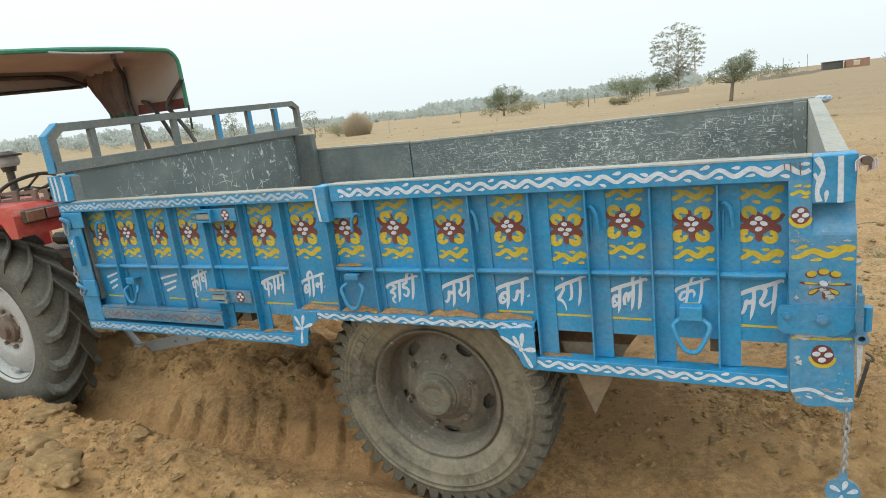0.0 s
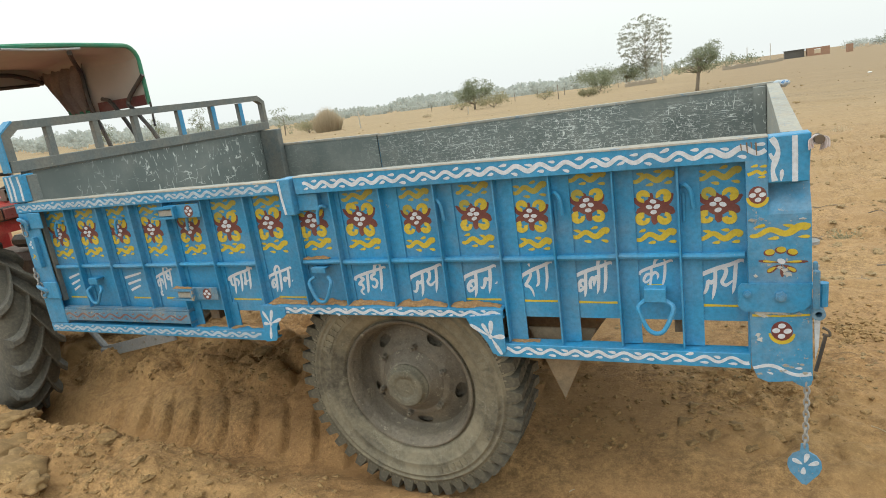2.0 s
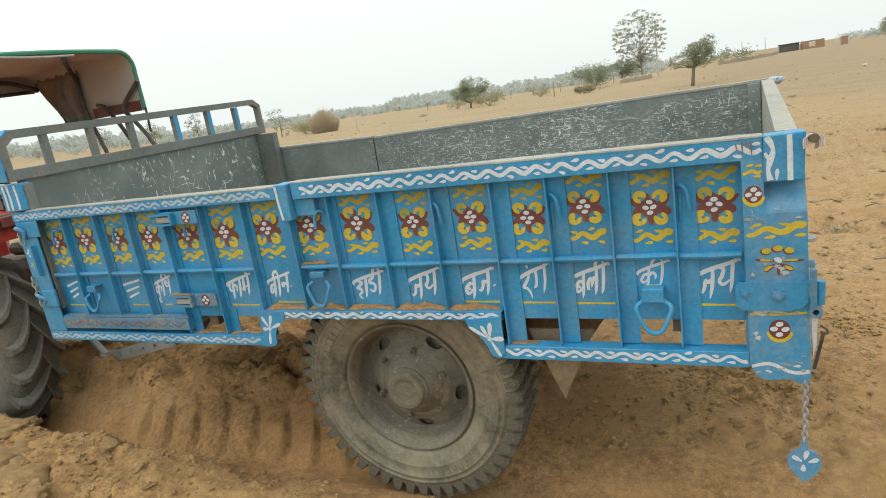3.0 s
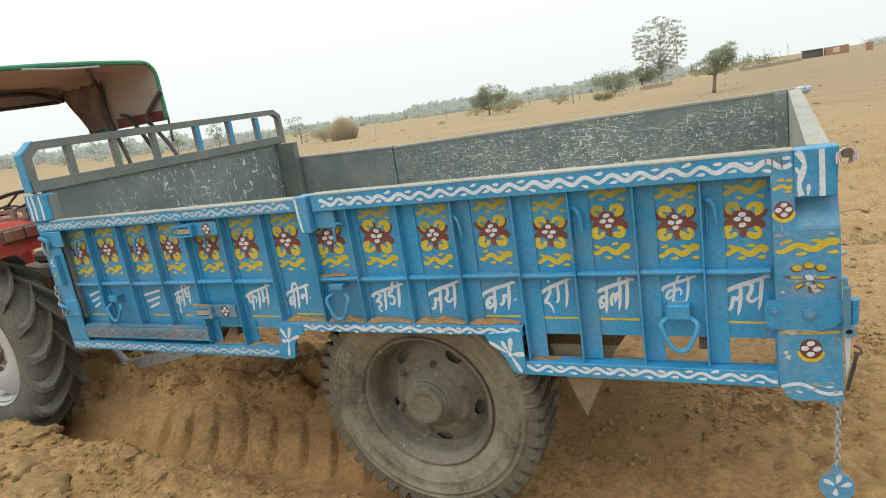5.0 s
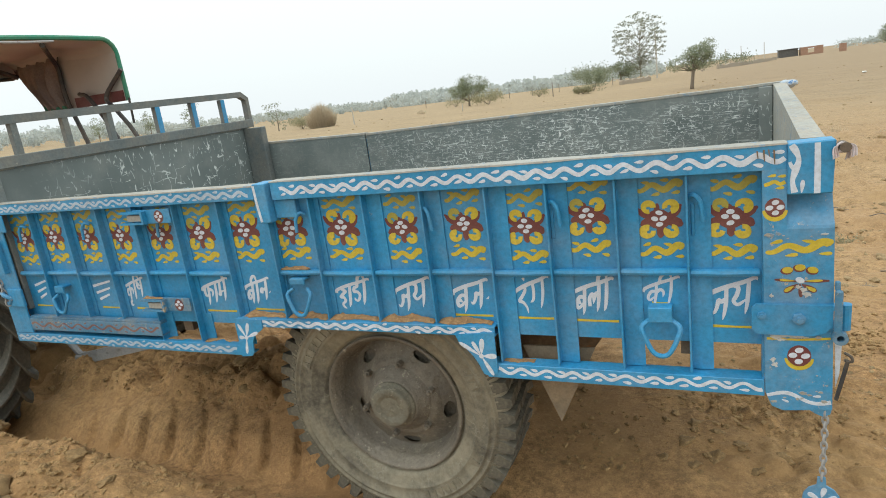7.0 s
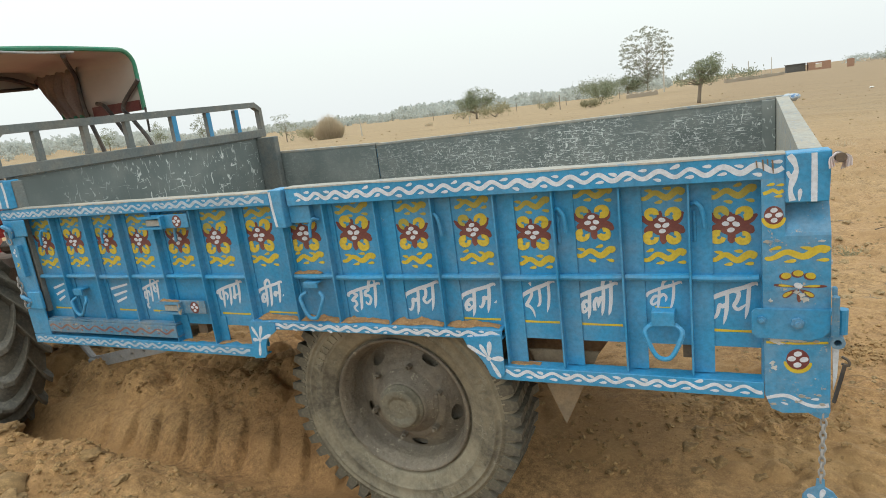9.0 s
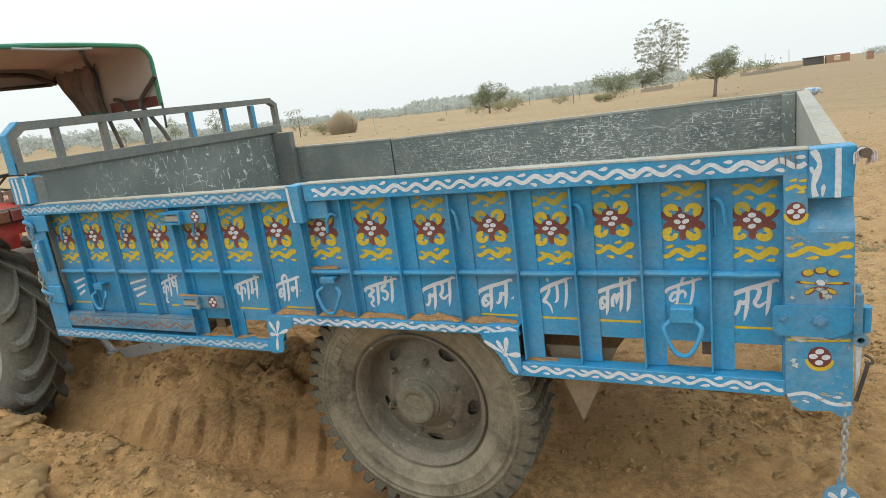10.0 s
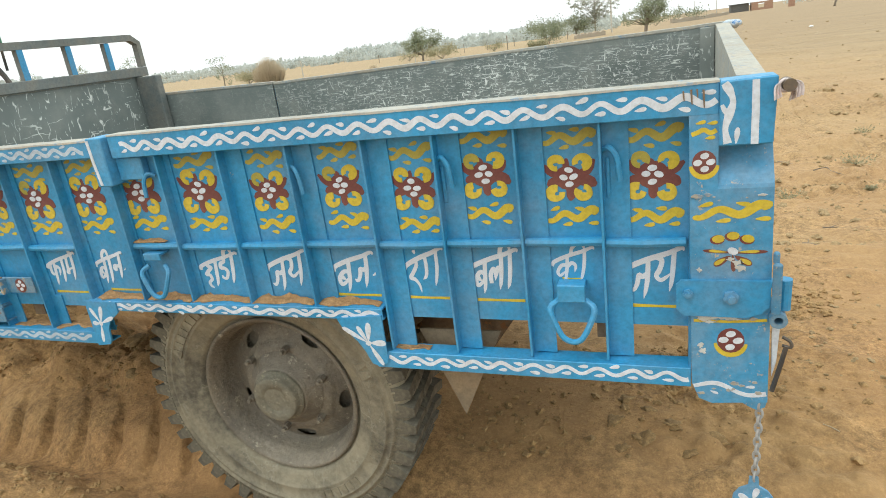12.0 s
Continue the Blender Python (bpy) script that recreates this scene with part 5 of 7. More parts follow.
# front board and guard rail
bm = bmesh.new()
box(bm, FRONT_X - 0.012, FRONT_X, 1.955, 3.800, 0.90, 1.567)
part("front_board", skewed(bm), BOARD_GREY, trailer, "grey scratched front board")
bm = bmesh.new()
n = 44
rows = []
for k in range(n + 1):
    y = 1.99 + 1.72 * k / n
    w = 0.0045 + 0.0045 * abs(noise.noise((y * 9.0, 2.0, 0)))
    rows.append([bm.verts.new(c) for c in ((FRONT_X + 0.0005, y, 1.562 - w), (FRONT_X + 0.006, y, 1.562 - w * 0.4), (FRONT_X + 0.006, y, 1.562), (FRONT_X + 0.0005, y, 1.562))])
for a, b in zip(rows, rows[1:]):
    for j in range(4):
        bm.faces.new((a[j], a[(j + 1) % 4], b[(j + 1) % 4], b[j]))
bm.faces.new(rows[0]); bm.faces.new(rows[-1][::-1])
part("weld_seam", skewed(bm), PALE_EDGE, trailer, "pale rubbed weld seam")
bm = bmesh.new()
box(bm, FRONT_X - 0.01, FRONT_X + 0.045, 1.945, 1.995, 0.90, 1.545, 0.004)
part("inner_corner_post", skewed(bm), GREY_BAR, trailer)
bm = bmesh.new()
box(bm, FRONT_X + 0.002, FRONT_X + 0.160, FAR - 0.055, FAR - 0.004, 0.90, 1.560, 0.004)
part("inner_corner_post", skewed(bm), GREY_BAR, trailer, "dark grey folded corner post")
bm = bmesh.new()
box(bm, FRONT_X - 0.022, FRONT_X + 0.022, 1.900, 3.835, 1.563, 1.618, 0.003)
part("guard_bottom_rail", skewed(bm), GREY_BAR, trailer)


def side_profile(b, pts, x0, x1):
    """An outline in y and z, given depth along x."""
    p = [b.verts.new((x0, y, z)) for y, z in pts]
    q = [b.verts.new((x1, y, z)) for y, z in pts]
    b.faces.new(p)
    b.faces.new(q[::-1])
    for k in range(len(pts)):
        b.faces.new((p[k], q[k], q[(k + 1) % len(pts)], p[(k + 1) % len(pts)]))


bm = bmesh.new()
side_profile(bm, [(1.895, 1.619), (1.895, 1.748), (1.960, 1.803), (3.765, 1.812), (3.832, 1.768), (3.832, 1.619), (3.800, 1.619), (3.800, 1.752), (3.756, 1.776), (1.982, 1.762), (1.938, 1.728), (1.938, 1.619)], FRONT_X - 0.020, FRONT_X + 0.020)
top_guard = part("guard_top_rail", skewed(bm), GREY_BAR, trailer)
bm = bmesh.new()
side_profile(bm, [(1.886, 1.568), (1.886, 1.748), (1.956, 1.806), (1.966, 1.802), (1.893, 1.744), (1.893, 1.568)], FRONT_X - 0.030, FRONT_X + 0.024)
part("guard_end_plate", skewed(bm), BLUE, top_guard, "blue end face of the guard")
for k, y in enumerate((2.142, 2.410, 2.675, 3.010, 3.300, 3.568)):
    bm = bmesh.new()
    box(bm, FRONT_X - 0.016, FRONT_X + 0.016, y - 0.017, y + 0.017, 1.616, 1.772, 0.002)
    if k > 2:
        box(bm, FRONT_X + 0.016, FRONT_X + 0.019, y - 0.017, y + 0.017, 1.617, 1.770, 0, 1)
    part("guard_bar", skewed(bm), [GREY_BAR, BLUE], trailer)
# drawbar
bm = bmesh.new()
for s in (-1, 1):
    tube(bm, [(-3.20, 2.89 + s * 0.42, 0.78), (-3.62, 2.89 + s * 0.16, 0.52), (-3.95, 2.89 + s * 0.02, 0.40)], 0.035, 8)
part("drawbar", bm, BROWN_BAR, trailer)


# ---- wheels of the trailer ----
def trailer_wheel(y_out, side):
    """A truck wheel; side +1 shows its dished face to -y."""
    cx, cz = -1.357, 0.511
    Y = lambda d: y_out + side * d
    prof = [(0.272, 0.050), (0.284, 0.040), (0.293, 0.044), (0.300, 0.030), (0.306, 0.023), (0.318, 0.019), (0.340, 0.010), (0.352, 0.004), (0.355, 0.001), (0.359, 0.003), (0.372, 0.000), (0.398, 0.000), (0.401, -0.005), (0.405, -0.005), (0.408, 0.000), (0.420, 0.002), (0.423, -0.004), (0.430, -0.003), (0.433, 0.004), (0.446, 0.004), (0.466, 0.013), (0.479, 0.030), (0.485, 0.060), (0.487, 0.13), (0.484, 0.200), (0.476, 0.224), (0.44, 0.254), (0.372, 0.260), (0.30, 0.235), (0.272, 0.21)]
    b = bmesh.new()
    revolve(b, [(r, Y(d)) for r, d in prof], (cx, cz), 96)
    tyre = part("tyre", b, TYRE, trailer, "dusty black tyre with worn lugs", True)
    # shoulder lugs and centre blocks
    def block(w, lo, hi, d0, d1, skew_by):
        bb = bmesh.new()
        vs = []
        for r, t in ((lo, 1.0), (hi, 0.60)):
            vs.append([bb.verts.new((r, side * d, s * w / 2 * t + skew_by * (d - d0))) for d, s in ((d0, -1), (d0, 1), (d1, 1), (d1, -1))])
        a, c = vs
        bb.faces.new(a[::-1]); bb.faces.new(c)
        for k in range(4):
            bb.faces.new((a[k], a[(k + 1) % 4], c[(k + 1) % 4], c[k]))
        return finish("tread_block", bb, TREAD)
    shoulder = block(0.050, 0.440, 0.501, 0.003, 0.080, 0.25)
    inner = block(0.054, 0.446, 0.500, 0.180, 0.254, -0.25)
    centre = block(0.046, 0.474, 0.504, 0.088, 0.170, 0.30)
    n = 48
    for k in range(n):
        a = 2 * math.pi * k / n
        for me, ph in ((shoulder, 0.0), (inner, 0.5), (centre, 0.25)):
            aa = a + ph * 2 * math.pi / n
            piece("tread_block", me, (cx, y_out, cz), tyre, euler=Euler((0, -aa, 0)))
    # raised moulding on the sidewall: worn marks that cannot be read, and short ribs at the shoulder
    rnd2 = random.Random(17)
    b = bmesh.new()
    for a0, count in ((2.2, 7), (5.0, 6), (5.75, 3), (0.25, 3)):
        for q in range(count):
            a = a0 + q * 0.085
            ca, sa = math.cos(a), math.sin(a)
            wide, tall = rnd2.uniform(0.010, 0.016), 0.017
            vs = []
            for lift in (0.004, -0.003):
                vs.append([b.verts.new((cx + (0.382 + dr) * ca - dt * sa, Y(lift), cz + (0.382 + dr) * sa + dt * ca)) for dr, dt in ((-tall, -wide), (tall, -wide * 0.6), (tall, wide * 0.6), (-tall, wide))])
            b.faces.new(vs[1])
            for i in range(4):
                b.faces.new((vs[0][i], vs[0][(i + 1) % 4], vs[1][(i + 1) % 4], vs[1][i]))
    for q in range(86):
        a = 2 * math.pi * q / 86
        ca, sa = math.cos(a), math.sin(a)
        vs = []
        for lift in (0.012, -0.001):
            vs.append([b.verts.new((cx + r * ca - dt * sa, Y(lift + (0.006 if r > 0.44 else 0.0)), cz + r * sa + dt * ca)) for r, dt in ((0.436, -0.003), (0.458, -0.003), (0.458, 0.003), (0.436, 0.003))])
        b.faces.new(vs[1])
        for i in range(4):
            b.faces.new((vs[0][i], vs[0][(i + 1) % 4], vs[1][(i + 1) % 4], vs[1][i]))
    tagged(part("sidewall_moulding", b, TYRE, tyre), kind="stuff")
    b = bmesh.new()
    revolve(b, [(r, Y(d)) for r, d in ((0.268, 0.060), (0.287, 0.040), (0.290, 0.030), (0.285, 0.025), (0.276, 0.030), (0.268, 0.044), (0.264, 0.054), (0.258, 0.060), (0.254, 0.090), (0.249, 0.128), (0.240, 0.138))], (cx, cz), 96)
    rim = part("rim", b, RIM_DIRT, trailer, "dirty dark steel rim", True)
    # dished disc with oval openings
    b = bmesh.new()
    seg = 240
    prof2 = [(0.242, 0.138), (0.236, 0.136)] + [(0.232 - 0.002 * q, 0.134 - 0.0011 * q) for q in range(28)] + [(0.170, 0.094), (0.158, 0.086), (0.140, 0.082), (0.112, 0.080), (0.08, 0.080)]
    rings = [[b.verts.new((cx + r * math.cos(2 * math.pi * j / seg), Y(d), cz + r * math.sin(2 * math.pi * j / seg))) for j in range(seg)] for r, d in prof2]
    for i in range(len(prof2) - 1):
        r = (prof2[i][0] + prof2[i + 1][0]) / 2
        for j in range(seg):
            a = 2 * math.pi * (j + 0.5) / seg
            rel = ((a - radians(57 - 36)) / (2 * math.pi / 5)) % 1.0 - 0.5
            hole = (rel * 2 * math.pi / 5 * r / 0.036) ** 2 + ((r - 0.205) / 0.022) ** 2 < 1
            if not hole:
                b.faces.new((rings[i][j], rings[i][(j + 1) % seg], rings[i + 1][(j + 1) % seg], rings[i + 1][j]))
    part("wheel_disc", b, RIM_DIRT, rim, smooth=True)
    b = bmesh.new()
    revolve(b, [(r, Y(d)) for r, d in ((0.236, 0.20), (0.234, 0.152), (0.001, 0.148))], (cx, cz), 32)
    part("brake_drum", b, RIM_DIRT, trailer)
    b = bmesh.new()
    revolve(b, [(r, Y(d)) for r, d in ((0.146, 0.090), (0.138, 0.078), (0.120, 0.064), (0.106, 0.050), (0.102, 0.040), (0.100, 0.038), (0.085, 0.037))], (cx, cz), 56)
    hub = part("hub", b, RIM_DIRT, trailer, "dark greasy wheel hub", True)
    b = bmesh.new()
    revolve(b, [(r, Y(d)) for r, d in ((0.094, 0.038), (0.0945, 0.030), (0.0935, 0.026), (0.0850, 0.0245), (0.0835, 0.022), (0.0815, 0.010), (0.0800, 0.004), (0.0780, 0.0020), (0.0760, 0.0012), (0.046, 0.0030), (0.0445, 0.0055), (0.042, 0.006), (0.001, 0.006))], (cx, cz), 56)
    part("hub_cap", b, HUB_DIRT, hub, "dusty grey hub cap", True)
    for k in range(6):
        a = 2 * math.pi * (k + 0.3) / 6
        b = bmesh.new()
        x, z = cx + 0.156 * math.cos(a), cz + 0.156 * math.sin(a)
        for r, d0, d1, nn in ((0.013, 0.060, 0.086, 6), (0.007, 0.046, 0.061, 8)):
            prism(b, ellipse(x, z, r, r, a, nn), min(Y(d0), Y(d1)), max(Y(d0), Y(d1)))
        part("wheel_nut", b, RIM_DIRT, trailer)


trailer_wheel(2.012, 1)
trailer_wheel(3.768, -1)

# rags tied to the rear corners
def rag(name, base, r, mat, label, seed, hang):
    b = bmesh.new()
    bmesh.ops.create_icosphere(b, subdivisions=3, radius=1.0)
    for v in b.verts:
        p = v.co.copy()
        k = 1 + 0.35 * noise.noise(p * 2.2 + Vector((seed, 0, 0))) + 0.15 * noise.noise(p * 6 + Vector((0, seed, 0)))
        v.co = Vector((p.x * r[0] * k, p.y * r[1] * k, p.z * r[2] * k))
        if v.co.z < 0:
            v.co.z -= hang * max(0, 0.4 + noise.noise(Vector((p.x * 3, p.y * 3, seed)))) * (-p.z)
    return single(name, b, mat, base, label, "rag", smooth=True)


def cloth_knot(base, mat, label):
    """A strip of cloth wound round a pin along y, with two folded tails hanging from the knot."""
    b = bmesh.new()
    n, m = 22, 8
    rows = []
    for k in range(n):
        a = 2 * math.pi * k / n
        r = 0.0165 + 0.0025 * noise.noise((math.cos(a) * 2, math.sin(a) * 2, 4.0))
        rows.append([b.verts.new(((r + 0.0050 * math.cos(t)) * math.cos(a), 0.008 * math.sin(t) + 0.003 * noise.noise((a * 2, t, 1.0)), (r + 0.0050 * math.cos(t)) * math.sin(a))) for t in (2 * math.pi * q / m for q in range(m))])
    for k in range(n):
        p, q = rows[k], rows[(k + 1) % n]
        for i in range(m):
            b.faces.new((p[i], p[(i + 1) % m], q[(i + 1) % m], q[i]))
    for start, end, wide, seed in (((-0.012, -0.006, 0.010), (-0.020, -0.012, -0.036), 0.022, 1.0), ((0.012, -0.006, 0.012), (0.040, -0.014, -0.034), 0.026, 2.0), ((0.006, 0.004, 0.014), (0.022, 0.006, -0.044), 0.018, 3.0)):
        a, e = Vector(start), Vector(end)
        side = Vector((1.0, 0.2, 0.35)).normalized()
        nu, nv = 12, 10
        for back in (0.0, 0.0022):
            grid = []
            for u in range(nu + 1):
                f = u / nu
                c = a.lerp(e, f) + Vector((0.012 * math.sin(math.pi * f) * (1 if end[0] > 0 else -0.6), 0, 0.012 * math.sin(math.pi * f)))
                row = []
                for v in range(nv + 1):
                    w = v / nv - 0.5
                    fold = 0.0065 * math.sin(w * 15 + seed * 2 + f * 2.0) * (0.4 + 0.6 * f)
                    ragged = 0.006 * noise.noise((w * 7, seed, 0)) if u == nu else 0.0
                    row.append(b.verts.new(c + side * (w * wide * (0.55 + 0.55 * f)) + Vector((0, fold + back, ragged))))
                grid.append(row)
            for u in range(nu):
                for v in range(nv):
                    b.faces.new((grid[u][v], grid[u][v + 1], grid[u + 1][v + 1], grid[u + 1][v]))
    bmesh.ops.scale(b, vec=(0.60, 0.62, 0.66), verts=b.verts)
    return single("knotted_rag", b, mat, base, label, "rag", smooth=True)


cloth_knot((0.090, 1.906, 1.409), PINK_CLOTH, "faded pink and white rag knotted round the trailer latch pin")
rag("knotted_rag", (0.150, 3.790, 1.462), (0.040, 0.026, 0.018), BLUE_CLOTH, "blue and white rag tied on the trailer corner", 7.0, 0.01)


# ---- tractor ----
tractor = thing("tractor", (-4.75, 2.89, 0.0), "red tractor with large lugged rear tyres and a green-trimmed cloth canopy", "tractor")
HUBX, HUBZ, TK, WK = -4.430, 0.625, 0.90, 0.80


def tractor_wheel(y_out, side):
    Y = lambda d: y_out + side * d * WK
    prof = [(0.355, 0.055), (0.372, 0.040), (0.40, 0.028), (0.46, 0.006), (0.53, 0.0), (0.585, 0.012), (0.622, 0.040), (0.640, 0.09), (0.648, 0.19), (0.640, 0.29), (0.622, 0.34), (0.585, 0.368), (0.53, 0.38), (0.46, 0.372), (0.372, 0.34), (0.355, 0.32)]
    b = bmesh.new()
    revolve(b, [(r * TK, Y(d)) for r, d in prof], (HUBX, HUBZ), 96)
    tyre = part("tyre", b, TRACTOR_TYRE, tractor, "large black tyre with deep slanted lugs", True)

    def lug(d0, d1, sweep):
        """A long slanted bar from the shoulder to past the middle of the tread."""
        bb = bmesh.new()
        n = 9
        rows = []
        for k in range(n + 1):
            u = k / n
            d = d0 + (d1 - d0) * u
            a = sweep * (0.25 * u + 0.75 * u * u)
            out = 0.590 + 0.042 * min(1.0, u / 0.22) + 0.010 * math.sin(math.pi * u)
            rise = 0.058
            w = 0.062 - 0.020 * u
            row = []
            for r, t in ((out - 0.04, -1.25), (out + rise * 0.82, -0.80), (out + rise, -0.52), (out + rise, 0.52), (out + rise * 0.82, 0.80), (out - 0.04, 1.25)):
                aa = a + w * t / (2 * 0.65)
                row.append(bb.verts.new((r * TK * math.cos(aa), side * d * WK, r * TK * math.sin(aa))))
            rows.append(row)
        for p, q in zip(rows, rows[1:]):
            for i in range(6):
                bb.faces.new((p[i], p[(i + 1) % 6], q[(i + 1) % 6], q[i]))
        bb.faces.new(rows[0])
        bb.faces.new(rows[-1][::-1])
        return finish("lug", bb, TRACTOR_TYRE)
    la, lb = lug(0.002, 0.215, 0.40), lug(0.378, 0.165, 0.40)
    n = 19
    for k in range(n):
        for me, ph in ((la, 0.0), (lb, 0.5)):
            piece("lug", me, (HUBX, y_out, HUBZ), tyre, euler=Euler((0, -(k + ph) * 2 * math.pi / n, 0)))
    b = bmesh.new()
    revolve(b, [(r * TK, Y(d)) for r, d in ((0.36, 0.065), (0.380, 0.045), (0.386, 0.034), (0.380, 0.028), (0.368, 0.036), (0.356, 0.062), (0.345, 0.10), (0.335, 0.16))], (HUBX, HUBZ), 72)
    rim = part("rim", b, RIM_GREY, tractor, "dusty silver rim", True)
    b = bmesh.new()
    revolve(b, [(r * TK, Y(d)) for r, d in ((0.338, 0.135), (0.325, 0.118), (0.27, 0.098), (0.20, 0.092), (0.16, 0.10), (0.145, 0.125), (0.001, 0.125))], (HUBX, HUBZ), 72)
    part("wheel_disc", b, RIM_GREY, rim, smooth=True)
    b = bmesh.new()
    revolve(b, [(r * TK, Y(d)) for r, d in ((0.10, 0.125), (0.095, 0.09), (0.06, 0.08), (0.055, 0.05), (0.001, 0.05))], (HUBX, HUBZ), 32)
    part("hub", b, BROWN_BAR, tractor)
    for k in range(8):
        a = 2 * math.pi * (k + 0.2) / 8
        b = bmesh.new()
        prism(b, ellipse(HUBX + 0.118 * math.cos(a), HUBZ + 0.118 * math.sin(a), 0.013, 0.013, a, 6), min(Y(0.095), Y(0.127)), max(Y(0.095), Y(0.127)))
        part("wheel_nut", b, BROWN_BAR, tractor)
    for k in range(6):
        a = 2 * math.pi * (k + 0.35) / 6
        b = bmesh.new()
        cx, cz = HUBX + 0.28 * math.cos(a), HUBZ + 0.28 * math.sin(a)
        prism(b, ellipse(cx, cz, 0.035, 0.012, a + math.pi / 2, 8), min(Y(0.085), Y(0.112)), max(Y(0.085), Y(0.112)))
        part("rim_clamp", b, RIM_GREY, rim)


tractor_wheel(2.000, 1)
tractor_wheel(3.780, -1)


def fender(y0, y1, skirt_y):
    """A flat-topped pressed fender with a squared rear end and a turned-down outer edge."""
    b = bmesh.new()
    prism(b, [(-3.930, 1.235), (-3.930, 1.352), (-3.948, 1.385), (-3.985, 1.398), (-4.80, 1.398), (-4.98, 1.33), (-5.12, 1.12), (-5.135, 1.12), (-4.99, 1.345), (-4.805, 1.412), (-3.98, 1.412), (-3.938, 1.396), (-3.915, 1.356), (-3.915, 1.235)], y0, y1)
    f = part("fender", b, RED, tractor, "red dusty rear fender")
    b = bmesh.new()
    prism(b, [(-3.915, 1.228), (-3.915, 1.356), (-3.938, 1.396), (-3.98, 1.412), (-4.805, 1.412), (-4.99, 1.345), (-5.135, 1.12), (-5.06, 1.12), (-4.93, 1.27), (-4.78, 1.325), (-4.05, 1.318), (-3.99, 1.228)], skirt_y, skirt_y + 0.014)
    part("fender_skirt", b, RED, f)
    return f


near_fender = fender(2.035, 2.55, 2.020)
fender(3.23, 3.745, 3.746)
# rear panel, lamp and rack on the near fender
bm = bmesh.new()
box(bm, -3.914, -3.880, 2.06, 2.30, 1.305, 1.385, 0.008)
lamp = part("tail_lamp", bm, BLACK, tractor, "dusty tail lamp with red and amber lens")
for y0, y1, m in ((2.068, 2.175, LENS_AMBER), (2.185, 2.292, LENS_RED)):
    bm = bmesh.new()
    box(bm, -3.881, -3.866, y0, y1, 1.313, 1.377, 0.005)
    part("lens", bm, m, lamp)
bm = bmesh.new()
for x0, x1 in ((-4.62, -4.50), (-4.42, -4.30), (-4.22, -4.10), (-4.02, -3.93)):
    box(bm, x0, x1, 2.26, 2.275, 1.455, 1.475)
    box(bm, x0, x1, 2.26, 2.275, 1.415, 1.430)
for x in (-4.62, -4.46, -4.26, -4.06, -3.935):
    box(bm, x - 0.045, x + 0.005, 2.258, 2.277, 1.41, 1.48, 0.002)
box(bm, -4.63, -3.93, 2.262, 2.282, 1.411, 1.420)
part("fender_rack", bm, BROWN_BAR, near_fender, "brown pierced steel rack")
bm = bmesh.new()
box(bm, -5.10, -4.15, 2.62, 3.16, 0.50, 1.00, 0.05)
tube(bm, [(HUBX, 2.28, HUBZ), (HUBX, 3.50, HUBZ)], 0.10, 16)
part("rear_axle", bm, BROWN_BAR, tractor, "dusty rear axle housing")
bm = bmesh.new()
box(bm, -4.72, -4.30, 2.66, 3.12, 1.03, 1.12, 0.03)
box(bm, -4.34, -4.26, 2.68, 3.10, 1.10, 1.40, 0.03)
part("seat", bm, BLACK, tractor, "black tractor seat")
bm = bmesh.new()
tube(bm, [(-5.42, 2.89, 0.95), (-5.20, 2.89, 1.44)], 0.03, 10)
part("steering_column", bm, BLACK, tractor)
bm = bmesh.new()
ring = [Vector((-5.20, 2.89, 1.455)) + Matrix.Rotation(radians(-24), 3, "Y") @ Vector((0.20 * math.cos(a), 0.20 * math.sin(a), 0)) for a in (2 * math.pi * k / 32 for k in range(33))]
tube(bm, ring, 0.014, 8)
for k in (0, 11, 21):
    tube(bm, [(-5.20, 2.89, 1.445), ring[k]], 0.009, 6)
part("steering_wheel", bm, BLACK, tractor, "black steering wheel")
bm = bmesh.new()
box(bm, -7.0, -5.45, 2.62, 3.16, 0.70, 1.36, 0.06)
part("bonnet", bm, RED, tractor)
bm = bmesh.new()
tube(bm, [(-5.38, 2.89, 1.30), (-5.38, 2.89, 1.575)], 0.030, 12)
tube(bm, [(-5.38, 2.89, 1.575), (-5.38, 2.89, 1.615)], 0.045, 14, taper=1.25)
stack = part("air_intake", bm, BLACK, tractor, "dark air intake pipe with a pale dust bowl")
bm = bmesh.new()
revolve_up = [(0.072, 1.615), (0.084, 1.640), (0.086, 1.665), (0.078, 1.690)]
for (r0, z0), (r1, z1) in zip(revolve_up, revolve_up[1:]):
    tube(bm, [(-5.38, 2.89, z0), (-5.38, 2.89, z1)], r0, 20, taper=r1 / r0)
part("dust_bowl", bm, RIM_GREY, stack, "pale dusty dust bowl")
bm = bmesh.new()
tube(bm, [(-5.38, 2.89, 1.690), (-5.38, 2.89, 1.706)], 0.108, 20)
tube(bm, [(-5.38, 2.89, 1.706), (-5.38, 2.89, 1.732)], 0.088, 20, taper=0.6)
part("intake_cap", bm, BLACK, stack)
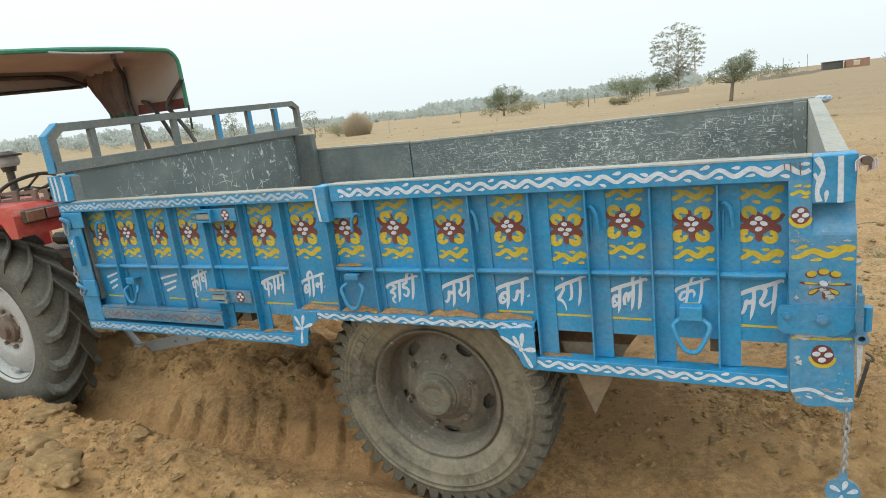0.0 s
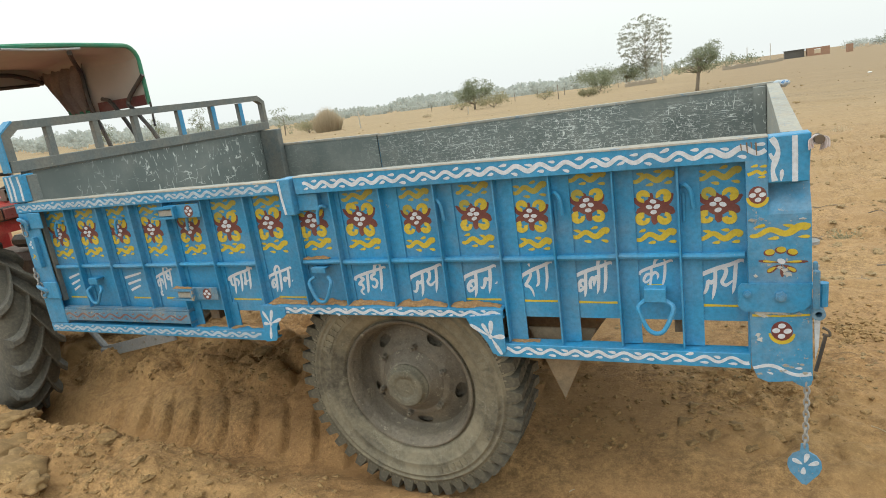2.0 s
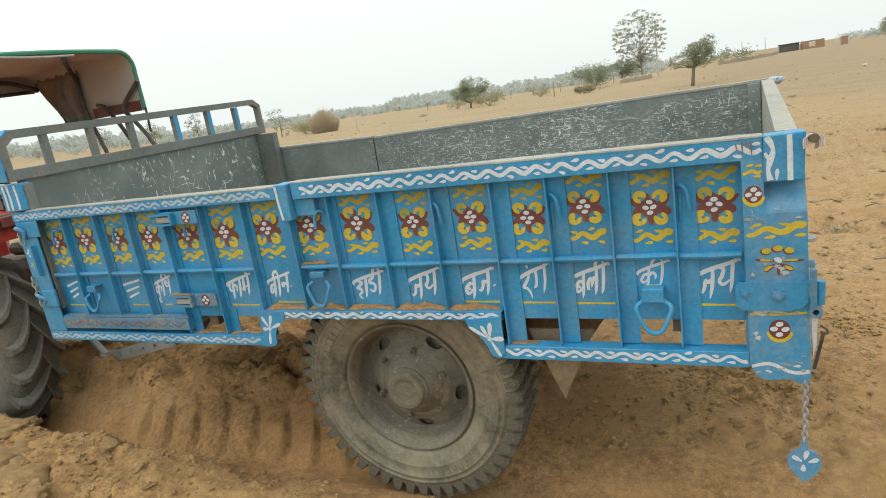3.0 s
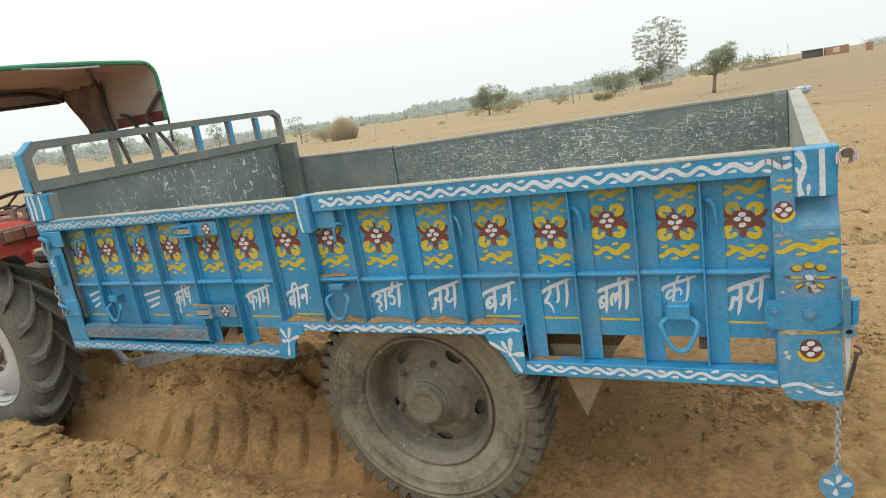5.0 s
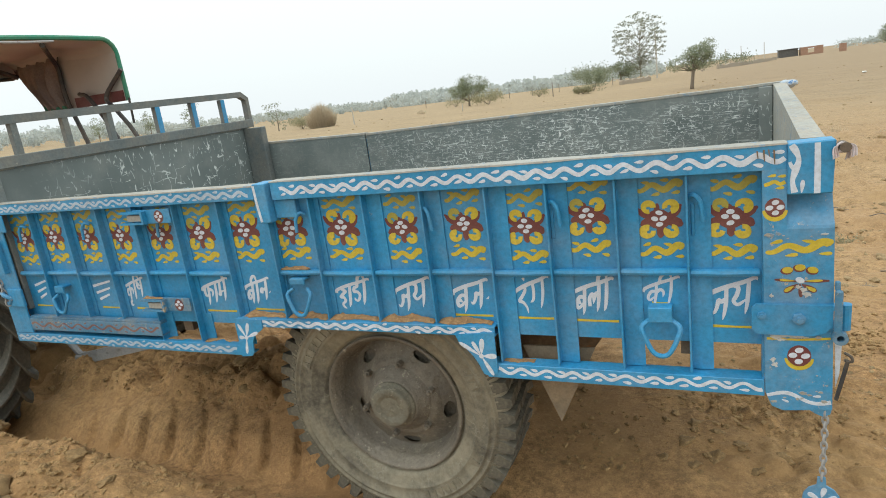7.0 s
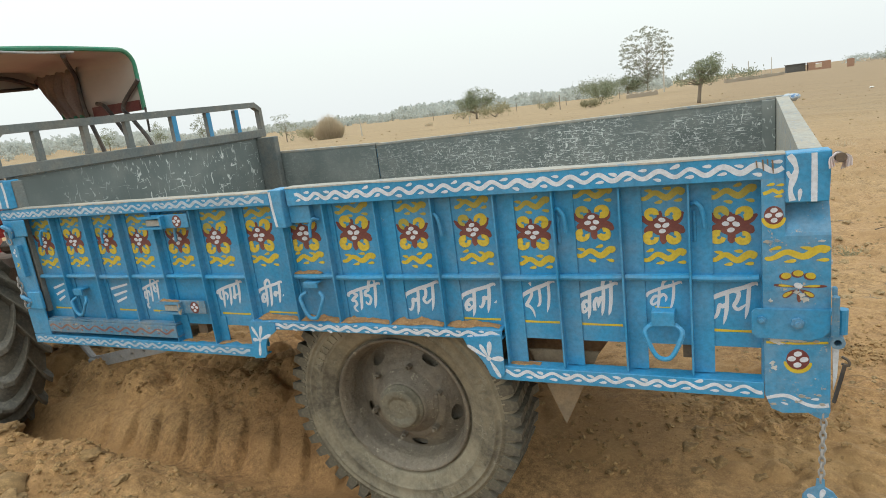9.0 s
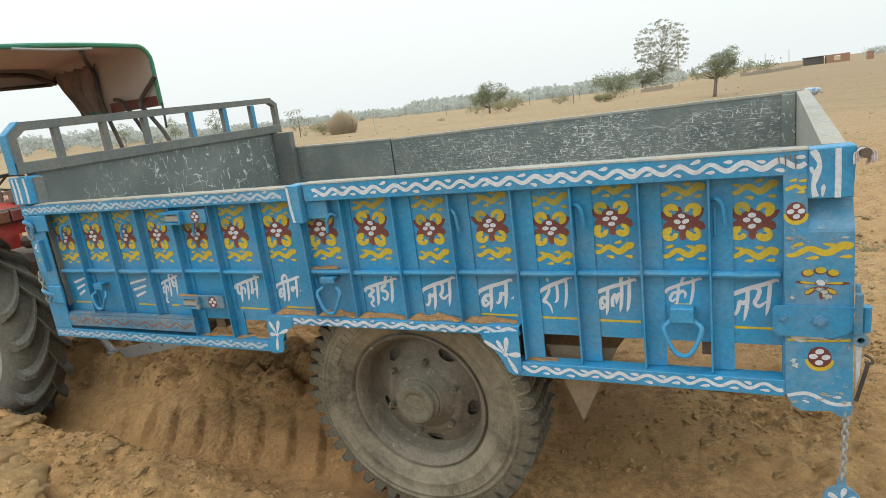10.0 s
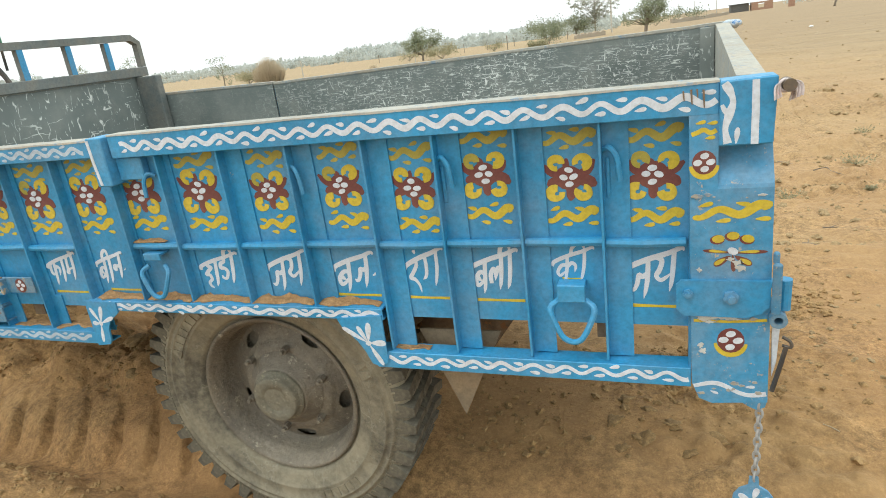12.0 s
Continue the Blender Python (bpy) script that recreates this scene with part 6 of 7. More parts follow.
# front wheels, mostly out of sight
for y in (2.30, 3.28):
    bm = bmesh.new()
    revolve(bm, [(0.20, y), (0.33, y - 0.0), (0.375, y + 0.04), (0.375, y + 0.16), (0.33, y + 0.2), (0.20, y + 0.2)], (-6.75, 0.39), 40, closed=True)
    part("front_tyre", bm, TRACTOR_TYRE, tractor, smooth=True)
    bm = bmesh.new()
    revolve(bm, [(0.215, y + 0.05), (0.001, y + 0.07)], (-6.75, 0.39), 32)
    part("front_wheel_disc", bm, RIM_GREY, tractor)
bm = bmesh.new()
tube(bm, [(-6.75, 2.40, 0.42), (-6.75, 3.38, 0.42)], 0.05, 10)
part("front_axle", bm, BROWN_BAR, tractor)

# canopy: an arched cloth roof open towards the trailer
CX0, CX1, CY0, CY1, CTOP, CLOW = -5.22, -4.10, 2.19, 3.59, 2.318, 1.885


def arch(n=26, inset=0.0):
    """Cross-section of the roof from the near hem over the top to the far hem."""
    pts = []
    r = 0.115
    y0, y1, zt = CY0 + inset, CY1 - inset, CTOP - inset
    pts += [(y0, CLOW), (y0, zt - r)]
    pts += [(y0 + r - r * math.cos(a), zt - r + r * math.sin(a)) for a in (math.pi / 2 * k / 5 for k in range(1, 6))]
    pts += [(y0 + r + (y1 - y0 - 2 * r) * k / 10, zt + 0.012 * math.sin(math.pi * k / 10)) for k in range(1, 10)]
    pts += [(y1 - r + r * math.sin(a), zt - r + r * math.cos(a)) for a in (math.pi / 2 * k / 5 for k in range(0, 6))]
    pts += [(y1, CLOW)]
    return pts


canopy_hem = lambda x: CLOW + 0.16 * max(0.0, (-4.55 - x) / 0.6) ** 1.5
bm = bmesh.new()
sec_o, sec_i = arch(), arch(inset=0.012)
nxs = 14
rows = []
for i in range(nxs + 1):
    x = CX1 + (CX0 - CX1) * i / nxs
    sag = 0.012 * math.sin(math.pi * i / nxs * 3)
    ro, ri = [], []
    for (yo, zo), (yi, zi) in zip(sec_o, sec_i):
        up = (zo - CLOW) / (CTOP - CLOW)
        side_far = yo > 2.9
        hem = (0.34 * float(1 - step(CX0 + 0.14, CX0 + 0.34, x)) if side_far else 0.30) if zo < CLOW + 1e-6 else 0.0
        fall = 0.030 * (CY1 - yo) / 1.2 * up
        ro.append(bm.verts.new((x, yo, zo - sag * up + hem - fall)))
        ri.append(bm.verts.new((x, yi, zi - sag * up + hem - fall)))
    rows.append((ro, ri))
for (o0, i0), (o1, i1) in zip(rows, rows[1:]):
    for k in range(len(o0) - 1):
        bm.faces.new((o0[k], o0[k + 1], o1[k + 1], o1[k])).material_index = 0
        bm.faces.new((i0[k], i1[k], i1[k + 1], i0[k + 1])).material_index = 1
    for k in (0, len(o0) - 1):
        bm.faces.new((o0[k], o1[k], i1[k], i0[k])).material_index = 0
for o, i in (rows[0], rows[-1]):
    for k in range(len(o) - 1):
        bm.faces.new((o[k], o[k + 1], i[k + 1], i[k])).material_index = 0
canopy = part("canopy", bm, [GREEN, LINING], tractor, "arched cloth canopy with grey-brown lining and green trim")
# green binding along the rear edge
bm = bmesh.new()
tube(bm, [(CX1 + 0.004, y, z - 0.030 * (CY1 - y) / 1.2 * (z - CLOW) / (CTOP - CLOW)) for y, z in [(sec_o[0][0], CLOW + 0.30)] + sec_o[1:]], 0.016, 7)
part("edge_binding", bm, GREEN, canopy, "green edge binding")
# hanging front valance
bm = bmesh.new()
vr = []
for k in range(25):
    u = k / 24
    y = CY0 + 0.02 + (CY1 - CY0 - 0.04) * u
    low = 2.130 + 0.042 * step(0.35, 0.93, u)
    top = CTOP - 0.008 - 0.030 * (CY1 - y) / 1.2 + 0.012 * math.sin(math.pi * u)
    vr.append([bm.verts.new(c) for c in ((CX0 + 0.01, y, top), (CX0 - 0.002, y, top), (CX0 - 0.002, y, low), (CX0 + 0.01, y, low))])
for a, b in zip(vr, vr[1:]):
    for j in range(4):
        bm.faces.new((a[j], a[(j + 1) % 4], b[(j + 1) % 4], b[j]))
bm.faces.new(vr[0]); bm.faces.new(vr[-1][::-1])
part("valance", bm, LINING, canopy, "grey-brown hanging valance")
# dark side curtain, gathered into a hanging bundle at the front of the far side
bm = bmesh.new()
hem = bmesh.new()
cr, hr = [], []
for k in range(37):
    u = k / 36
    fold = 0.024 * math.sin(u * 29) + 0.014 * math.sin(u * 61 + 1)
    low = CLOW - 0.030 + 0.03 * (1 - u) ** 2 + 0.014 * math.sin(u * 11.0)
    ring = []
    for v in range(9):
        h = v / 8
        z = 2.27 + (low - 2.27) * h
        x0 = CX0 + 0.01 + 0.25 * step(0.0, 0.9, h)
        x1 = CX0 + 0.56 - 0.06 * math.sin(math.pi * h)
        ring.append((x0 + (x1 - x0) * u, CY1 - 0.030 - 0.07 * math.sin(math.pi * h) * math.sin(math.pi * u) + fold * (0.35 + 0.65 * h), z))
    cr.append([bm.verts.new(c) for c in ring] + [bm.verts.new((c[0], c[1] + 0.006, c[2])) for c in reversed(ring)])
    x, y, z = ring[-1]
    hr.append([hem.verts.new(c) for c in ((x, y - 0.006, z + 0.052), (x, y - 0.006, z - 0.006), (x, y + 0.010, z - 0.006), (x, y + 0.010, z + 0.052))])
for rows, mesh in ((cr, bm), (hr, hem)):
    n = len(rows[0])
    for a, b in zip(rows, rows[1:]):
        for j in range(n):
            mesh.faces.new((a[j], a[(j + 1) % n], b[(j + 1) % n], b[j]))
    mesh.faces.new(rows[0])
    mesh.faces.new(rows[-1][::-1])
curtain = part("side_curtain", bm, DARK_CLOTH, canopy, "dark brown gathered side curtain", True)
part("curtain_hem", hem, GREEN, curtain, "green curtain hem")
bm = bmesh.new()
box(bm, -4.62, CX1 - 0.01, CY1 - 0.022, CY1 - 0.014, CLOW + 0.002, CLOW + 0.075)
part("hem_strip", bm, MAROON, canopy, "maroon hem strip")
# tube frame inside the canopy
for pts, r in (([(CX0 + 0.05, CY0 + 0.05, 2.14), (CX0 + 0.05, CY0 + 0.14, 2.235), (CX0 + 0.05, CY1 - 0.45, 2.258), (CX0 + 0.05, CY1 - 0.22, 2.245), (CX0 + 0.08, CY1 - 0.05, 2.18)], 0.018),
               ([(CX0 + 0.022, CY0 + 0.03, 2.142), (CX0 + 0.022, 2.68, 2.142), (CX0 + 0.022, 3.10, 2.158), (CX0 + 0.022, CY1 - 0.05, 2.178)], 0.014),
               ([(-4.12, 3.06, 2.272), (-4.40, 3.28, 2.280), (-4.60, 3.45, 2.262), (-4.68, CY1 - 0.045, 2.19), (-4.68, CY1 - 0.045, 2.05), (-4.64, CY1 - 0.06, 1.90), (-4.50, CY1 - 0.09, 1.55), (-4.46, 3.45, 1.35)], 0.017),
               ([(-4.52, CY1 - 0.05, 1.98), (-4.40, CY1 - 0.07, 1.93), (-4.20, CY1 - 0.09, 1.64), (-4.12, 3.47, 1.40)], 0.016),
               ([(-4.06, CY1 - 0.03, 2.10), (-4.24, CY1 - 0.06, 1.93), (-4.16, CY1 - 0.08, 1.84), (-4.00, CY1 - 0.09, 1.63), (-3.95, 3.47, 1.42)], 0.016),
               ([(-4.02, CY1 - 0.06, 1.90), (-4.03, CY1 - 0.06, 1.72)], 0.008),
               ([(-4.55, CY0 + 0.05, 2.25), (-4.55, CY0 + 0.06, 1.75), (-4.55, 2.33, 1.43)], 0.017)):
    bm = bmesh.new()
    tube(bm, curve_pts(pts, 4) if len(pts) > 2 else pts, r, 8)
    part("frame_tube", bm, BLACK, tractor)
# thin pale pole tied along the rear edge of the roof
bm = bmesh.new()
tube(bm, curve_pts([(-4.078, 2.58, 2.284), (-4.074, 2.85, 2.280), (-4.076, 3.11, 2.290)], 4), 0.008, 8)
part("edge_pole", bm, STEEL, tractor, "thin pale pole")
# tow linkage
bm = bmesh.new()
tube(bm, [(-4.20, 2.66, 0.50), (-3.96, 2.62, 0.305)], 0.022, 8)
box(bm, -3.99, -3.92, 2.58, 2.66, 0.272, 0.332, 0.008)
part("lower_link", bm, STEEL, tractor, "dusty lower link arm")
# drawbar plate: a flat bar pierced by a row of round holes
bm = bmesh.new()
n, span, half, hole = 6, 0.70, 0.034, 0.011
for k in range(n):
    x0, x1 = span * k / n, span * (k + 1) / n
    xm = (x0 + x1) / 2
    for y in (2.595, 2.607):
        inner = [bm.verts.new((xm + hole * math.cos(a), y, hole * math.sin(a))) for a in (math.pi / 4 + math.pi / 4 * q for q in range(8))]
        outer = [bm.verts.new((px, y, pz)) for px, pz in ((x1, half), (xm, half), (x0, half), (x0, 0), (x0, -half), (xm, -half), (x1, -half), (x1, 0))]
        for q in range(8):
            bm.faces.new((inner[q], inner[(q + 1) % 8], outer[(q + 1) % 8], outer[q]))
box(bm, 0, span, 2.596, 2.606, half - 0.001, half + 0.003)
box(bm, 0, span, 2.596, 2.606, -half - 0.003, -half + 0.001)
bmesh.ops.rotate(bm, verts=bm.verts, cent=(0, 0, 0), matrix=Matrix.Rotation(-0.21, 3, "Y"))
bmesh.ops.translate(bm, verts=bm.verts, vec=(-3.97, 0, 0.300))
part("drawbar_plate", bm, STEEL, tractor, "dusty flat steel bar with a row of holes")


# ---- clods ----
def lump(seed, sub=2, flat=0.7, rough=0.45):
    b = bmesh.new()
    bmesh.ops.create_icosphere(b, subdivisions=sub, radius=1.0)
    for v in b.verts:
        p = v.co.normalized()
        k = 1 + rough * noise.noise(p * 1.6 + Vector((seed * 3.1, 0, 0))) + 0.5 * rough * noise.noise(p * 4.5 + Vector((0, seed * 1.7, 0)))
        v.co = Vector((p.x * k, p.y * k * 0.85, p.z * k * flat))
    return b


CLODS = [finish("soil_clod", lump(s, 3, 0.6, 0.6), BIG_CLOD, True) for s in (1, 2, 3, 4, 5)]
rnd = random.Random(77)
BIG = [(-3.55, 1.66, 0.12), (-3.20, 1.50, 0.13), (-3.02, 1.42, 0.08), (-3.36, 1.78, 0.07), (-3.72, 1.80, 0.09), (-2.62, 1.68, 0.035), (-2.52, 1.62, 0.03), (-0.30, 2.55, 0.030), (-0.20, 2.80, 0.028), (-3.05, 1.86, 0.05), (-2.20, 1.66, 0.03), (-3.45, 1.36, 0.10), (-2.88, 1.60, 0.045), (-3.9, 1.95, 0.10), (-2.75, 2.75, 0.05), (-2.3, 2.8, 0.06), (-2.0, 2.62, 0.05), (-0.22, 2.62, 0.045), (-0.34, 2.70, 0.036), (-0.12, 2.72, 0.040), (-0.06, 2.58, 0.030), (-0.42, 2.58, 0.026), (-0.30, 2.86, 0.034), (0.03, 2.66, 0.034), (-2.10, 2.44, 0.04), (-1.85, 2.50, 0.035), (-2.55, 2.52, 0.04)]
for x, y, r in BIG:
    ob = new("soil_clod", rnd.choice(CLODS))
    ob.matrix_basis = Matrix.LocRotScale((x, y, ground_at(x, y) - r * 0.14), Euler((rnd.uniform(-0.3, 0.3), rnd.uniform(-0.3, 0.3), rnd.uniform(0, 6.28))), Vector((r * 1.2, r, r * 0.66)))
    tagged(ob, "rough brown clod of dug soil lying on the field", "clod", "clods of soil")


def scatter(name, count, spots, sizes, seed, label, mat, kind_of="lump"):
    """Very many small lumps on the ground, one mesh."""
    rnd2 = random.Random(seed)
    protos = []
    for s in range(4):
        b = lump(s + 20, 2, 0.62, 0.75)
        protos.append(([v.co.copy() for v in b.verts], [[v.index for v in f.verts] for f in b.faces]))
        b.free()
    pos = [spots(rnd2) for _ in range(count)]
    hz = height(np.array([p[0] for p in pos]), np.array([p[1] for p in pos]))
    V, F = [], []
    for (x, y), z in zip(pos, hz):
        r = sizes(rnd2)
        vs, fs = rnd2.choice(protos)
        m = Matrix.Rotation(rnd2.uniform(0, 6.28), 3, "Z") @ Matrix.Rotation(rnd2.uniform(-0.6, 0.6), 3, "X")
        o = len(V)
        c = Vector((x, y, float(z) + r * 0.05))
        V += [tuple(c + m @ (v * r)) for v in vs]
        F += [[o + i for i in f] for f in fs]
    me = bpy.data.meshes.new(name)
    me.from_pydata(V, [], F)
    me.materials.append(mat)
    return tagged(new(name, me), label, "soil", kind="stuff")


def heap_spot(r):
    while True:
        x, y = r.uniform(-4.6, -0.9), r.uniform(0.9, 2.05)
        if r.random() < 0.25 + 0.75 * min(1, max(0, (-1.6 - x) / 1.6)):
            return x, y


def bank_spot(r):
    return r.uniform(-4.2, -0.5), min(3.4, 2.45 + abs(r.gauss(0, 0.35)))


def rear_spot(r):
    return r.gauss(0.03, 0.24), r.gauss(3.08, 0.20)


def field_spot(r):
    d = 1.2 + 14 * r.random() ** 1.6
    a = r.uniform(-0.9, 0.5)
    return 0.2 + d * math.sin(a + 0.4), 2.0 + d * math.cos(a + 0.4)


scatter("loose_soil_crumbs", 8000, heap_spot, lambda r: 0.0020 + 0.017 * r.random() ** 6, 1, "loose brown soil crumbs on the dug heap", CLOD)
scatter("loose_soil_crumbs", 2400, bank_spot, lambda r: 0.0025 + 0.018 * r.random() ** 6, 2, "loose brown soil crumbs on the rutted bank", CLOD)
def broken_spot(r):
    return 0.52 + r.gauss(0, 0.12), 4.05 + r.gauss(0, 0.22)


scatter("loose_soil_crumbs", 260, broken_spot, lambda r: 0.004 + 0.022 * r.random() ** 3, 9, "broken patch of soil lumps beside the trailer", CLOD)
scatter("loose_soil_crumbs", 600, rear_spot, lambda r: 0.0035 + 0.020 * r.random() ** 4, 3, "broken soil lumps behind the trailer", CLOD)
def row_spot(r):
    """Broken clods along the wheel tracks that cross the open field."""
    y = r.choice((4.9, 5.7, 6.4, 7.3, 8.6, 10.5, 13.0)) + r.gauss(0, 0.12)
    return r.uniform(0.0, 0.62 * y), y + r.uniform(-0.1, 0.1)


scatter("loose_soil_crumbs", 1500, row_spot, lambda r: 0.006 + 0.034 * r.random() ** 4, 6, "broken clods along the old wheel tracks", FIELD_CLOD)
scatter("loose_soil_crumbs", 2600, field_spot, lambda r: 0.003 + 0.013 * r.random() ** 4, 4, "scattered soil lumps on the open field", FIELD_CLOD)


def far_spot(r):
    y = 9 + 52 * r.random() ** 1.3
    return r.uniform(-0.75 * y, 0.40 * y), y


scatter("loose_soil_crumbs", 900, far_spot, lambda r: 0.015 + 0.075 * r.random() ** 4, 8, "broken clods strewn far across the field", FIELD_CLOD)


# ---- plants and far things ----
def leaf_quad(b, c, s, rnd2, long=1.6):
    q = Euler((rnd2.uniform(0, 6.28), rnd2.uniform(0, 6.28), rnd2.uniform(0, 6.28))).to_matrix()
    w, h = s * rnd2.uniform(0.6, 1.2), s * long * rnd2.uniform(0.6, 1.2)
    b.faces.new([b.verts.new(c + q @ Vector(p)) for p in ((-w / 2, 0, 0), (0, -h / 2, 0.1 * w), (w / 2, 0, 0), (0, h / 2, 0.1 * w))])


def tree(name, x, y, high, crowns, leaf, leaf_mat, bark_mat, label, seed, trunk_r=0.09, clumps=60, per=26, clump_r=0.35, lean=(0, 0), fork=0.45, flat=0.6, group="", first=0.3, limb_every=3):
    """A tapered trunk with limbs; crowns: (dx, dy, z, rx, ry, rz) in metres above the base."""
    rnd2 = random.Random(seed)
    base = Vector((x, y, ground_at(x, y) - 0.05))
    root = thing(name, base, label, "tree", group)
    bt, bl = bmesh.new(), bmesh.new()
    top = base + Vector((lean[0], lean[1], high * fork))
    tube(bt, curve_pts([base, base.lerp(top, 0.5) + Vector((rnd2.uniform(-0.1, 0.1), 0, 0)), top], 4), trunk_r, 8, taper=0.6)
    weights = [c[3] * c[4] * c[5] for c in crowns]
    for k in range(clumps):
        dx, dy, z, rx, ry, rz = rnd2.choices(crowns, weights)[0]
        d = Vector((rnd2.gauss(0, 1), rnd2.gauss(0, 1), rnd2.gauss(0, 1))).normalized() * (0.45 + 0.55 * rnd2.random() ** 0.5)
        c = base + Vector((dx + d.x * rx, dy + d.y * ry, z + d.z * rz))
        if k % limb_every == 0:
            away = math.hypot(c.x - base.x, c.y - base.y)
            u = min(1.0, max(first / fork, (c.z - base.z - 0.75 * away - 0.05 * high) / (high * fork)))
            root_at = base.lerp(top, u)
            mid = root_at.lerp(c, 0.5) + Vector((rnd2.uniform(-0.05, 0.05) * high, rnd2.uniform(-0.1, 0.1), -0.03 * high * rnd2.random()))
            tube(bt, [root_at, mid, c], trunk_r * 0.30, 5, taper=0.2)
        for _ in range(per):
            o = Vector((rnd2.gauss(0, clump_r), rnd2.gauss(0, clump_r), rnd2.gauss(0, clump_r * flat)))
            leaf_quad(bl, c + o, leaf, rnd2)
    part("trunk", bt, bark_mat, root, smooth=True)
    part("crown", bl, leaf_mat, root)
    return root


tree("acacia_tree", -1.5, 44.2, 3.2, [(0.40, 0, 2.15, 0.85, 0.9, 0.52), (-0.80, 0.2, 1.72, 0.62, 0.8, 0.50), (0.95, 0, 2.55, 0.55, 0.6, 0.46), (0.25, 0, 1.55, 0.95, 0.8, 0.30)], 0.065, LEAF_ACACIA, BARK, "dark green thorny acacia tree standing in the open field", 11, 0.12, 130, 44, 0.15, (0.25, 0), 0.70, 0.6, "", 0.36, 4)
tree("acacia_tree", -25.6, 68.1, 3.8, [(-1.1, 0, 1.75, 1.1, 1.0, 0.75), (-0.1, 0, 2.75, 0.9, 0.9, 0.70), (1.5, 0, 2.45, 0.85, 0.8, 0.65), (0.4, 0, 1.7, 1.7, 1.2, 0.55)], 0.10, LEAF_ACACIA, BARK, "spreading dark green acacia tree on the dry field", 12, 0.13, 150, 40, 0.22, (0.05, 0), 0.55, 0.7, "", 0.16, 5)
tree("tall_tree", -9.5, 94.0, 9.9, [(0.1, 0, 5.7, 3.7, 3.0, 3.5), (-0.8, 0, 2.7, 2.4, 1.5, 1.0)], 0.13, LEAF_TALL, PALE_BARK, "tall thin-leaved tree with pale branches showing through", 13, 0.10, 300, 22, 0.16, (0.1, 0), 0.55, 0.5, "", 0.16, 3)
tree("small_tree", -12.0, 93.0, 3.6, [(0, 0, 2.0, 1.6, 1.4, 1.0), (1.4, 0, 1.6, 1.3, 1.2, 0.8)], 0.14, LEAF_BUSH, BARK, "green small tree at the foot of the tall tree", 14, 0.12, 60, 36, 0.34, group="")
tree("bare_tree", 21.6, 105.6, 3.8, [(0, 0, 2.7, 1.2, 1.2, 0.8), (-0.6, 0, 2.3, 0.8, 0.8, 0.5)], 0.10, LEAF_ACACIA, BARK, "nearly bare thorn tree at the far edge of the field", 15, 0.15, 60, 22, 0.20, (0.2, 0), 0.6, 0.6, "", 0.3, 2)

for k, (x, y, zc, r) in enumerate(((-69.0, 55.0, 3.2, 0.9), (-60.4, 55.0, 3.0, 0.8), (-53.8, 55.0, 3.1, 1.1), (-42.3, 55.0, 2.0, 1.2))):
    tree("small_tree", x, y, zc + r, [(0, 0, zc, r, r, r * 1.1), (0.4 * r, 0, zc - 0.9 * r, r * 0.8, r, r * 0.6)], 0.10, LEAF_BUSH, BARK, "thin grey-green tree standing alone on the plain", 60 + k, 0.06, 26, 26, 0.17, (0.1, 0), 0.6, 0.7, "scattered trees", 0.25, 3)


def shrub(name, x, y, w, h, leaf, mat, label, seed, count=1400, category="shrub"):
    rnd2 = random.Random(seed)
    base = Vector((x, y, ground_at(x, y)))
    root = thing(name, base, label, category)
    b = bmesh.new()
    stems = []
    for k in range(9):
        a = rnd2.uniform(0, 6.28)
        tip = base + Vector((math.cos(a) * w * 0.38, math.sin(a) * w * 0.38, h * rnd2.uniform(0.5, 0.9)))
        s = bmesh.new()
        tube(s, [base, base.lerp(tip, 0.5) + Vector((0, 0, h * 0.1)), tip], 0.02, 5, taper=0.3)
        part("stem", s, BARK, root)
        stems.append(tip)
    for k in range(count):
        c = rnd2.choice(stems)
        p = c + Vector((rnd2.gauss(0, w * 0.13), rnd2.gauss(0, w * 0.13), rnd2.gauss(0, h * 0.20)))
        p.z = max(p.z, base.z + 0.03)
        leaf_quad(b, p, leaf, rnd2)
    part("foliage", b, mat, root)


shrub("shrub", -22.2, 64.7, 3.2, 1.3, 0.11, WEED, "grey-green dry shrub beside the spreading acacia", 21)
shrub("shrub", -11.6, 67.6, 1.9, 2.0, 0.11, LEAF_BUSH, "leafy green shrub at the field edge", 22, 1300)
shrub("shrub", -11.3, 60.0, 1.4, 0.6, 0.10, WEED, "low dry shrub on the field", 23)
shrub("shrub", -13.6, 78.0, 4.2, 2.2, 0.13, LEAF_BUSH, "pale green thicket near the low wall", 24, 2600)
shrub("shrub", -37.5, 52.5, 3.0, 1.0, 0.10, WEED, "low grey-green shrub near the grass clump", 25)
shrub("shrub", -18.0, 70.0, 2.0, 0.8, 0.10, WEED, "low dry shrub on the field", 26, 400)
shrub("shrub", -30.0, 75.0, 2.6, 1.0, 0.11, WEED, "low dry shrub far across the field", 27, 500)
# far hedge in the leaf colour that has haze painted in
shrub("shrub", 46.0, 260.0, 14.0, 2.4, 0.5, LEAF_FAR, "hedge along the far field edge, coloured pale for haze", 28, 700)
shrub("shrub", 4.0, 150.0, 6.0, 2.6, 0.25, LEAF_BUSH, "pale green bushes behind the long low wall", 29, 700)
shrub("shrub", -2.0, 120.0, 5.0, 2.0, 0.2, LEAF_BUSH, "pale green bush behind the field", 30, 600)

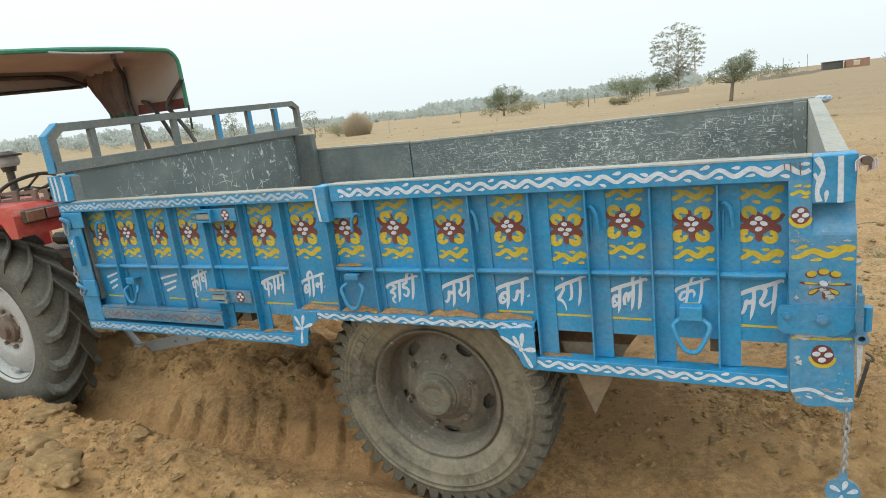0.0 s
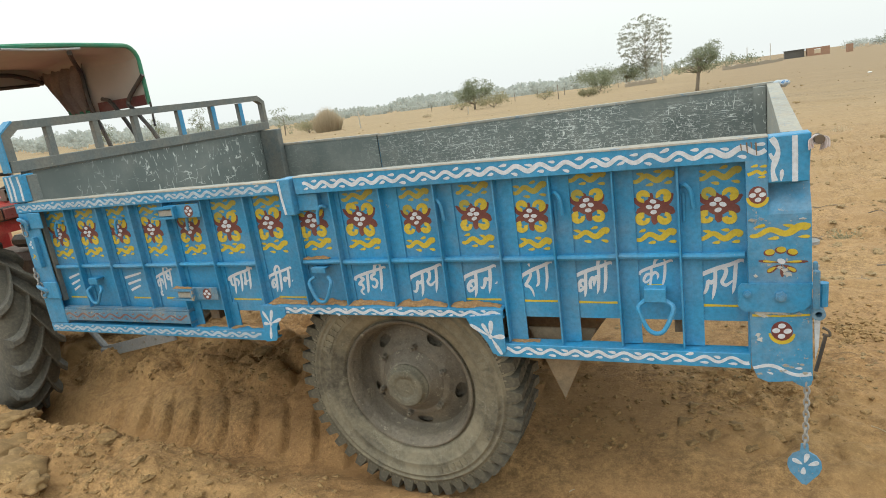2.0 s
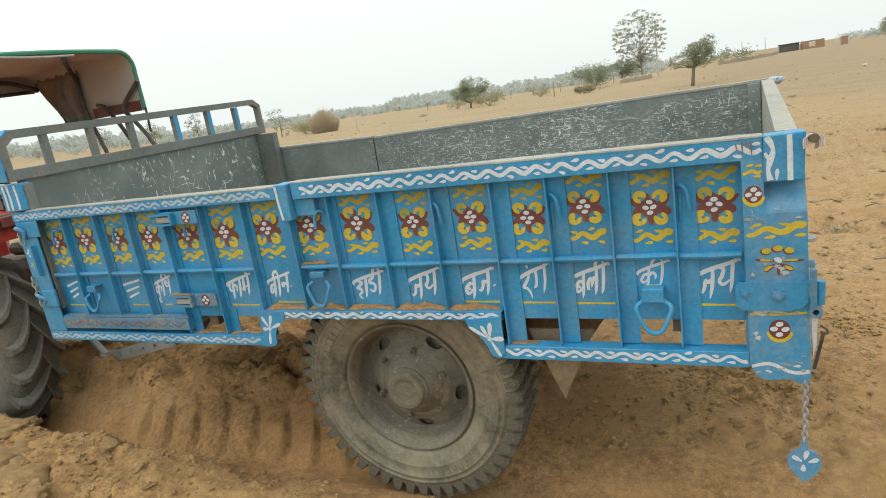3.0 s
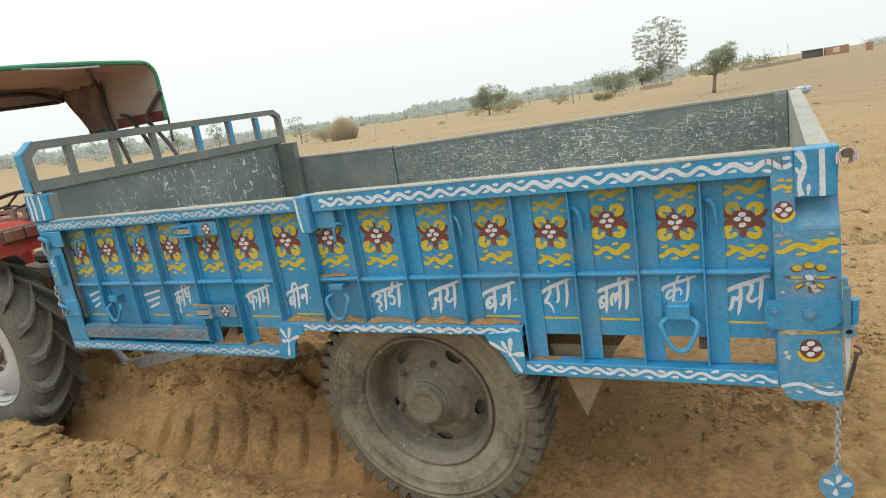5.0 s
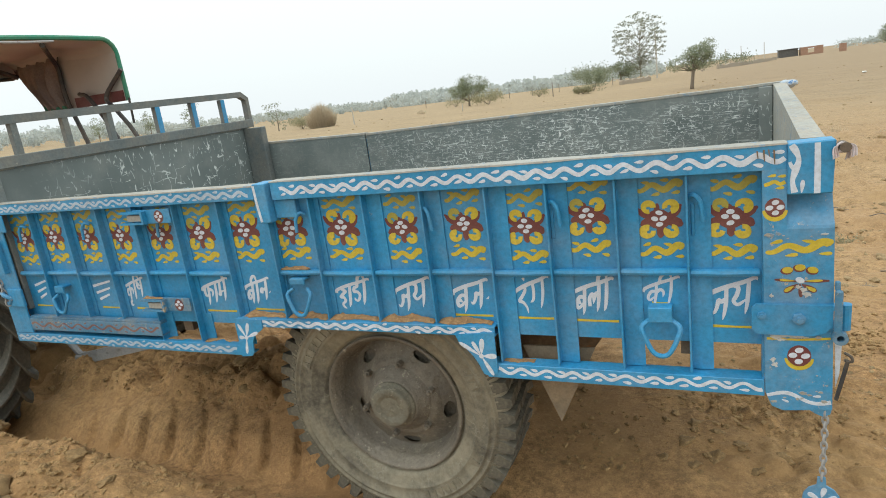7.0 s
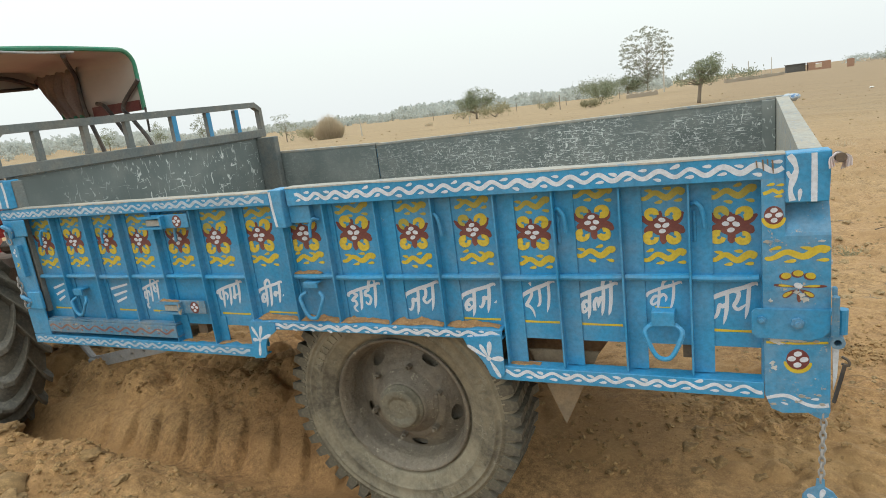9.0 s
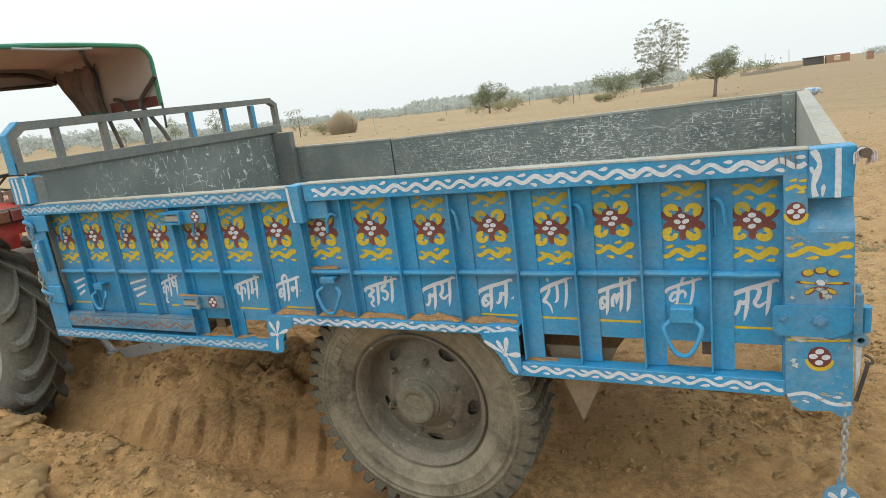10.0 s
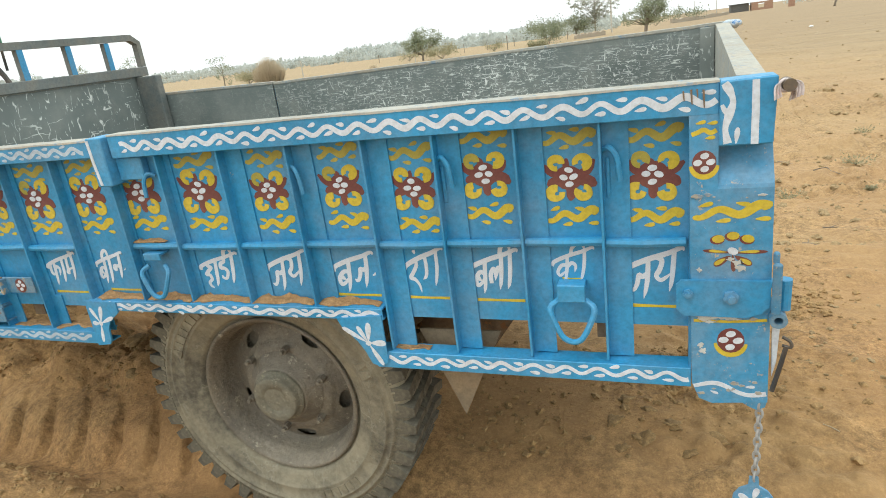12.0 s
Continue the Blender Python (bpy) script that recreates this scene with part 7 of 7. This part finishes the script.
for k in range(5):
    shrub("hedge_bush", 43.0 + 5.6 * k, 198.0 + 2.0 * k, 8.0, 3.0 + 0.3 * (k % 2), 0.30, LEAF_BUSH, "pale green hedge bush on the far field edge", 70 + k, 900)


def grass_clump(x, y, w, h, count, seed, label):
    rnd2 = random.Random(seed)
    base = Vector((x, y, ground_at(x, y)))
    b = bmesh.new()
    for k in range(count):
        a, r = rnd2.uniform(0, 6.28), rnd2.random() ** 0.6
        p = Vector((math.cos(a) * w / 2 * 0.72 * r, math.sin(a) * w / 2 * 0.72 * r, 0))
        hh = h * rnd2.uniform(0.45, 1.1) * (1 - 0.5 * r * r)
        out = Vector((math.cos(a), math.sin(a), 0)) * w * 0.13 * r * rnd2.uniform(0.1, 1.5)
        side = Vector((math.sin(a * 3 + k), math.cos(a * 3 + k), 0)) * 0.014 * (w / 3)
        v = [b.verts.new(c) for c in (p - side, p + side, p + side * 0.7 + out * 0.5 + Vector((0, 0, hh * 0.6)), p + out + Vector((0, 0, hh)), p - side * 0.7 + out * 0.5 + Vector((0, 0, hh * 0.6)))]
        b.faces.new(v)
    single("grass_clump", b, STRAW, base, label, "grass", smooth=False)


grass_clump(-33.7, 50.3, 3.2, 2.3, 4200, 31, "tall clump of dry straw-coloured grass on the field")
grass_clump(-27.0, 58.0, 1.2, 0.5, 300, 32, "small tuft of dry grass on the field")
def weed_tuft(x, y, w, h, seed):
    """A low spreading weed of thin stalks and small leaves."""
    rnd2 = random.Random(seed)
    b = bmesh.new()
    for k in range(46):
        a = rnd2.uniform(0, 6.28)
        tip = Vector((math.cos(a) * w / 2 * rnd2.uniform(0.3, 1), math.sin(a) * w / 2 * rnd2.uniform(0.3, 1), h * rnd2.uniform(0.25, 1)))
        s = Vector((-math.sin(a), math.cos(a), 0)) * 0.002
        b.faces.new([b.verts.new(c) for c in (-s, s, tip)])
        for q in range(3):
            leaf_quad(b, tip * rnd2.uniform(0.4, 1.05), 0.014, rnd2)
    single("weed_tuft", b, WEED, Vector((x, y, ground_at(x, y))), "low dry grey-green weed on the bare field", "weed")


for k, (x, y, w, h) in enumerate(((1.51, 7.13, 0.40, 0.10), (0.80, 6.19, 0.26, 0.09), (1.42, 6.32, 0.12, 0.05), (2.0, 8.9, 0.3, 0.09))):
    weed_tuft(x, y, w, h, 300 + k)
grass_clump(1.96, 14.28, 0.5, 0.16, 90, 33, "small tuft of dry straw-coloured grass on the field")
grass_clump(2.57, 13.4, 0.3, 0.10, 50, 34, "small tuft of dry straw-coloured grass on the field")
rnd = random.Random(5)
for k in range(26):
    d, a = rnd.uniform(6, 45), rnd.uniform(-0.55, 0.45)
    x, y = d * math.sin(a), 2 + d * math.cos(a)
    if abs(x + 1.5) < 2.2 and y < 5:
        continue
    grass_clump(x, y, rnd.uniform(0.15, 0.4), rnd.uniform(0.04, 0.12), 40, 100 + k, "tiny tuft of dry grass on the bare field")


for k, (x, y, ln, a) in enumerate(((-0.02, 2.06, 0.045, 1.2), (-0.06, 2.12, 0.035, 0.4), (0.30, 2.30, 0.05, 1.9), (-0.75, 2.2, 0.03, 0.9), (0.42, 2.75, 0.06, 2.4))):
    bm = bmesh.new()
    tube(bm, [(-ln / 2 * math.cos(a), -ln / 2 * math.sin(a), 0.004), (0, 0, 0.006), (ln / 2 * math.cos(a), ln / 2 * math.sin(a), 0.003)], 0.0022, 5)
    single("straw_stalk", bm, STRAW, Vector((x, y, ground_at(x, y) + 0.002)), "pale dry straw stalk lying on the soil", "straw", "straw stalks")


def dry_twig(x0, y0, x1, y1, r, seed):
    """A crooked dry stick with a side shoot, lying on the soil."""
    rnd2 = random.Random(seed)
    a, e = Vector((x0, y0, ground_at(x0, y0))), Vector((x1, y1, ground_at(x1, y1)))
    mid = a.lerp(e, 0.5)
    pts = []
    for k in range(6):
        p = a.lerp(e, k / 5) + Vector((rnd2.uniform(-0.012, 0.012), rnd2.uniform(-0.012, 0.012), 0))
        p.z = ground_at(p.x, p.y) + r * 0.8
        pts.append(p - mid)
    b = bmesh.new()
    tube(b, pts, r, 6, taper=0.4)
    tip = pts[3] + Vector((rnd2.uniform(-0.04, 0.04), rnd2.uniform(0.02, 0.06), 0.010))
    tube(b, [pts[2], pts[2].lerp(tip, 0.6), tip], r * 0.6, 5, taper=0.4)
    single("dry_twig", b, BARK, mid, "crooked dry brown twig lying on the field", "twig", "dry twigs")


for k, (x0, y0, x1, y1) in enumerate(((0.57, 6.17, 0.66, 6.10), (0.91, 5.41, 1.00, 5.33), (0.70, 4.98, 0.77, 4.85), (1.13, 6.93, 1.31, 6.70), (0.66, 7.39, 0.84, 7.33), (0.88, 7.33, 1.02, 7.28), (1.65, 6.0, 1.78, 5.9), (1.3, 4.6, 1.38, 4.52))):
    dry_twig(x0, y0, x1, y1, 0.006, 400 + k)


def far_post(x, y, h, r, mat, label, lean=0.0):
    base = Vector((x, y, ground_at(x, y)))
    b = bmesh.new()
    tube(b, [(0, 0, -0.1), (lean * h, 0, h)], r, 8, taper=0.8)
    single("post", b, mat, base, label, "post")


far_post(-8.2, 105.0, 6.6, 0.13, POLE_STONE, "pale concrete electricity pole beside the tall tree")
far_post(-29.0, 48.2, 1.5, 0.06, POLE_STONE, "pale stone boundary post on the field")
far_post(-19.9, 51.0, 0.6, 0.05, POLE_STONE, "short pale boundary stone on the field", 0.1)
far_post(-15.5, 66.0, 1.5, 0.05, BARK, "thin wooden fence post on the field")
far_post(9.0, 260.0, 5.5, 0.15, POLE_STONE, "thin far electricity pole beyond the wall")
far_post(3.5, 240.0, 5.0, 0.13, POLE_STONE, "thin far electricity pole beyond the wall")
far_post(19.0, 300.0, 6.5, 0.15, POLE_STONE, "thin far electricity pole behind the shed")
for k in range(9):
    far_post(-40 + k * 3.4, 88 + 2.0 * math.sin(k), 1.1, 0.05, BARK, "thin wooden fence post on the field")


def rough_wall(x0, y0, x1, y1, h, thick, mat, label, seed):
    rnd2 = random.Random(seed)
    b = bmesh.new()
    n = 24
    c = Vector(((x0 + x1) / 2, (y0 + y1) / 2, 0))
    d = Vector((x1 - x0, y1 - y0, 0))
    s = Vector((-d.y, d.x, 0)).normalized() * thick / 2
    rows = []
    for k in range(n + 1):
        p = Vector((x0, y0, 0)) + d * (k / n)
        g = ground_at(p.x, p.y) - 0.2
        t = g + 0.2 + h * (1 + rnd2.uniform(-0.22, 0.12))
        rows.append([b.verts.new(q - c) for q in (Vector((*(p - s).xy, g)), Vector((*(p - s).xy, t)), Vector((*(p + s).xy, t)), Vector((*(p + s).xy, g)))])
    for a, e in zip(rows, rows[1:]):
        for j in range(3):
            b.faces.new((a[j], a[j + 1], e[j + 1], e[j]))
    b.faces.new(rows[0]); b.faces.new(rows[-1][::-1])
    single("field_wall", b, mat, c, label, "wall")


rough_wall(-11.0, 84.0, -8.0, 90.0, 0.55, 0.4, FIELD_STONE, "low dark dry-stone wall under the tall tree", 1)
rough_wall(0.5, 135.0, 13.5, 174.0, 0.75, 0.4, FIELD_STONE, "long low grey-brown field wall", 2)


def hut(name, x, y, w, d, h, mat, label, opening=None, roof=0.12):
    base = Vector((x, y, ground_at(x, y) - 0.1))
    root = thing(name, base, label, "building")
    b = bmesh.new()
    X, Y, Z = base
    if opening:
        o0, o1, oz0, oz1 = opening
        for x0, x1, z0, z1 in ((0, o0, 0, h), (o1, w, 0, h), (o0, o1, oz1, h), (o0, o1, 0, oz0)):
            if x1 > x0 and z1 > z0:
                box(b, X + x0, X + x1, Y, Y + 0.25, Z + z0, Z + z1)
    else:
        box(b, X, X + w, Y, Y + 0.25, Z, Z + h)
    box(b, X, X + 0.25, Y + 0.25, Y + d, Z, Z + h)
    box(b, X + w - 0.25, X + w, Y + 0.25, Y + d, Z, Z + h)
    part("wall", b, mat, root)
    if roof:
        b = bmesh.new()
        box(b, X - 0.2, X + w + 0.2, Y - 0.2, Y + d + 0.2, Z + h, Z + h + roof, 0.02)
        part("roof", b, DARK_SHEET, root)


hut("shed", 15.5, 192.0, 4.4, 4.0, 1.9, DARK_SHEET, "low dark sheet-covered shed at the field edge", None, 0.15)
hut("brick_hut", 20.4, 190.0, 4.9, 4.0, 2.1, BRICK, "unfinished red-brick hut with a bright opening", (1.5, 2.9, 0.6, 1.7), 0.0)
hut("brick_hut", 25.1, 165.0, 1.2, 1.2, 1.8, BRICK, "narrow red-brick pier hut at the field edge", None, 0.0)
for x, y in ((7.1, 40.4),):
    ob = rag("litter", (x, y, ground_at(x, y) + 0.05), (0.10, 0.08, 0.05), LITTER, "scrap of white litter lying on the field", x, 0.0)

# far woods across the plain, distance haze put into their pale leaf colour
rnd = random.Random(42)
V, F = [], []
for k in range(1150):
    a = radians(rnd.uniform(4, 82))
    d = rnd.uniform(170, 420)
    x, y = -d * math.sin(a), d * math.cos(a)
    g = ground_at(x, y)
    hh = (2.6 + 3.6 * rnd.random() ** 2) * (1.0 if a > radians(46) else 0.62 if a > radians(28) else 1.0) * d / 300
    ww = hh * rnd.uniform(0.5, 1.0)
    for j in range(56):
        u = Vector((rnd.gauss(0, 1), rnd.gauss(0, 1), rnd.gauss(0, 1))).normalized() * rnd.random() ** 0.4
        c = Vector((x + u.x * ww, y + u.y * ww, g + hh * 0.55 + u.z * hh * 0.48))
        q = Euler((rnd.uniform(0, 6.28), rnd.uniform(0, 6.28), 0)).to_matrix()
        s = hh * 0.15
        o = len(V)
        V += [tuple(c + q @ Vector(p)) for p in ((-s, 0, 0), (0, -s, 0.1), (s, 0, 0), (0, s, 0.1))]
        F.append((o, o + 1, o + 2, o + 3))
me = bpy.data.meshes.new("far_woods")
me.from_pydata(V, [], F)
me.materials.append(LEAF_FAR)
tagged(new("far_woods", me), "far belt of trees across the plain, coloured pale for haze", "woods", kind="stuff")
